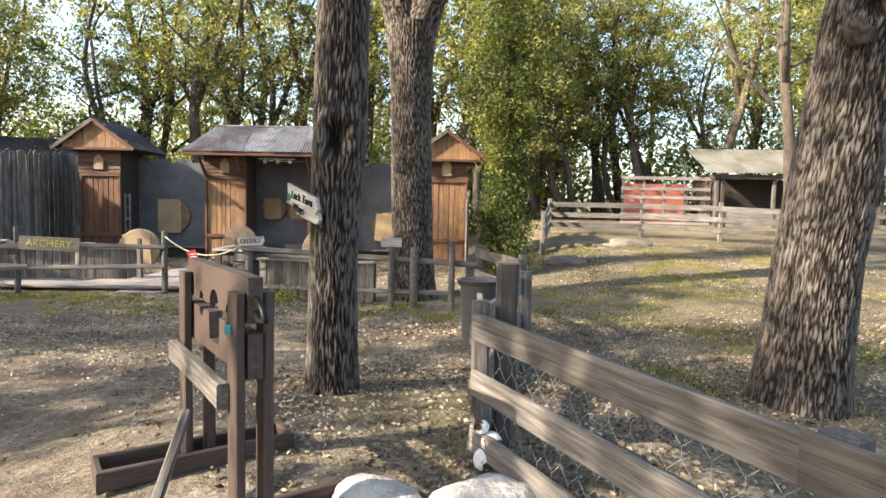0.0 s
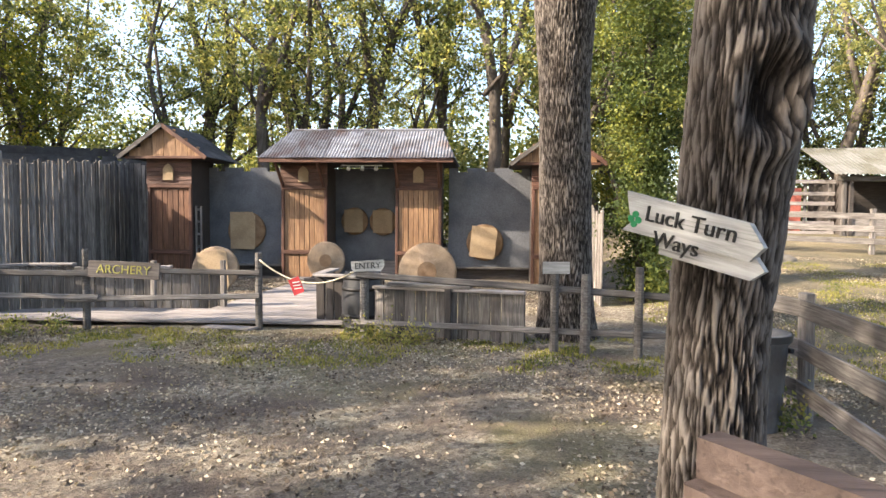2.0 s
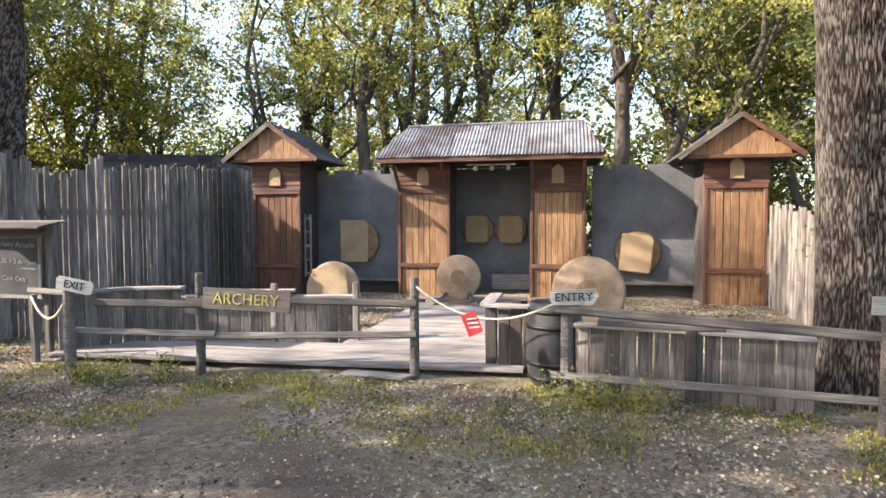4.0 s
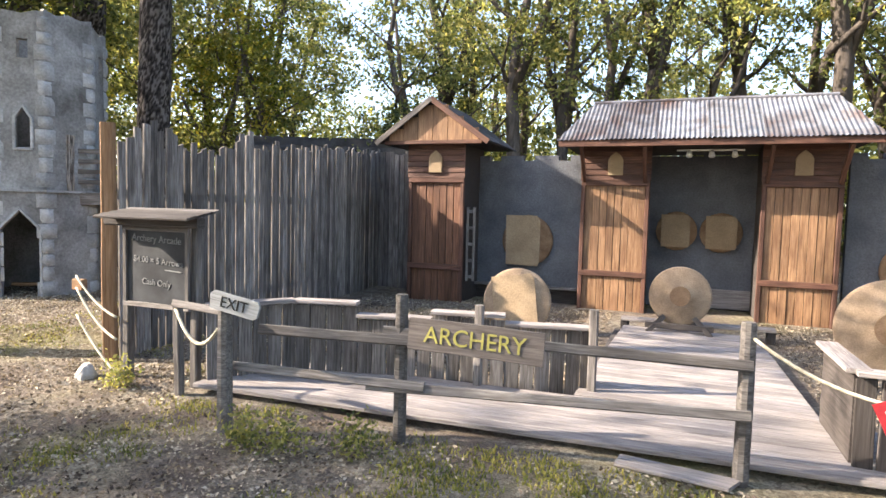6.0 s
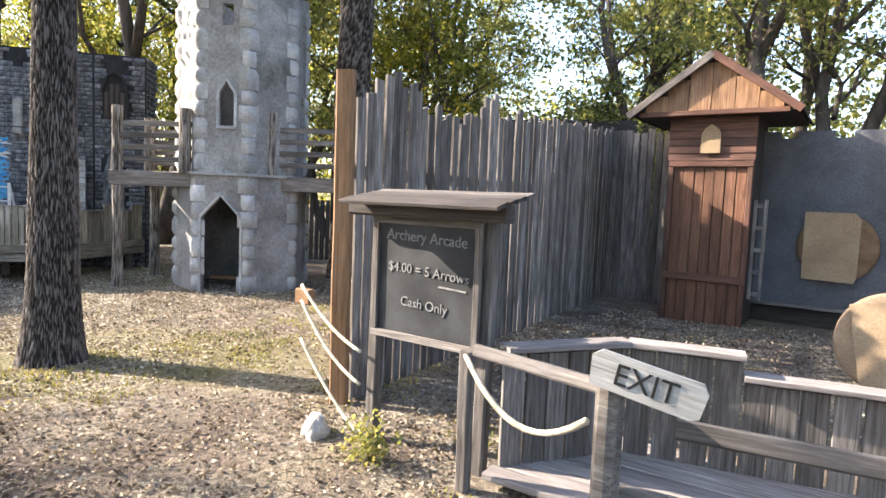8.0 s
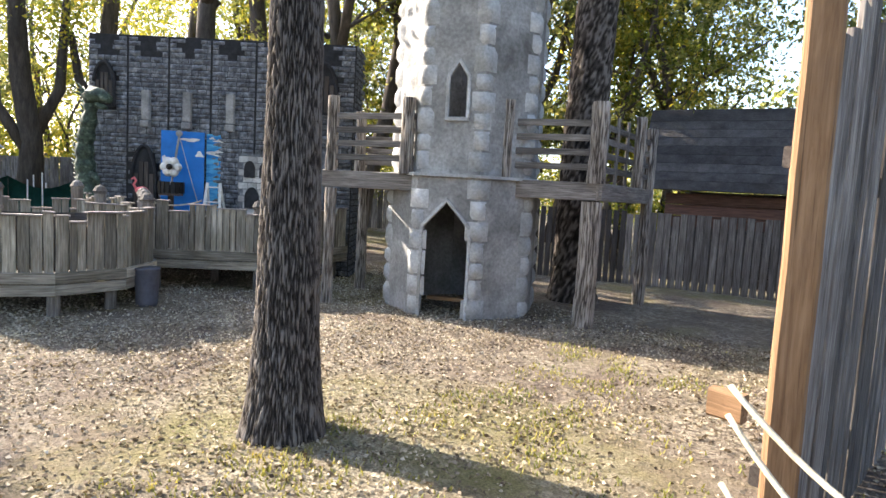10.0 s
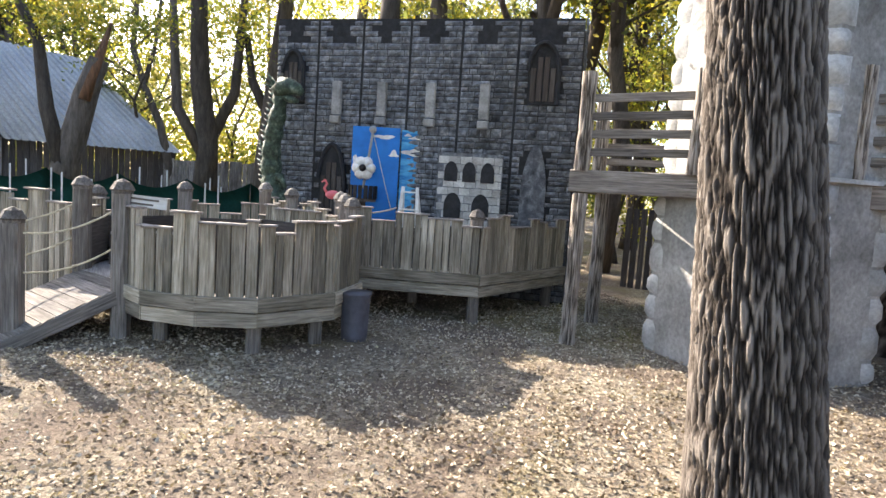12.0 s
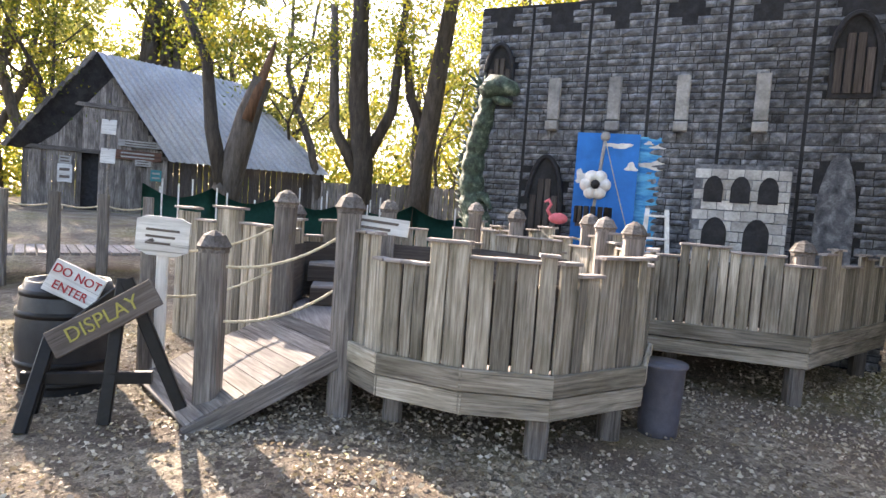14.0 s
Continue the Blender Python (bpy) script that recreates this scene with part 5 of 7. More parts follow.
SHED_TIN = blotchy("mossy_old_steel", [(0.3, (0.085, 0.08, 0.055)), (0.6, (0.17, 0.168, 0.16))], 0.8, 14, 0.7, 0.0, 0.2, 0.004)
shed = thing("livestock_shed", (10, 25, 0.9), "open-fronted timber shed with a pale metal roof", "shed")
SZ = 1.0
bm = bmesh.new()
box(bm, (13.9, 26.2, SZ + 1.05), (6.6, 0.12, 2.1))
part("back_wall", bm, DARK_WOOD, shed)
for x in (10.8, 17.1):
    bm = bmesh.new()
    box(bm, (x, 25.0, SZ + 1.05), (0.12, 2.4, 2.1))
    part("side_wall", bm, DARK_WOOD, shed)
for i in range(4):
    x = 10.6 + i * 2.15
    board("post", (x, 23.9 - 0.2 * i, SZ - 0.1), (x, 23.9 - 0.2 * i, SZ + 2.1), 0.14, 0.12, GREY_WOOD, shed, (0, -1, 0))
board("beam", (10.3, 23.85, SZ + 2.05), (17.3, 23.2, SZ + 2.05), 0.18, 0.1, GREY_WOOD, shed, (0, -1, 0))
board("low_panel", (10.7, 23.9, SZ + 0.4), (14.7, 23.5, SZ + 0.4), 0.7, 0.04, GREY_WOOD, shed, (0, -1, 0))
for k in range(5):
    x0, x1 = 10.1 + k * 1.5, 10.1 + (k + 1) * 1.5 + 0.05
    bm = bmesh.new()
    m = along((x0, 23.5 - 0.1 * k, SZ + 2.18), (x1, 23.4 - 0.1 * k, SZ + 2.18), (0, -0.42, 1))
    corrugated(bm, m @ Matrix.Translation((0, 0, 0)), 1.55, 3.1, 0.15, 0.015)
    part("roof_sheet", bm, SHED_TIN, shed)
coop = thing("wire_pen", (7.2, 25.2, 0.9), "pale slatted pen with wire panels beside the shed", "pen")
for i in range(5):
    x = 7.1 + i * 0.85
    board("post", (x, 24.6, SZ - 0.1), (x, 24.6, SZ + 2.05), 0.1, 0.08, GREY_WOOD, coop, (0, -1, 0))
for z in (0.15, 0.5, 0.85, 1.2, 1.55, 1.98):
    board("slat", (7.0, 24.55, SZ + z), (10.6, 24.45, SZ + z), 0.13, 0.03, DECK_WOOD, coop, (0, -1, 0))
bm = bmesh.new()
box(bm, (8.7, 25.6, SZ + 0.9), (2.6, 0.1, 1.8))
part("red_back_panel", bm, plain("faded_red_boarding", (0.42, 0.13, 0.10), 0.8), coop)

# ivy over the end of the booth fence
rng = np.random.default_rng(77)
ivy = thing("ivy_tree", (1.2, 13.6, 0), "ivy-covered slender tree at the end of the booth fence", "tree")
bm = bmesh.new()
tube(bm, [(1.2, 13.6, -0.05), (1.15, 13.6, 2.0), (1.3, 13.7, 4.5), (1.55, 13.8, 9)], [0.13, 0.11, 0.10, 0.06], 9, True, 0.05, 3)
part("trunk", bm, FAR_BARK, ivy, smooth=True)
pts = []
for k in range(230):
    z = rng.uniform(0.3, 7.5)
    w = 0.24 + 0.07 * math.sin(z * 1.7) + 0.10 * max(0.0, z - 1.8)
    c = np.array([1.25 + rng.normal() * w * 0.8, 13.6 + rng.normal() * w * 0.6, z])
    pts.append(c + rng.normal(size=(150, 3)) * 0.17)
pts = np.concatenate(pts)
pts = pts[pts[:, 2] > 0.1]
put("ivy_leaves", quads("ivy", pts, rng.uniform(0.045, 0.10, len(pts)), None, 6), IVY_LEAF, ivy)
paleboards = thing("plank_screen", (0.75, 12, 0), "pale weathered upright plank screen beside the hut", "fence")
plank_run(paleboards, (0.52, 16.4), (0.36, 13.0), lambda k: 0, lambda k: 1.95 - 0.3 * k, 0.14, 0.03, FENCE_WOOD, ragged=0.08, seed=9, lean=0.06)

# ---- stone tower ----
TC, TPHI = Vector((-16.765, 13.895, 0)), math.atan2(-0.825, 0.565)
tower = thing("stone_tower", TC, "octagonal grey cement tower with raised corner stones", "tower")
AP0, AP1, ZB, ZT = 1.03, 0.99, 1.9, 5.05


def facet(i, ap):
    phi = TPHI + i * math.pi / 4
    return Matrix.Translation(TC + Vector((math.cos(phi), math.sin(phi), 0)) * ap) @ pose(0, 0, 0, 0, 0, math.degrees(phi) - 90)


def pointed(w, z0, zs, zt):
    return [(-w / 2, z0), (-w / 2, zs), (0, zt), (w / 2, zs), (w / 2, z0)]


for i in range(8):
    s0, s1 = AP0 * 2 * math.tan(math.pi / 8) + 0.002, AP1 * 2 * math.tan(math.pi / 8) + 0.002
    bm = bmesh.new()
    m = facet(i, AP0)
    if i in (0, 3):
        d = pointed(0.66, -0.05, 1.22, 1.58)
        prism(bm, [(-s0 / 2, -0.05)] + d + [(s0 / 2, -0.05), (s0 / 2, ZB), (-s0 / 2, ZB)], -0.14, 0, m)
    else:
        prism(bm, [(-s0 / 2, -0.05), (s0 / 2, -0.05), (s0 / 2, ZB), (-s0 / 2, ZB)], -0.14, 0, m)
    part("lower_wall", bm, TOWER_STUCCO, tower)
    m = facet(i, AP1)
    bm = bmesh.new()
    top = ZT + 0.05 * math.sin(i * 2.1)
    if i in (0, 2):
        wx = -0.06
        L = [(-s1 / 2, ZB), (wx, ZB), (wx, 2.66), (wx - 0.14, 2.66), (wx - 0.14, 3.18), (wx, 3.40), (wx, 4.22), (wx - 0.09, 4.22), (wx - 0.09, 4.55), (wx, 4.55), (wx, top - 0.06), (wx - 0.2, top), (-s1 / 2, top)]
        R = [(s1 / 2, ZB), (wx, ZB), (wx, 2.66), (wx + 0.14, 2.66), (wx + 0.14, 3.18), (wx, 3.40), (wx, 4.22), (wx + 0.09, 4.22), (wx + 0.09, 4.55), (wx, 4.55), (wx, top - 0.06), (s1 / 2, top)]
        prism(bm, L, -0.12, 0, m)
        prism(bm, R, -0.12, 0, m)
    else:
        prism(bm, [(-s1 / 2, ZB), (s1 / 2, ZB), (s1 / 2, top), (s1 / 4, top - 0.07), (0, top), (-s1 / 4, top - 0.05), (-s1 / 2, top)], -0.12, 0, m)
    part("upper_wall", bm, TOWER_STUCCO, tower)
    bm = bmesh.new()
    prism(bm, [(-s0 / 2 - 0.03, ZB - 0.015), (s0 / 2 + 0.03, ZB - 0.015), (s0 / 2 + 0.03, ZB + 0.025), (-s0 / 2 - 0.03, ZB + 0.025)], -0.2, 0.06, m @ Matrix.Translation((0, AP0 - AP1, 0)))
    part("ledge", bm, TOWER_STONE, tower)
# door and window trims
for outl, y in ((pointed(0.66, -0.05, 1.22, 1.58), AP0), (pointed(0.28, 2.66, 3.18, 3.40), AP1)):
    m = facet(0, y)
    off = 0.0 if y == AP0 else -0.06
    for a, b in zip(outl, outl[1:]):
        board("trim", m @ Vector((a[0] + off, 0.01, a[1])), m @ Vector((b[0] + off, 0.01, b[1])), 0.045, 0.05, TOWER_STONE, tower, m.to_3x3() @ Vector((0, 1, 0)))
board("window_sill", facet(0, AP1) @ Vector((-0.22, 0.01, 2.64)), facet(0, AP1) @ Vector((0.10, 0.01, 2.64)), 0.05, 0.05, TOWER_STONE, tower, facet(0, AP1).to_3x3() @ Vector((0, 1, 0)))
bm = bmesh.new()
tube(bm, [TC + Vector((0, 0, ZB + 0.06)), TC + Vector((0, 0, ZB + 0.12))], 0.86, 8)
part("inner_floor", bm, DARK_WOOD, tower)
board("threshold", facet(0, AP0) @ Vector((-0.34, -0.5, 0.18)), facet(0, AP0) @ Vector((0.34, -0.5, 0.18)), 0.10, 0.05, FRESH_WOOD, tower)


def quoin_mesh(w, h, seed):
    """A pillowed stone wrapped over an octagon's corner: x along, y out."""
    bm = bmesh.new()
    nx, nz = 6, 4
    rr = random.Random(seed)
    g = []
    for j in range(nz + 1):
        row = []
        for i in range(nx + 1):
            x, z = (i / nx - 0.5) * w, (j / nz - 0.5) * h
            ex, ez = min(i, nx - i) / nx * 2, min(j, nz - j) / nz * 2
            y = 0.036 * (1 - (1 - min(1, ex * 2.6)) ** 3) * (1 - (1 - min(1, ez * 2.2)) ** 3) - 0.008 + rr.uniform(-0.003, 0.003)
            row.append(bm.verts.new((x, y - abs(x) * math.tan(math.pi / 8), z)))
        g.append(row)
    for a, b in zip(g, g[1:]):
        for i in range(nx):
            bm.faces.new((a[i], b[i], b[i + 1], a[i + 1]))
    return finish(bm, "stone", True)


QM = [quoin_mesh(w, h, k) for k, (w, h) in enumerate(((0.31, 0.25), (0.23, 0.20), (0.30, 0.32), (0.21, 0.24)))]
qh = (0.25, 0.20, 0.32, 0.24)
rnd = random.Random(12)
for i in range(8):
    phi = TPHI + (i + 0.5) * math.pi / 4
    for lo, hi, ap in ((0.0, ZB - 0.05, AP0), (ZB + 0.05, ZT - 0.1, AP1)):
        z, k = lo + 0.02, i
        R = ap / math.cos(math.pi / 8)
        while z + qh[k % 4] < hi + 0.05:
            h = qh[k % 4]
            m = Matrix.Translation(TC + Vector((math.cos(phi), math.sin(phi), 0)) * (R + 0.008) + Vector((0, 0, z + h / 2))) @ pose(0, 0, 0, 0, 0, math.degrees(phi) - 90)
            put("stone", QM[k % 4], TOWER_STONE, tower, m)
            z += h + 0.028
            k += rnd.choice((1, 1, 2, 3))

# ---- raised deck round the tower ----
dk = thing("tower_deck", (-17, 13.5, 1.7), "raised weathered timber deck with slatted railings round the tower", "deck")


def rough_post(parent, x, y, z0, z1, r, seed, mat=GREY_WOOD, name="post"):
    me = bark_trunk(name, [(x, y, z0), (x + 0.01, y, (z0 + z1) / 2), (x, y + 0.01, z1)], [r * 1.05, r * 0.95, r], 64, 0.035, 0.022, seed, flare=0.0, freq=20, along=2.2)
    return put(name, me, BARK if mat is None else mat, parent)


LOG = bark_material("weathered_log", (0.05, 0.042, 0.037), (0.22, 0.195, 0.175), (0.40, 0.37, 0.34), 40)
PL1, PL2, PR1, PR2 = (-17.80, 12.22), (-16.72, 12.86), (-15.86, 13.80), (-14.92, 14.45)
for k, (x, y, z0, z1, r) in enumerate(((*PL1, -0.05, 1.66, 0.075), (*PL1, 1.9, 2.95, 0.075), (-16.78, 12.78, 1.9, 2.92, 0.085), (-15.84, 13.72, 1.9, 2.95, 0.085), (*PR2, -0.05, 1.66, 0.13), (-14.90, 14.47, 1.9, 2.95, 0.11),
                                       (-15.0, 15.6, 1.9, 2.9, 0.07), (-15.6, 16.9, -0.05, 2.9, 0.09), (-18.6, 13.2, 1.9, 2.9, 0.08), (-18.6, 13.3, -0.05, 1.7, 0.08))):
    rough_post(dk, x, y, z0, z1, r, 30 + k, LOG)
for a, b in ((PL1, PL2), (PR1, PR2)):
    d = (Vector(b) - Vector(a)).normalized()
    out = (d.y, -d.x, 0)
    board("rim_beam", (a[0] - d.x * 0.12, a[1] - d.y * 0.12, 1.79), (b[0] + d.x * 0.12, b[1] + d.y * 0.12, 1.79), 0.24, 0.07, GREY_WOOD, dk, out)
    for i in range(4):
        z = 2.10 + i * 0.19
        board("railing_slat", (a[0], a[1], z), (b[0], b[1], z + 0.01), 0.085, 0.03, GREY_WOOD, dk, out)
    for j in range(7):
        o = 0.08 + j * 0.15
        board("deck_plank", (a[0] - out[0] * o, a[1] - out[1] * o, 1.89), (b[0] - out[0] * o, b[1] - out[1] * o, 1.89), 0.145, 0.035, GREY_WOOD, dk)
board("rim_beam", (-14.86, 14.45, 1.79), (-15.6, 17.0, 1.79), 0.24, 0.07, GREY_WOOD, dk, (1, 0.3, 0))
board("rim_beam", (-17.9, 12.2, 1.79), (-18.8, 13.4, 1.79), 0.24, 0.07, GREY_WOOD, dk, (-1, -0.4, 0))
for i in range(4):
    z = 2.10 + i * 0.19
    board("railing_slat", (-14.95, 14.6, z), (-15.6, 16.9, z), 0.085, 0.03, GREY_WOOD, dk, (1, 0.3, 0))
    board("railing_slat", (-18.62, 13.3, z), (-17.6, 14.2, z), 0.085, 0.03, GREY_WOOD, dk, (0.6, -1, 0))
for j in range(5):
    board("baluster", (-15.0 - 0.13 * j, 14.8 + 0.45 * j, 1.7), (-15.0 - 0.13 * j, 14.8 + 0.45 * j, 2.85), 0.09, 0.03, GREY_WOOD, dk, (1, 0.3, 0))

# dark dividing fence and an old shingled outbuilding behind the tower
bf = thing("back_fence", (-16, 19, 0), "tall dark plank fence behind the tower and the castle", "fence")
plank_run(bf, (-21.2, 16.4), (-17.2, 18.9), lambda k: -0.05, lambda k: 1.5, 0.14, 0.025, DARK_WOOD, gap=0.03, ragged=0.03, seed=21)
plank_run(bf, (-17.2, 18.9), (-12.6, 20.6), lambda k: -0.05, lambda k: 1.5, 0.15, 0.025, GREY_WOOD, gap=0.02, ragged=0.03, seed=22)
ob = thing("outbuilding", (-14, 21, 0), "old timber outbuilding with a dark shingled roof", "building")
for i in range(8):
    z = 0.15 + i * 0.24
    board("log_course", (-17.1, 20.2, z), (-12.4, 22.0, z), 0.23, 0.08, RED_WOOD if i > 4 else DARK_WOOD, ob, (0, -1, 0))
bm = bmesh.new()
box(bm, (-14.9, 22.2, 1.0), (4.6, 1.6, 2.0), Matrix.Translation((-14.9, 22.2, 0)) @ pose(0, 0, 0, 0, 0, 21) @ Matrix.Translation((14.9, -22.2, 0)))
part("wall_core", bm, DARK_WOOD, ob)
for i in range(9):
    k = i / 9
    p = Vector((-17.5 - 0.4 * k, 19.7 + 1.0 * k, 2.15 + 1.75 * k))
    board("shingle_course", p, p + Vector((5.2, 2.0, 0)), 0.34, 0.03, SHINGLE, ob, (0.3, -0.85, 0.6))

# ---- castle front ----
CU = Vector((0.67, 0.74, 0)).normalized()
CN = Vector((CU.y, -CU.x, 0))
C0 = Vector((-21.7, 11.47, 0))
castle = thing("castle_wall", C0, "mock castle front of dark moulded stone panels with battlements", "castle wall")
CM = Matrix((CU, -CN, Vector((0, 0, 1)))).transposed().to_4x4()
CM.translation = C0
S0, S1, CT = -1.88, 3.03, 4.22


def cpt(s, out, z):
    return C0 + CU * s + CN * out + Vector((0, 0, z))


bm = bmesh.new()
box(bm, ((S0 + S1) / 2, 0.45, CT / 2), (S1 - S0 - 0.04, 0.84, CT - 0.03), CM)
part("core", bm, CASTLE_DARK, castle)
SEAMS = [-1.88, -1.14, -0.38, 0.40, 1.22, 2.08, 3.03]
rnd = random.Random(5)


def stone_mesh(w, h, seed):
    bm = bmesh.new()
    rr = random.Random(seed)
    nx, nz = 4, 3
    g = []
    for j in range(nz + 1):
        row = []
        for i in range(nx + 1):
            edge = i in (0, nx) or j in (0, nz)
            x, z = (i / nx - 0.5) * w, (j / nz - 0.5) * h
            row.append(bm.verts.new((x + (0 if edge else rr.uniform(-0.012, 0.012)), (0.0 if edge else -rr.uniform(0.010, 0.030)), z + (0 if edge else rr.uniform(-0.008, 0.008)))))
        g.append(row)
    for a, b in zip(g, g[1:]):
        for i in range(nx):
            bm.faces.new((a[i], a[i + 1], b[i + 1], b[i]))
    return finish(bm, "stone")


SM = {}
stones = []
z = 0.03
while z < CT - 0.05:
    h = rnd.choice((0.07, 0.085, 0.10))
    if 2.40 < z < 2.47 or abs(z - 2.5) < 0.06:
        h = 0.145
    for a, b in zip(SEAMS, SEAMS[1:]):
        s = a + 0.015
        while s < b - 0.05:
            w = 0.17 if h > 0.14 else rnd.choice((0.12, 0.17, 0.22, 0.28))
            if s + w > b - 0.08:
                w = b - 0.015 - s
            w = round(w, 2)
            stones.append((s + w / 2, z + h / 2, w - 0.008, h - 0.010))
            s += w
    z += h
GAPS = [(s, 3.84) for s in (-1.54, -0.79, -0.02, 0.76, 1.60, 2.50)]
ARCHES = [(2.47, 2.95, 0.44, 0.88), (-1.55, 2.9, 0.36, 0.78), (-0.80, 1.0, 0.44, 1.2), (2.45, 0.9, 0.38, 1.45)]


def covered(s, z):
    return any(abs(s - g) < 0.19 and z > gz for g, gz in GAPS) or any(abs(s - a) < w / 2 and z0 < z < z0 + h - 0.08 for a, z0, w, h in ARCHES)


stones = [q for q in stones if not covered(q[0], q[1])]
near = sorted(stones, key=lambda q: -q[0] + 0.3 * abs(q[1] - 2.2))[:300]
rest = sorted(set(stones) - set(near))
for s, z, w, h in near:
    key = (round(w, 1), round(h, 2), rnd.randrange(4))
    if key not in SM:
        SM[key] = stone_mesh(key[0], h, len(SM))
    put("stone", SM[key], CASTLE_STONE, castle, CM @ Matrix.Translation((s, 0.028, z)) @ Matrix.Diagonal((w / key[0], 1, 1, 1)))
V, Fc = [], []
for s, z, w, h in rest:
    o = len(V)
    for j in range(4):
        for i in range(5):
            edge = i in (0, 4) or j in (0, 3)
            V.append(CM @ Vector((s + (i / 4 - 0.5) * w + (0 if edge else rnd.uniform(-0.012, 0.012)), 0.028 - (0 if edge else rnd.uniform(0.010, 0.030)), z + (j / 3 - 0.5) * h)))
    for j in range(3):
        for i in range(4):
            Fc.append((o + j * 5 + i, o + j * 5 + i + 1, o + (j + 1) * 5 + i + 1, o + (j + 1) * 5 + i))
me = bpy.data.meshes.new("stones")
me.from_pydata(V, [], Fc)
put("stones", me, CASTLE_STONE, castle, kind="stuff")
V, Fc = [], []
for k in range(38):
    z0, z1 = k * 0.111 + 0.01, (k + 1) * 0.111
    d = 0.03
    while d < 0.85:
        w = rnd.choice((0.16, 0.22, 0.28))
        o = len(V)
        for j, zz in enumerate((z0, z1)):
            V += [CM @ Vector((S1 + 0.0, d, zz)), CM @ Vector((S1 + rnd.uniform(0.02, 0.04), d + w / 2, (z0 + z1) / 2 + (zz - (z0 + z1) / 2) * 0.6)), CM @ Vector((S1, d + w - 0.01, zz))]
        Fc += [(o, o + 1, o + 4, o + 3), (o + 1, o + 2, o + 5, o + 4)]
        d += w
me = bpy.data.meshes.new("side_stones")
me.from_pydata(V, [], Fc)
put("side_stones", me, CASTLE_STONE, castle, kind="stuff")


def arch_outline(w, h, n=7):
    pts = [(-w / 2, 0), (w / 2, 0), (w / 2, h * 0.55)]
    for k in range(1, n):
        a = k / n
        pts.append((w / 2 * (1 - a ** 1.5), h * (0.55 + 0.45 * math.sin(a * math.pi / 2))))
    pts.append((0, h))
    for k in range(n - 1, 0, -1):
        a = k / n
        pts.append((-w / 2 * (1 - a ** 1.5), h * (0.55 + 0.45 * math.sin(a * math.pi / 2))))
    pts.append((-w / 2, h * 0.55))
    return pts


for s, z0, w, h in ARCHES:
    bm = bmesh.new()
    prism(bm, arch_outline(w, h), -0.012, 0.02, CM @ Matrix.Translation((s, 0, z0)))
    pan = part("arched_panel", bm, CASTLE_STONE if z0 < 0.95 else CASTLE_DARK, castle, "dark pointed-arch shutter")
    if z0 < 0.95:
        continue
    bm = bmesh.new()
    o = [CM @ Vector((s + x * 1.04, -0.03, z0 + zz * 1.02)) for x, zz in arch_outline(w, h)[1:]]
    tube(bm, o, 0.035, 6)
    part("arch_moulding", bm, CASTLE_DARK, castle)
    for k in range(4):
        x = (k - 1.5) * w / 4.6
        board("shutter_slat", CM @ Vector((s + x, -0.025, z0 + 0.05)), CM @ Vector((s + x, -0.025, z0 + h * (0.78 if k in (1, 2) else 0.6))), w / 6, 0.02, DARK_WOOD, pan, CN)
for s in (-0.76, 0.0, 0.79, 1.63):
    board("pilaster", CM @ Vector((s, -0.04, 2.70)), CM @ Vector((s, -0.04, 3.22)), 0.15, 0.09, PALE_STONE, castle, CN, "pale worn stone slit frame")
    board("pilaster_foot", CM @ Vector((s - 0.08, -0.06, 2.62)), CM @ Vector((s + 0.08, -0.06, 2.62)), 0.12, 0.10, PALE_STONE, castle, CN)

# ---- painted props on the castle stage ----
pn1 = thing("sky_panel", cpt(0, 0.45, 1), "blue painted panel with white clouds leaning on the castle", "painted panel", "painted panels")
B0, B1 = Vector((-21.76, 11.03, 0)), Vector((-21.14, 12.02, 0))
bu = (B1 - B0).normalized()
bn = Vector((bu.y, -bu.x, 0))
BMx = Matrix((bu, -bn, Vector((0, 0, 1)))).transposed().to_4x4()
BMx.translation = B0
bm = bmesh.new()
box(bm, (0.37, 0, 1.80), (0.74, 0.03, 1.42), BMx)
part("panel", bm, BLUE_PAINT, pn1)
pn2 = thing("sea_panel", B1 + CN * 0.1, "blue painted panel of sea and clouds", "painted panel", "painted panels")
bm = bmesh.new()
box(bm, (0.94, 0.12, 1.80), (0.38, 0.03, 1.40), BMx)
part("panel", bm, SEA_PAINT, pn2)


def cloud(parent, x, y, z, w, h, seed):
    rr = random.Random(seed)
    bm = bmesh.new()
    pts = []
    for k in range(22):
        a = 2 * math.pi * k / 22
        j = 1 + 0.28 * math.sin(3 * a + seed) + rr.uniform(-0.1, 0.1)
        pts.append((x + math.cos(a) * w / 2 * j, z + math.sin(a) * h / 2 * j * (0.6 if math.sin(a) < 0 else 1)))
    prism(bm, pts, y - 0.004, y, BMx)
    part("painted_cloud", bm, WHITE_PAINT, parent)


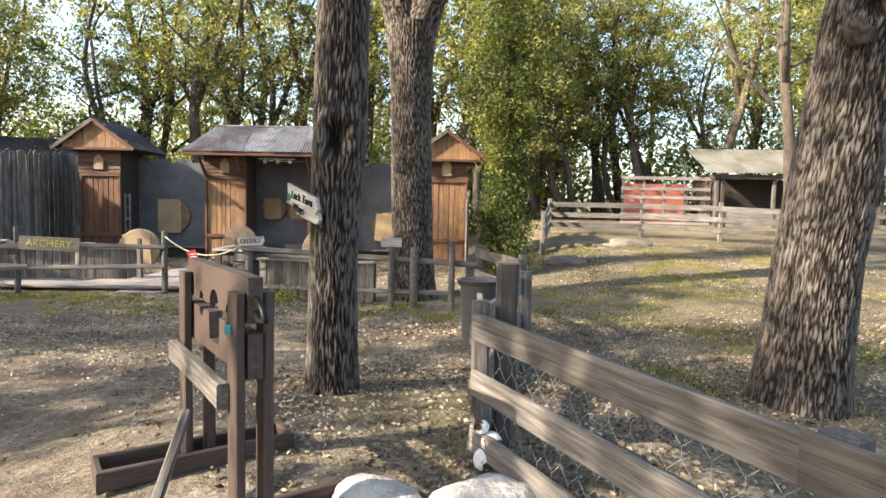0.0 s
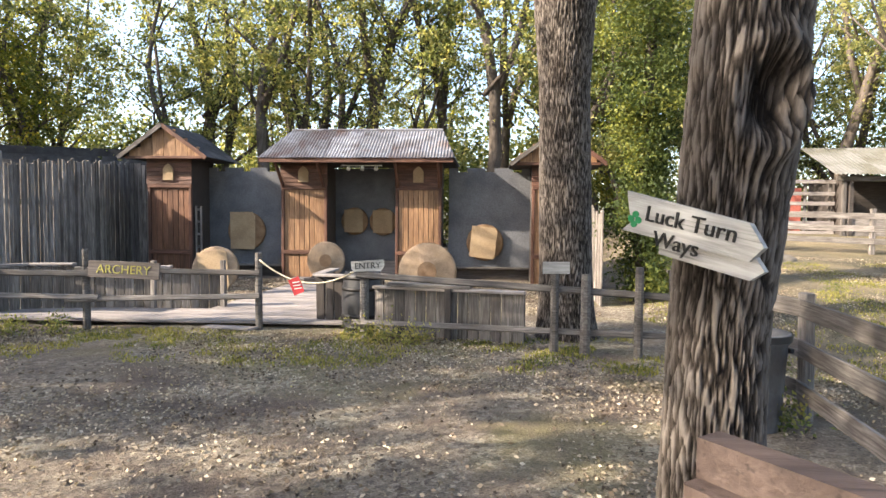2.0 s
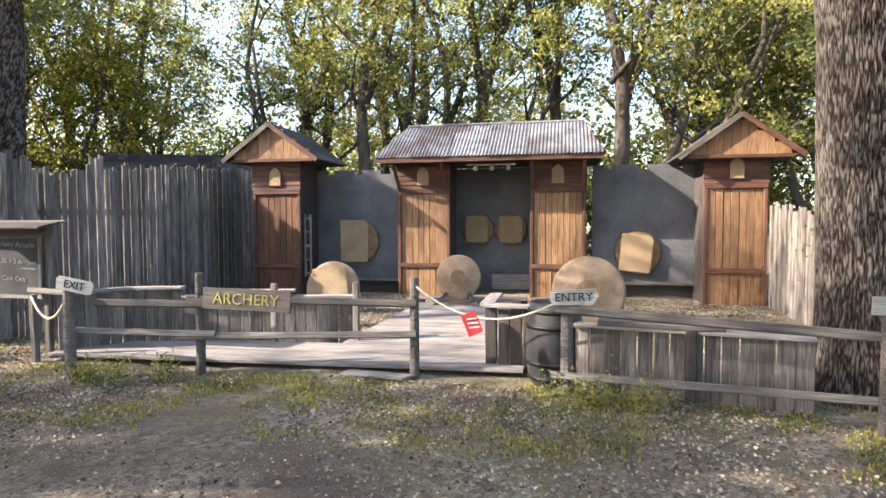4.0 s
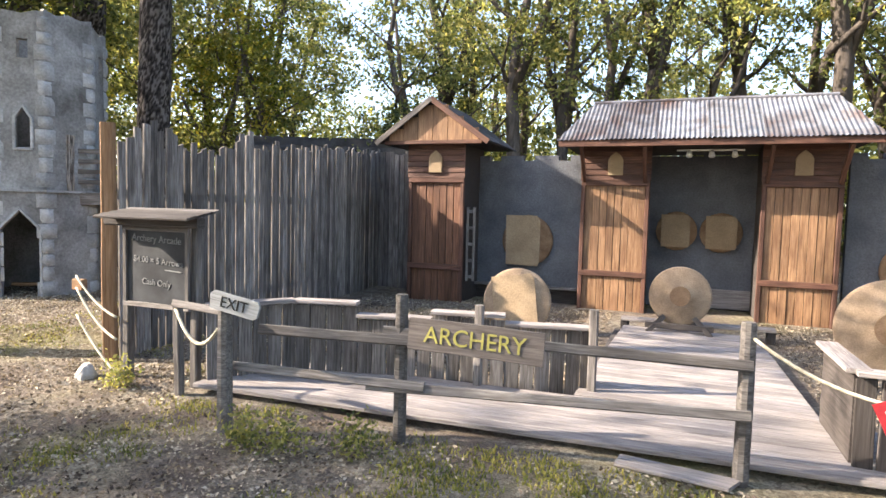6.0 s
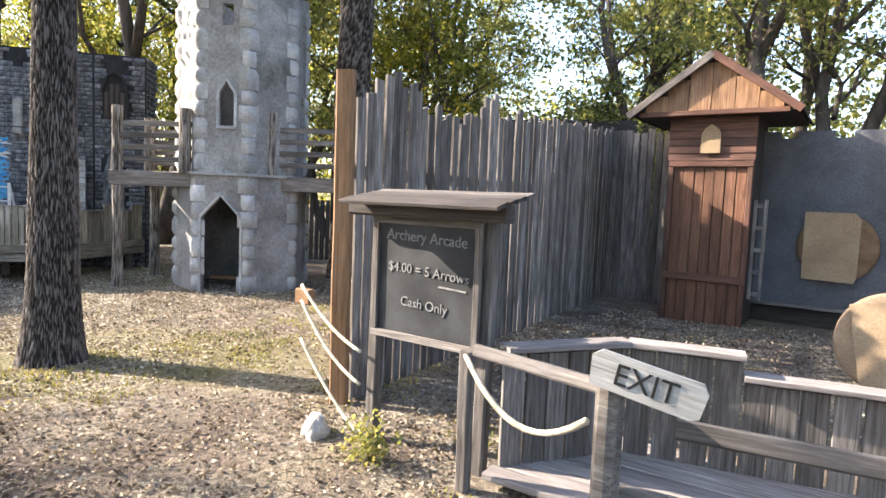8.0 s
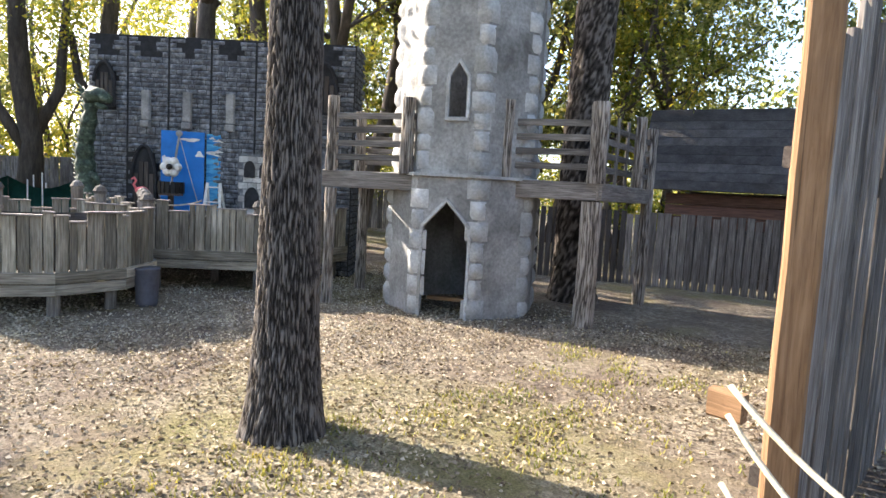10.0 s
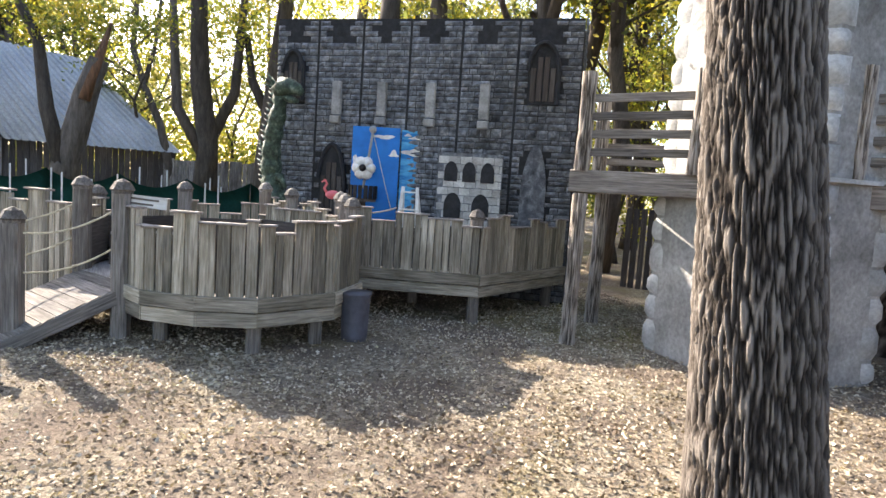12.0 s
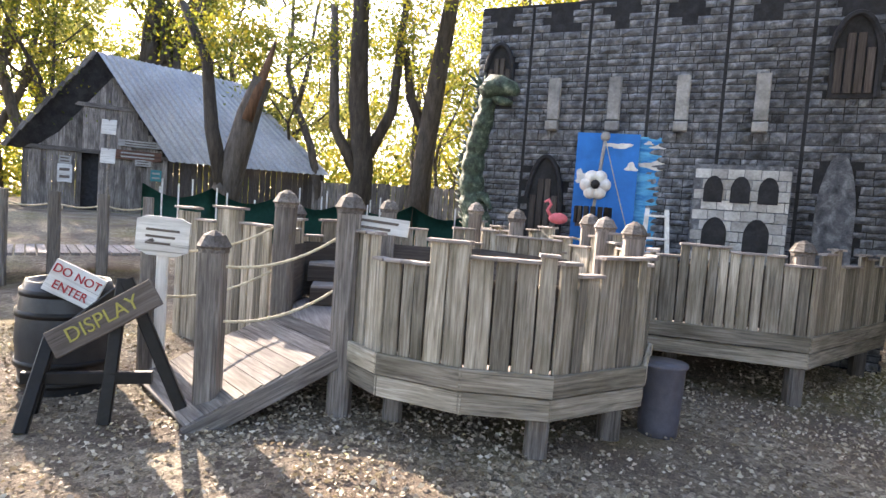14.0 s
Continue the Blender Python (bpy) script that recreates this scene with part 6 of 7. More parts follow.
for x, z, w, h in ((0.50, 2.36, 0.30, 0.08), (0.08, 1.95, 0.14, 0.20), (0.66, 2.10, 0.14, 0.12)):
    cloud(pn1, x, -0.018, z, w, h, int(x * 100))
for x, z, w, h in ((0.93, 2.15, 0.30, 0.14), (0.98, 2.38, 0.2, 0.07), (0.85, 2.42, 0.1, 0.05)):
    cloud(pn2, x, 0.102, z, w, h, int(x * 100))
nest = thing("crows_nest", BMx @ Vector((0.26, -0.35, 0.6)), "black slatted crow's-nest basket on a mast with a pale flower ornament", "ornament")
bm = bmesh.new()
tube(bm, [BMx @ Vector((0.26, -0.3, 0.55)), BMx @ Vector((0.26, -0.3, 1.4))], [0.04, 0.05], 10)
part("mast", bm, DARK_WOOD, nest)
bm = bmesh.new()
tube(bm, [BMx @ Vector((0.26, -0.3, 1.36)), BMx @ Vector((0.26, -0.3, 1.40))], [0.2, 0.2], 20)
part("floor", bm, DARK_WOOD, nest)
for k in range(16):
    a = 2 * math.pi * k / 16
    c = BMx @ Vector((0.26 + 0.21 * math.cos(a), -0.3 + 0.21 * math.sin(a), 1.40))
    board("slat", c, c + Vector((0, 0, 0.20)), 0.06, 0.015, IRON, nest, c - (BMx @ Vector((0.26, -0.3, 1.40))))
bm = bmesh.new()
for k in range(6):
    a = 2 * math.pi * k / 6
    bmesh.ops.create_icosphere(bm, subdivisions=2, radius=0.085, matrix=BMx @ pose(0.26 + 0.10 * math.cos(a), -0.32, 1.86 + 0.10 * math.sin(a)))
part("flower", bm, WHITE_PAINT, nest, "white blossom-like ornament", smooth=True)
bm = bmesh.new()
bmesh.ops.create_icosphere(bm, subdivisions=2, radius=0.055, matrix=BMx @ pose(0.26, -0.42, 1.86))
part("flower_centre", bm, IRON, nest)
bm = bmesh.new()
bmesh.ops.create_icosphere(bm, subdivisions=2, radius=0.06, matrix=BMx @ pose(0.33, -0.1, 2.46))
tube(bm, [BMx @ Vector((0.26, -0.3, 1.55)), BMx @ Vector((0.33, -0.1, 2.42))], 0.02, 6)
part("mast_top", bm, PALE_STONE, nest)
rope("rope", BMx @ Vector((0.34, -0.1, 2.40)), BMx @ Vector((0.70, -0.25, 1.25)), 0.02, None, 0.006, label="thin stay line of the mast", category="rope")
rope("rope", BMx @ Vector((0.05, -0.45, 1.22)), BMx @ Vector((0.80, -0.35, 1.30)), 0.06, None, 0.014, label="slack rope before the blue panel", category="rope")
fm = thing("flamingo", BMx @ Vector((-0.15, -0.6, 1.2)), "plastic pink flamingo on the stage wall", "ornament")
bm = bmesh.new()
f0 = BMx @ Vector((-0.12, -0.62, 1.30))
bmesh.ops.create_icosphere(bm, subdivisions=3, radius=1.0, matrix=Matrix.Translation(f0 + Vector((0, 0, 0.13))) @ Matrix.Rotation(math.atan2(bu.y, bu.x), 4, "Z") @ Matrix.Diagonal((0.11, 0.05, 0.065, 1)))
part("body", bm, PINK, fm, smooth=True)
bm = bmesh.new()
tube(bm, [f0 + bu * -0.08 + Vector((0, 0, 0.15)), f0 + bu * -0.13 + Vector((0, 0, 0.22)), f0 + bu * -0.09 + Vector((0, 0, 0.29)), f0 + bu * -0.12 + Vector((0, 0, 0.34)), f0 + bu * -0.17 + Vector((0, 0, 0.31))], [0.025, 0.02, 0.018, 0.022, 0.012], 8)
part("neck", bm, PINK, fm, smooth=True)
bm = bmesh.new()
tube(bm, [f0 + Vector((0, 0, -0.15)), f0 + Vector((0, 0, 0.1))], 0.007, 6)
part("leg", bm, IRON, fm)
ld = thing("step_ladder", BMx @ Vector((1.0, -0.4, 0.6)), "white folding step ladder against the castle wall", "ladder")
for s in (-0.17, 0.17):
    board("stile", BMx @ Vector((0.98 + s, -0.55, 0.58)), BMx @ Vector((0.98 + s * 0.62, -0.3, 1.62)), 0.05, 0.03, WHITE_PAINT, ld, bn)
    board("rear_stile", BMx @ Vector((1.05 + s, -0.05, 0.58)), BMx @ Vector((0.98 + s * 0.62, -0.3, 1.62)), 0.04, 0.025, WHITE_PAINT, ld, bn)
for k in range(4):
    f = (k + 0.7) / 4
    board("tread", BMx @ Vector((0.98 - 0.17 * (1 - 0.38 * f), -0.55 + 0.25 * f, 0.58 + 1.04 * f)), BMx @ Vector((0.98 + 0.17 * (1 - 0.38 * f), -0.55 + 0.25 * f, 0.58 + 1.04 * f)), 0.08, 0.025, WHITE_PAINT, ld)
PALE_BLOCK = blotchy("pale_grey_block", [(0.3, (0.28, 0.28, 0.27)), (0.7, (0.52, 0.52, 0.51))], 5, 40, 0.85, vary=0.3)
wh = thing("block_facade_board", cpt(1.5, 0.2, 1.0), "flat pale board of grey blocks with five arched openings", "painted panel")
bm = bmesh.new()
box(bm, (1.50, -0.16, 1.62), (1.0, 0.03, 1.12), CM)
part("panel", bm, CASTLE_STONE, wh)
for j in range(9):
    for i in range(6):
        x = 1.02 + (i + 0.5 * (j % 2)) * 0.17
        if x > 1.97:
            continue
        w = min(0.162, 1.99 - x)
        board("block", CM @ Vector((x, -0.178, 1.13 + j * 0.118)), CM @ Vector((x + w, -0.178, 1.13 + j * 0.118)), 0.106, 0.014, PALE_BLOCK, wh, CN)
for s, z0 in ((1.22, 1.75), (1.50, 1.75), (1.78, 1.75), (1.27, 1.2), (1.70, 1.2)):
    bm = bmesh.new()
    prism(bm, arch_outline(0.2 if z0 > 1.5 else 0.26, 0.30 if z0 > 1.5 else 0.38), -0.20, -0.17, CM @ Matrix.Translation((s, 0, z0)))
    part("arched_opening", bm, CASTLE_DARK, wh)
bm = bmesh.new()
pts, rad = [], []
for k in range(70):
    f = k / 69
    pts.append(cpt(-1.58 + 0.15 * math.sin(f * 7.5) * (1 - f * 0.3), 0.42 + 0.10 * math.cos(f * 6), 0.1 + 2.85 * f))
    rad.append(0.22 * (1 - 0.62 * f) + 0.03 * abs(math.sin(f * 34)) + 0.05 * math.exp(-((f - 0.12) / 0.1) ** 2))
tube(bm, pts, rad, 26, True, 0.05, 4)
h = pts[-1]
tube(bm, [h - CU * 0.05, h + CU * 0.08 + CN * 0.05 + Vector((0, 0, 0.08)), h + CU * 0.20 + CN * 0.08 + Vector((0, 0, 0.07)), h + CU * 0.34 + CN * 0.1 + Vector((0, 0, 0.02)), h + CU * 0.42 + CN * 0.1 + Vector((0, 0, -0.03))], [0.12, 0.15, 0.12, 0.09, 0.04], 16, True, 0.1, 2)
tube(bm, [h + CU * 0.08 + Vector((0, 0, -0.04)), h + CU * 0.22 + CN * 0.1 + Vector((0, 0, -0.12)), h + CU * 0.34 + CN * 0.1 + Vector((0, 0, -0.15))], [0.08, 0.06, 0.03], 12)
for k in range(30):
    f = 0.2 + 0.8 * k / 29
    q = int(f * 69)
    tube(bm, [pts[q] - CU * rad[q] * 0.7, pts[q] - CU * (rad[q] + 0.09) + Vector((0, 0, 0.09))], [0.045, 0.006], 6)
for k in range(9):
    a = -0.9 + k * 0.28
    tube(bm, [h + Vector((0, 0, 0.02)) - CU * 0.03, h - CU * (0.10 + 0.16 * math.cos(a)) + CN * 0.16 * math.sin(k * 2.1) + Vector((0, 0, 0.10 + 0.17 * math.sin(a + 0.6)))], [0.04, 0.006], 6)
for s_, f in ((1, 0.55), (1, 0.30)):
    p = pts[int(f * 69)]
    tube(bm, [p, p + CU * 0.22 + CN * 0.12 + Vector((0, 0, 0.02)), p + CU * 0.34 + CN * 0.2 + Vector((0, 0, -0.14))], [0.09, 0.06, 0.03], 10)
for v in bm.verts:
    n1 = noise.noise(v.co * 14) * 0.022 + noise.noise(v.co * 30) * 0.010
    v.co += (v.co - Vector((h.x, h.y, v.co.z))).normalized() * n1 if (v.co - Vector((h.x, h.y, v.co.z))).length > 1e-4 else Vector((0, 0, 0))
part("dragon_statue", bm, DRAGON, None, "green sculpted dragon rearing beside the castle wall", smooth=True, category="statue")

# ---- plank stages ----
def stage(pts, walls, zf, label, seed, legs, closed_floor=True, rims=(0.46, 0.30)):
    """A raised platform: joists, floor, rim boards, stepped plank walls along the named edges."""
    c = sum((Vector(p) for p in pts), Vector((0, 0))) / len(pts)
    t = thing("plank_stage", (c.x, c.y, 0), label, "stage", "plank stages")
    bm = bmesh.new()
    vs = [bm.verts.new((x, y, zf)) for x, y in pts]
    f = bm.faces.new(vs)
    g = bmesh.ops.extrude_face_region(bm, geom=[f])
    for e in g["geom"]:
        if isinstance(e, bmesh.types.BMVert):
            e.co.z -= 0.12
    part("floor", bm, DECK_WOOD, t)
    r = random.Random(seed)
    for i in walls:
        a, b = Vector((*pts[i], 0)), Vector((*pts[(i + 1) % len(pts)], 0))
        d = (b - a)
        u = d.normalized()
        out = Vector((u.y, -u.x, 0))
        if out.dot(Vector((a.x - c.x, a.y - c.y, 0))) < 0:
            out = -out
        pos, step = 0.0, r.choice((0, 1, 2))
        k = 0
        while pos < d.length - 0.03:
            w = r.choice((0.085, 0.105, 0.125, 0.145))
            if d.length - pos - w < 0.06:
                w = d.length - pos
            if k % 2:
                step += r.choice((0, 1, 1, 2))
            z1 = round(zf + (0.72, 0.64, 0.57, 0.68)[step % 4], 2)
            p = a + u * (pos + w / 2) + out * (0.01 + r.uniform(-0.005, 0.006))
            board("wall_plank", p + Vector((0, 0, zf - 0.09)), p + Vector((0, 0, z1)) + u * r.uniform(-0.006, 0.006), round(w - 0.012, 3), 0.025, STAGE_WOOD, t, out)
            board("plank_cap", p - u * (w / 2 + 0.005) + Vector((0, 0, z1 + 0.012)), p + u * (w / 2 + 0.005) + Vector((0, 0, z1 + 0.012)), 0.09, 0.02, DECK_WOOD, t)
            pos += w
            k += 1
        # added dark backing that blocks light, so the plank gaps look dark
        board("lining_board", a - out * 0.025 + Vector((0, 0, zf + 0.27)), b - out * 0.025 + Vector((0, 0, zf + 0.27)), 0.5, 0.02, DARK_WOOD, t, out)
        for z, o in ((zf - 0.06, 0.045), (zf - 0.20, 0.03)):
            board("rim_board", a + out * o + Vector((0, 0, z)) - u * 0.02, b + out * o + Vector((0, 0, z)) + u * 0.02, 0.13, 0.035, STAGE_WOOD, t, out)
    for x, y in legs:
        board("leg", (x, y, -0.05), (x, y, zf - 0.1), 0.13, 0.12, GREY_WOOD, t, (1, -0.3, 0))
    return t


ST1 = [(-19.08, 7.92), (-18.70, 8.05), (-18.34, 8.45), (-18.16, 8.92), (-18.36, 9.66), (-18.95, 10.15), (-20.1, 10.35), (-21.1, 9.6), (-21.3, 8.5), (-20.8, 7.7), (-20.05, 7.50)]
stage(ST1, (0, 1, 2, 3, 4, 5, 6, 7, 8, 9), 0.52, "many-sided weathered plank stage with a stepped parapet", 3, ((-18.26, 8.92), (-18.45, 9.55), (-18.95, 8.2), (-20.8, 9.4), (-20.0, 8.0)))
ST2 = [(-19.78, 10.30), (-18.86, 11.66), (-19.66, 13.62), (-21.3, 12.0), (-22.6, 10.6), (-21.9, 9.9)]
stage(ST2, (0, 1, 5), 0.60, "weathered plank stage with a stepped parapet before the castle", 8, ((-18.93, 11.66), (-19.74, 10.42), (-19.7, 13.4), (-20.3, 11.5)))


bwall = thing("plank_parapet", (-20.8, 7.0, 0), "weathered stepped plank parapet beside the ramp", "parapet")
for k, (p, q, z) in enumerate((((-20.18, 7.40), (-20.55, 7.18), 1.18), ((-20.55, 7.18), (-20.95, 6.94), 1.30), ((-20.95, 6.94), (-21.25, 6.76), 1.16), ((-21.25, 6.76), (-21.6, 6.55), 1.26))):
    plank_run(bwall, p, q, lambda u: -0.02, lambda u: z, 0.12, 0.028, STAGE_WOOD, "plank", 0.01, 0.008, 90 + k, 0.006)
    board("cap", (*p, z + 0.015), (*q, z + 0.015), 0.10, 0.022, DECK_WOOD, bwall)
steps = thing("stage_steps", (-20.75, 8.1, 0.52), "two grey plank steps on the stage", "steps")
for k in range(2):
    x = -20.5 - 0.3 * k
    board("tread", (x, 7.78, 0.68 + 0.17 * k), (x + 0.12, 8.5, 0.68 + 0.17 * k), 0.30, 0.035, DECK_WOOD, steps)
    board("riser", (x + 0.13, 7.75, 0.60 + 0.17 * k), (x + 0.25, 8.47, 0.60 + 0.17 * k), 0.15, 0.03, DARK_WOOD, steps, (1, 0, 0))


def pointed_post(x, y, z0, z1, w=0.15, label="square grey post with a pointed cap"):
    t = thing("capped_post", (x, y, z0), label, "post", "capped posts")
    board("shaft", (x, y, z0), (x, y, z1 - 0.14), w, w, GREY_WOOD, t, (1, -0.4, 0))
    bm = bmesh.new()
    tube(bm, [(x, y, z1 - 0.14), (x, y, z1 - 0.115), (x, y, z1 - 0.10), (x, y, z1 - 0.03), (x, y, z1)], [w * 0.62, w * 0.62, w * 0.72, w * 0.45, w * 0.08], 8)
    part("cap", bm, GREY_WOOD, t)
    return t


for x, y, z0, z1 in ((-19.10, 7.86, 0, 1.50), (-20.12, 7.50, 0, 1.50), (-19.12, 7.02, -0.03, 1.20), (-20.05, 6.55, 0, 1.15), (-19.2, 10.15, 0.4, 1.45), (-20.2, 10.35, 0.4, 1.5), (-18.99, 11.68, 0.5, 1.40), (-20.9, 9.9, 0.4, 1.5),
                     (-21.25, 8.6, 0.4, 1.5), (-19.82, 10.28, 0.5, 1.48), (-21.6, 9.7, 0.4, 1.55), (-20.8, 7.62, 0, 1.4)):
    pointed_post(x, y, z0, z1)
rp = thing("ramp", (-19.5, 7.2, 0), "short plank ramp up to the stage", "ramp")
RB, RT = (Vector((-18.86, 6.92, 0.03)), Vector((-19.92, 6.48, 0.03))), (Vector((-19.08, 7.92, 0.50)), Vector((-20.10, 7.50, 0.50)))
for k in range(9):
    f = (k + 0.5) / 9
    a, b = RB[0].lerp(RT[0], f), RB[1].lerp(RT[1], f)
    board("ramp_plank", a, b, 0.125, 0.035, GREY_WOOD, rp, (RB[1] - RB[0]).cross(RT[0] - RB[0]) * -1)
for j in (0, 1):
    board("stringer", RB[j] - Vector((0, 0, 0.06)), RT[j] - Vector((0, 0, 0.06)), 0.13, 0.05, GREY_WOOD, rp, (1, 0, 0))
for z0, z1, s in ((1.0, 1.25, 0.10), (0.65, 0.9, 0.10)):
    rope("rope", (-19.12, 7.02, z0 - 0.02), (-19.10, 7.86, z1), s, None, 0.010, label="slack grey rope handrail of the ramp", category="rope", group="ramp ropes")
    rope("rope", (-20.05, 6.55, z0 - 0.02), (-20.12, 7.5, z1), s, None, 0.010, label="slack grey rope handrail of the ramp", category="rope", group="ramp ropes")
sg = thing("stage_sign", (-19.45, 8.15, 1.3), "small white board with faded writing on the stage", "sign")
m = face_pose((-19.05, 8.02, 1.30), (0.85, -0.4, 0.05), roll=-4)
board("sign_board", m @ Vector((-0.23, 0, 0)), m @ Vector((0.23, 0, 0)), 0.11, 0.02, SIGN_WHITE, sg, m.to_3x3() @ Vector((0, 0, 1)))
for k in range(2):
    board("faded_writing", m @ Vector((-0.17, 0.02 - k * 0.045, 0.012)), m @ Vector((0.16 - 0.05 * k, 0.02 - k * 0.045, 0.012)), 0.018, 0.003, SIGN_BROWN, sg, m.to_3x3() @ Vector((0, 0, 1)))
tub = thing("wash_tub", (-18.55, 10.0, 0), "dark grey upright plastic tub behind the stage", "tub")
bm = bmesh.new()
tube(bm, [(-18.5, 9.98, 0), (-18.5, 9.98, 0.06), (-18.5, 9.98, 0.46), (-18.5, 9.98, 0.48), (-18.5, 9.98, 0.50)], [0.13, 0.135, 0.15, 0.165, 0.165], 22)
part("body", bm, plain("grey_tub", (0.10, 0.10, 0.125), 0.5), tub, smooth=True)
# A-frame sign and barrel by the ramp
ps = thing("white_notice", (-19.75, 6.75, 0.7), "white arched notice board on a post with faded writing", "sign")
m = face_pose((-19.95, 6.62, 1.08), (0.95, -0.2, 0), roll=-3)
bm = bmesh.new()
prism(bm, [(-0.19, -0.12), (-0.12, -0.15), (0.12, -0.15), (0.19, -0.12), (0.19, 0.10), (0.10, 0.14), (-0.10, 0.14), (-0.19, 0.10)], -0.012, 0.012)
part("notice_board", bm, SIGN_WHITE, ps, m=m @ pose(0, 0, 0, 90, 0, 0))
board("post", (-19.98, 6.62, 0), (-19.98, 6.62, 1.0), 0.08, 0.06, SIGN_WHITE, ps, (1, 0, 0))
for k in range(3):
    board("faded_writing", m @ Vector((-0.12, 0.05 - k * 0.05, 0.014)), m @ Vector((0.12 - 0.03 * k, 0.05 - k * 0.05, 0.014)), 0.018, 0.003, SIGN_BROWN, ps, m.to_3x3() @ Vector((0, 0, 1)))
barrel(-19.85, 6.05, 0.0, 0.31, 0.76, "black plastic barrel with raised hoops by the display sign")
dn = thing("do_not_enter_sign", (-19.75, 6.05, 0.9), "whitewashed board lettered DO NOT ENTER in red on the barrel", "sign")
m = face_pose((-19.52, 6.16, 0.77), (0.95, -0.2, 0.1), roll=-24)
board("sign_board", m @ Vector((-0.17, 0, 0)), m @ Vector((0.17, 0, 0)), 0.22, 0.02, SIGN_WHITE, dn, m.to_3x3() @ Vector((0, 0, 1)))
letters("lettering", "DO NOT", 0.08, m @ Matrix.Translation((0, 0.05, 0.014)), RED_PAINT, dn)
letters("lettering", "ENTER", 0.08, m @ Matrix.Translation((0, -0.05, 0.014)), RED_PAINT, dn)
dp = thing("display_sign", (-19.2, 6.3, 0), "dark trestle with a board lettered DISPLAY in yellow", "sign")
m = face_pose((-19.06, 6.43, 0.64), (0.95, -0.25, 0.1), roll=32)
board("sign_board", m @ Vector((-0.34, 0, 0)), m @ Vector((0.34, 0, 0)), 0.17, 0.03, SIGN_BROWN, dp, m.to_3x3() @ Vector((0, 0, 1)))
letters("lettering", "DISPLAY", 0.125, m @ Matrix.Translation((0, 0, 0.019)), YELLOW_INK, dp)
for p, q in (((-19.05, 6.45, 0.0), (-19.22, 6.50, 0.86)), ((-19.10, 6.90, 0.0), (-19.20, 6.52, 0.86)), ((-19.3, 6.0, 0.0), (-19.3, 6.1, 0.5)), ((-18.95, 6.05, 0.0), (-19.2, 6.12, 0.5)), ((-19.12, 6.0, 0.27), (-19.1, 6.7, 0.27)), ((-19.3, 6.1, 0.45), (-19.22, 6.5, 0.80))):
    board("trestle_bar", p, q, 0.075, 0.05, IRON, dp, (1, 0, 0))

# ---- boardwalk, netting and cabin beyond ----
bw = thing("boardwalk", (-25, 4.5, 0.3), "weathered boardwalk with posts leading to the cabin", "boardwalk")
for k in range(22):
    board("walk_plank", (-24.0 - 0.06 * k, 3.2 + 0.12 * k, 0.42), (-25.3 - 0.06 * k, 2.8 + 0.12 * k, 0.42), 0.11, 0.04, DECK_WOOD, bw)
for k in range(6):
    board("post", (-23.9 - 0.25 * k, 3.0 + 0.55 * k, 0), (-23.9 - 0.25 * k, 3.0 + 0.55 * k, 1.3), 0.14, 0.13, GREY_WOOD, bw, (1, 0, 0))
    if k:
        rope("rope", (-23.9 - 0.25 * (k - 1), 3.0 + 0.55 * (k - 1), 1.15), (-23.9 - 0.25 * k, 3.0 + 0.55 * k, 1.15), 0.06, bw, 0.012)
net = thing("netting_fence", (-24, 9, 0), "sagging green mesh cloth on white plastic stakes", "fence")
NP = [(-30.0, 4.9), (-29.6, 6.4), (-29.4, 7.9), (-29.2, 9.4), (-29.0, 10.9), (-28.6, 12.4), (-28.4, 14.0)]
for (x0, y0), (x1, y1) in zip(NP, NP[1:]):
    bm = bmesh.new()
    rows = []
    for i in range(9):
        f = i / 8
        top = 1.15 - 0.28 * math.sin(f * math.pi) + gh(x0, y0)
        rows.append([bm.verts.new((x0 + (x1 - x0) * f + 0.05 * math.sin(f * 9 + j), y0 + (y1 - y0) * f, gh(x0, y0) + (top - gh(x0, y0)) * j / 3)) for j in range(4)])
    for a, b in zip(rows, rows[1:]):
        for j in range(3):
            bm.faces.new((a[j], b[j], b[j + 1], a[j + 1]))
    bmesh.ops.solidify(bm, geom=list(bm.faces), thickness=0.006)
    part("mesh_cloth", bm, NET, net, smooth=True)
rnd = random.Random(3)
for k in range(26):
    i = k % 6
    f = rnd.random()
    x, y = NP[i][0] + (NP[i + 1][0] - NP[i][0]) * f + rnd.uniform(-0.9, 0.5), NP[i][1] + (NP[i + 1][1] - NP[i][1]) * f
    bm = bmesh.new()
    tube(bm, [(x, y, gh(x, y)), (x, y, gh(x, y) + rnd.uniform(0.95, 1.35))], 0.018, 8)
    part("stake", bm, WHITE_PAINT, net)
hf = thing("far_plank_fence", (-34, 14, 0.5), "distant grey plank fence below the trees", "fence")
plank_run(hf, (-40, 8.6), (-27, 20.5), lambda k: 0.3, lambda k: 2.2, 0.2, 0.03, FENCE_WOOD, ragged=0.05, seed=33)
cab = thing("plank_cabin", (-38, 3, 0.6), "weathered plank cabin with a steep pale metal roof", "building")
G0, G1 = Vector((-37.95, 0.1, 0)), Vector((-38.85, 4.3, 0))
gu = (G1 - G0).normalized()
GZ, EZ, AZ = 0.55, 2.55, 5.85
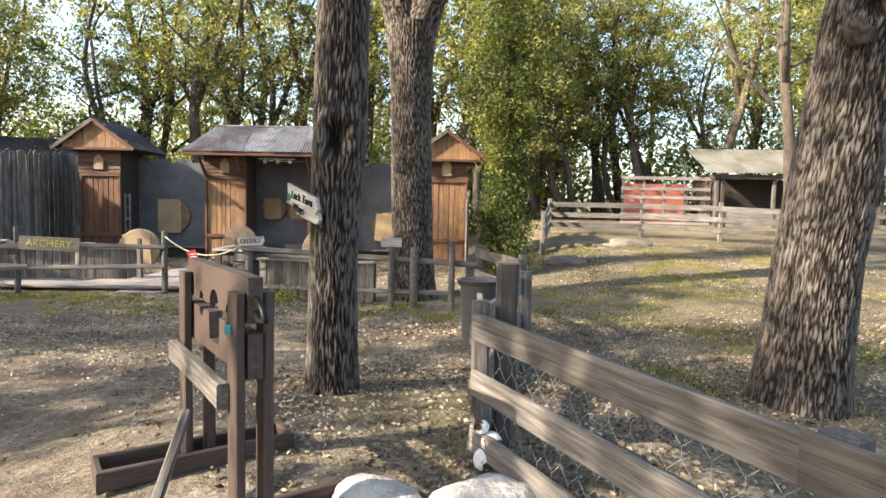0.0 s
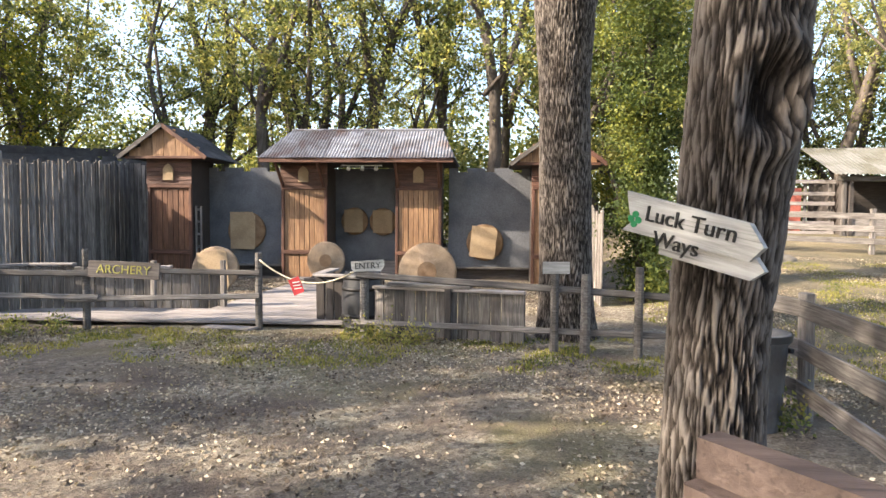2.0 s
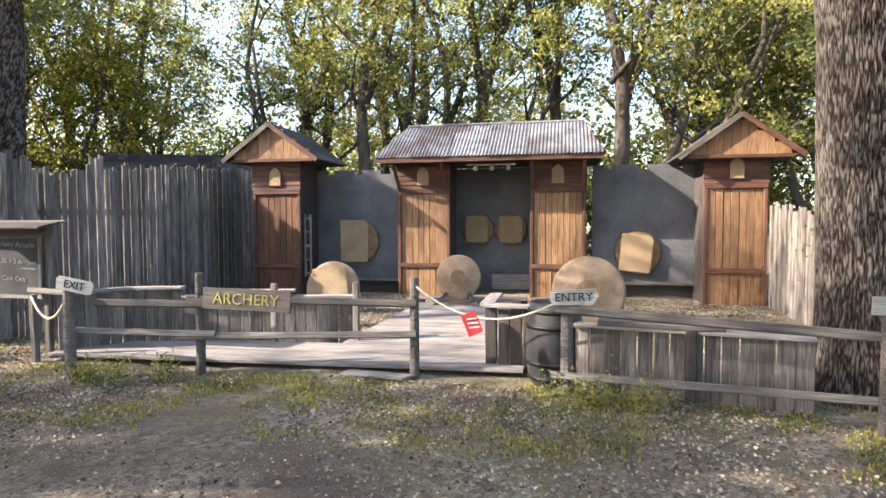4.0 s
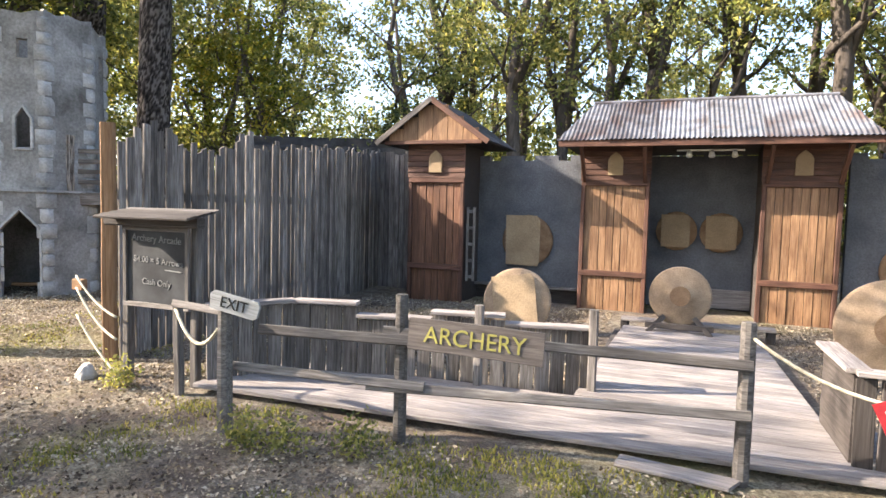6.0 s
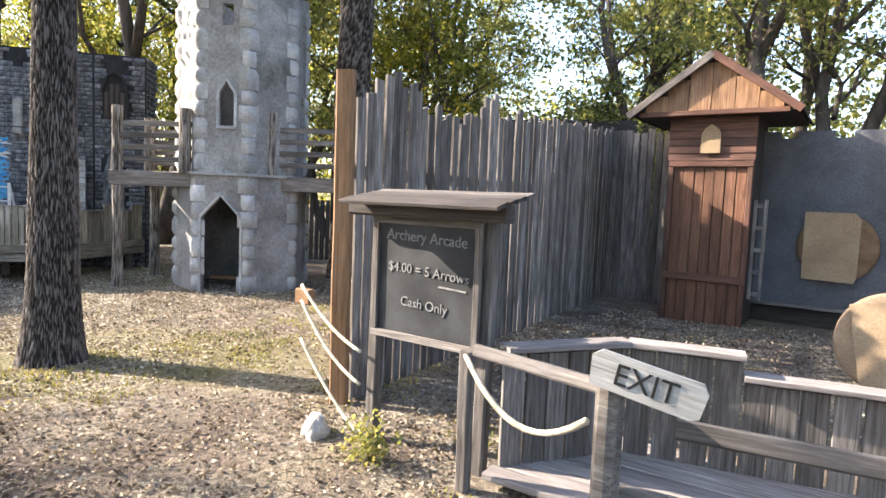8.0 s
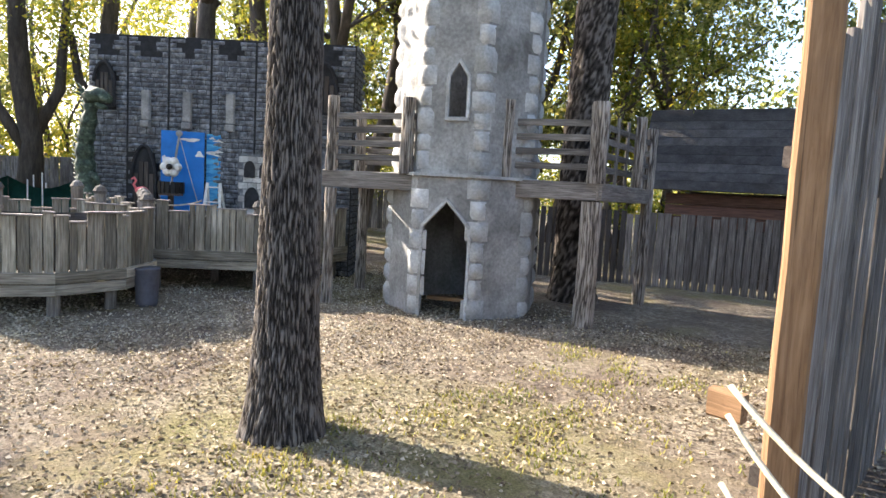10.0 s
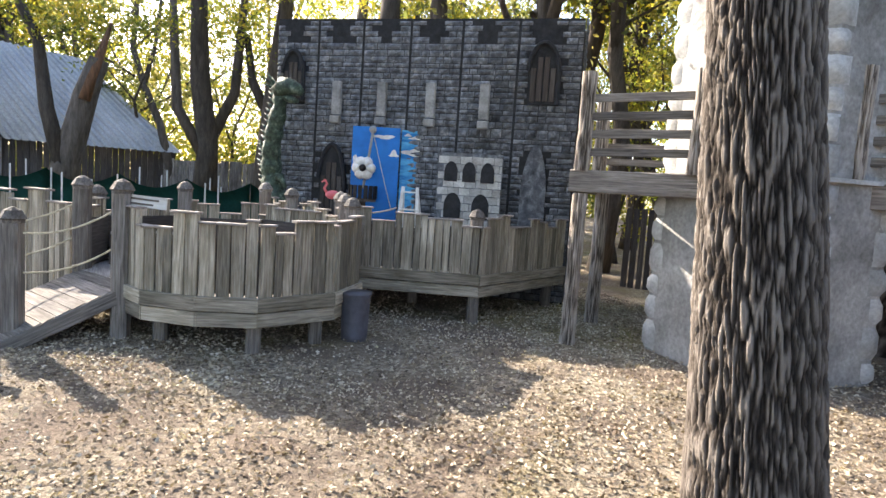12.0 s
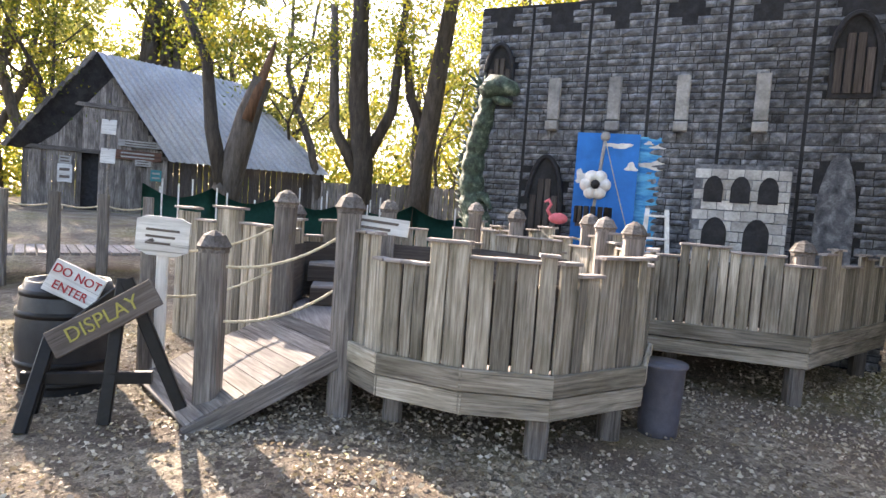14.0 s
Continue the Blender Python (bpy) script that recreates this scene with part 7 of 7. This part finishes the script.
for i in range(26):
    f = (i + 0.5) / 26
    p = G0.lerp(G1, f)
    top = EZ + (AZ - EZ) * (1 - abs(2 * f - 1)) - 0.1
    if 10 <= i <= 12:
        board("wall_plank", p + Vector((0, 0, 2.6)), p + Vector((0, 0, top)), 0.16, 0.03, FENCE_WOOD, cab, (1, 0.2, 0))
    else:
        board("wall_plank", p + Vector((0, 0, GZ - 0.1)), p + Vector((0, 0, round(top, 1))), 0.16, 0.03, FENCE_WOOD, cab, (1, 0.2, 0))
board("tie_board", G0 + Vector((0.05, 0, EZ)), G1 + Vector((0.05, 0, EZ)), 0.14, 0.05, GREY_WOOD, cab, (1, 0.2, 0))
board("tie_board", G0.lerp(G1, 0.22) + Vector((0.05, 0, 4.1)), G0.lerp(G1, 0.78) + Vector((0.05, 0, 4.1)), 0.14, 0.05, GREY_WOOD, cab, (1, 0.2, 0))
G2 = Vector((-38.95, 9.9, 0))
SV = (G2 - G1)
for i in range(28):
    p = G1 + SV * ((i + 0.5) / 28)
    board("side_plank", p + Vector((-0.1, 0, GZ - 0.1)), p + Vector((-0.1, 0, EZ)), 0.19, 0.03, DARK_WOOD, cab, (1, 0, 0))
apx = G0.lerp(G1, 0.5) + Vector((0.25, -0.1, AZ))
apx2 = apx + SV * 0.86 + Vector((-1.9, -0.3, -0.1))
e1 = G1 + Vector((0.35, 0.1, EZ - 0.12))
e2 = G2 + Vector((0.35, 0.2, EZ - 0.12))
e0 = G0 + Vector((0.3, -0.4, EZ - 0.1))
bm = bmesh.new()
N = 90
lo, hi = [], []
for i in range(N + 1):
    f = i / N
    w = 0.035 * (1 if i % 4 == 0 else 0)
    lo.append(bm.verts.new(e1.lerp(e2, f) + Vector((w, 0, w))))
    hi.append(bm.verts.new(apx.lerp(apx2, f) + Vector((w, 0, w))))
for i in range(N):
    bm.faces.new((lo[i], lo[i + 1], hi[i + 1], hi[i]))
part("roof", bm, PALE_TIN, cab)
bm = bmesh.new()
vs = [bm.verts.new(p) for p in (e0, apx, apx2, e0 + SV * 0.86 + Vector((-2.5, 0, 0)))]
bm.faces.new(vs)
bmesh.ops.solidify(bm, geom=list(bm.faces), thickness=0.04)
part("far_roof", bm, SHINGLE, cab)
for k in range(12):
    f = k / 12
    p = e0.lerp(apx, f)
    board("roof_batten", p + Vector((0.1, 0, 0)), p + (apx - e0) / 12 * 0.8 + Vector((0.1, 0, 0.06)), 0.14, 0.06, GREY_WOOD, cab, (1, 0, 0))
# near-black box added behind the doorway in place of the room's shade
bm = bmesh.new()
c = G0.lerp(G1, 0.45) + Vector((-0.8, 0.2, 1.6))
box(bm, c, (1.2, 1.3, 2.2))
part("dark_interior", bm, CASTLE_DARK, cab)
for f, z, w, h, mt in ((0.28, 1.75, 0.42, 0.6, SIGN_WHITE), (0.28, 2.2, 0.36, 0.26, SIGN_GREY), (0.78, 2.55, 1.5, 0.32, RED_WOOD), (0.82, 2.3, 0.5, 0.22, SIGN_GREY), (0.80, 2.95, 1.4, 0.22, SIGN_GREY), (0.92, 1.9, 0.35, 0.4, TEAL_PAINT)):
    s = thing("cabin_sign", G0.lerp(G1, f) + Vector((0.1, 0, z)), "small painted sign on the cabin front", "sign", "cabin signs")
    p = G0.lerp(G1, f) + Vector((0.09, 0, z))
    board("sign_board", p - gu * w / 2, p + gu * w / 2, h, 0.03, mt, s, (1, 0.2, 0))
    for k in range(2):
        q = p + Vector((0.02, 0, (0.5 - k) * h * 0.4))
        board("faded_writing", q - gu * w * 0.35, q + gu * w * 0.35, h * 0.16, 0.008, SIGN_BROWN if mt in (SIGN_WHITE, SIGN_GREY) else SIGN_GREY, s, (1, 0.2, 0))
s = thing("notice_post", (-30, 4.2, 0.2), "thin pole with small notices before the cabin", "post")
bm = bmesh.new()
tube(bm, [(-30.5, 4.1, 0.2), (-30.5, 4.1, 3.0)], 0.035, 8)
part("pole", bm, GREY_WOOD, s)
for z in (2.75, 2.1):
    board("notice", (-30.45, 3.95, z), (-30.45, 4.25, z), 0.34, 0.02, SIGN_WHITE, s, (1, 0, 0.2))

# single trees round the cabin and the stages
def lone_tree(pts, r0, label, mat=FAR_BARK, branches=(), leaf=None, seed=0):
    t = thing("tree", pts[0], label, "tree", "trees round the cabin")
    bm = bmesh.new()
    tube(bm, pts, [r0 * (1.2 if i == 0 else 1 - 0.55 * i / len(pts)) for i in range(len(pts))], 12, True, 0.07, seed)
    part("trunk", bm, mat, t, smooth=True)
    for br in branches:
        bm = bmesh.new()
        tube(bm, br, [r0 * 0.55 * (1 - 0.75 * i / len(br)) for i in range(len(br))], 8, True, 0.06, seed)
        part("branch", bm, mat, t, smooth=True)
    if leaf:
        rng = np.random.default_rng(seed)
        c, sp, n = leaf
        cs = clumps(seed, n, c, sp, 60, 0.6)
        put("crown", quads("crown", cs, rng.uniform(0.08, 0.16, len(cs)), None, seed), YELLOW_LEAF, t)
    return t


lone_tree([(-33.1, 6.3, 0.3), (-33.1, 6.55, 1.7), (-32.95, 7.05, 3.7), (-32.8, 7.35, 4.7)], 0.42, "leaning broken tree with peeling reddish bark", FAR_BARK, [[(-33.0, 6.5, 1.5), (-33.0, 6.1, 3.2), (-33.0, 5.9, 5.0), (-33.1, 5.2, 6.5)]], ((-33.0, 6.4, 5.6), (0.8, 1.8, 0.8), 26), 2)
bm = bmesh.new()
tube(bm, [(-32.7, 7.0, 3.5), (-32.72, 7.3, 4.5), (-32.6, 7.65, 5.7)], [0.15, 0.17, 0.04], 9, True, 0.15, 5)
part("split_wood", bm, SPLIT_BARK, None, "torn reddish heartwood of the broken tree", smooth=True, category="wood")
lone_tree([(-32.8, 10.2, 0.3), (-32.8, 10.3, 2.5), (-32.5, 10.0, 4.5), (-32.25, 9.9, 6.2), (-32, 9.8, 9)], 0.36, "tall grey tree with upright limbs", FAR_BARK, [[(-32.8, 10.3, 2.6), (-32.5, 11.0, 4.2), (-32.3, 11.2, 7.5)], [(-32.8, 10.2, 2.2), (-32.8, 9.4, 3.6), (-32.7, 9.2, 7)]], ((-32.4, 10.1, 7.2), (2.2, 2.6, 2.4), 70), 3)
lone_tree([(-32.5, 11.9, 0.3), (-32.4, 12.0, 2.6), (-31.9, 12.1, 4.8), (-31.6, 12.2, 6.5), (-31.2, 12.4, 9)], 0.34, "dark leaning trunk beside the castle wall", FAR_BARK, [[(-32.2, 12.1, 3.4), (-32.4, 11.5, 4.6), (-32.5, 11.3, 6)]], ((-31.8, 12.2, 7.4), (2.0, 2.2, 2.4), 60), 4)
lone_tree([(-33.5, 14.5, 0.5), (-33.6, 14.8, 3), (-33.4, 15.2, 6), (-33.4, 15.5, 10)], 0.26, "slender grey tree before the far fence", FAR_BARK, [[(-33.6, 14.8, 3), (-33.4, 16.2, 5), (-33.3, 16.8, 7)]], ((-33.4, 15.6, 7.5), (2.0, 2.4, 2.6), 60), 6)
lone_tree([(-44.0, 2.6, 0.5), (-44, 2.6, 4), (-44, 2.8, 8), (-44, 3.4, 13)], 0.5, "thick tree rising behind the cabin", FAR_BARK, [[(-44, 2.7, 6), (-43.8, 4.2, 8), (-43.8, 5.5, 11)]], ((-43.6, 4.0, 9.5), (2.4, 3.6, 2.8), 80), 7)

# ---- fallen leaves and grass on the ground ----
rng = np.random.default_rng(9)
n = 480000
xy = np.stack([rng.uniform(-22, 10, n), rng.uniform(2.0, 18.0, n)], 1)
cen = np.interp(xy[:, 0], [-22, -15, -10, -5, -2, 0, 4], [7.2, 7.2, 7.8, 5.5, 2.5, 0, 0])
paddock = (xy[:, 0] > 0.95) & (xy[:, 1] > 4)
dens = np.array([noise.noise(Vector((x * 0.55, y * 0.55, 3.0))) for x, y in xy])
keep = (np.abs(xy[:, 1] - cen - 1.5) < 6.5) & (dens + rng.uniform(-0.45, 0.55, n) > -0.12)
path = (xy[:, 0] < -1.2) & (xy[:, 0] > -7) & (xy[:, 1] < 7.5)
keep &= ~path | (dens + rng.uniform(-0.5, 0.5, n) > 0.12)
keep |= paddock & (dens + rng.uniform(-0.5, 0.5, n) > 0.22)
keep &= ~((xy[:, 1] > 10.0) & (xy[:, 0] > -9.6) & (xy[:, 0] < 0.2))
keep |= (xy[:, 1] > 11.8) & (xy[:, 1] < 16.9) & (xy[:, 0] > -11) & ((xy[:, 0] < -6.3) | (xy[:, 0] > -4.0)) & (xy[:, 0] < 0.2) & (rng.uniform(size=n) > 0.3)
xy = xy[keep]
z = np.array([gh(x, y) for x, y in xy]) + rng.uniform(0.008, 0.022, len(xy))
size = rng.uniform(0.016, 0.046, len(xy))
pale = xy[:, 0] + rng.normal(size=len(xy)) * 0.8 < -15.4
for name, pick, mat, label in (("leaf_litter", ~pale, LITTER, "dry curled brown leaves scattered over the earth"), ("dry_mulch", pale, PALE_LITTER, "pale dry leaf mulch round the stages and the tower")):
    put(name, quads(name, np.column_stack([xy, z])[pick], size[pick], 0.25, 4, 0.6), mat, None, None, label, "leaf litter", "", "stuff")


def tufts(name, spots, per, hgt, seed, mat, label, cat):
    rng = np.random.default_rng(seed)
    V, Fc = [], []
    for x, y, r in spots:
        for k in range(per):
            a, d = rng.uniform(0, 6.28), r * math.sqrt(rng.uniform())
            bx_, by_ = x + math.cos(a) * d, y + math.sin(a) * d
            h, w, t = hgt * rng.uniform(0.5, 1.2), 0.006 + hgt * 0.03, rng.uniform(0, 6.28)
            lx, ly = math.cos(t) * h * 0.5, math.sin(t) * h * 0.5
            zz = gh(bx_, by_)
            o = len(V)
            V += [(bx_ - math.sin(t) * w, by_ + math.cos(t) * w, zz), (bx_ + math.sin(t) * w, by_ - math.cos(t) * w, zz), (bx_ + lx * 0.5 + math.sin(t) * w, by_ + ly * 0.5, zz + h * 0.65), (bx_ + lx, by_ + ly, zz + h * 0.9)]
            Fc += [(o, o + 1, o + 2), (o, o + 2, o + 3)]
    me = bpy.data.meshes.new(name)
    me.from_pydata(V, [], Fc)
    return put(name, me, mat, None, None, label, cat, "", "stuff")


rnd = random.Random(44)
spots = []
for k in range(420):
    x, y = rnd.uniform(-10, 0.3), rnd.uniform(8.2, 10.0)
    if noise.noise(Vector((x * 0.8, y * 0.8, 1))) > -0.1:
        spots.append((x, y, 0.16))
for k in range(300):
    x, y = rnd.uniform(-16.5, -9.5), rnd.uniform(8.6, 13.5)
    if noise.noise(Vector((x * 0.5, y * 0.5, 7))) > 0.1:
        spots.append((x, y, 0.2))
for k in range(1100):
    x, y = rnd.uniform(0.9, 10), rnd.uniform(4.5, 17)
    if noise.noise(Vector((x * 0.5, y * 0.5, 2))) > 0.0:
        spots.append((x, y, 0.25))
tufts("grass", spots, 40, 0.04, 5, GRASS, "thin yellow-green grass along the fence and path", "grass")
rng = np.random.default_rng(61)
pts = []
for x, y, r in ((-7.9, 9.35, 0.14), (-8.2, 9.3, 0.1), (-7.4, 9.5, 0.12), (-3.3, 9.5, 0.2), (-3.0, 9.45, 0.18), (-2.6, 9.4, 0.14), (0.55, 6.7, 0.12), (-10.2, 9.95, 0.1)):
    q = rng.normal(size=(330, 3)) * (r * 0.9, r * 0.6, 0.09) + (x, y, gh(x, y) + 0.11)
    pts.append(q[q[:, 2] > gh(x, y)])
pts = np.concatenate(pts)
put("weeds", quads("weeds", pts, rng.uniform(0.025, 0.06, len(pts)), None, 12), LEAF, None, None, "green leafy weeds growing at the fence posts", "weeds", "", "stuff")
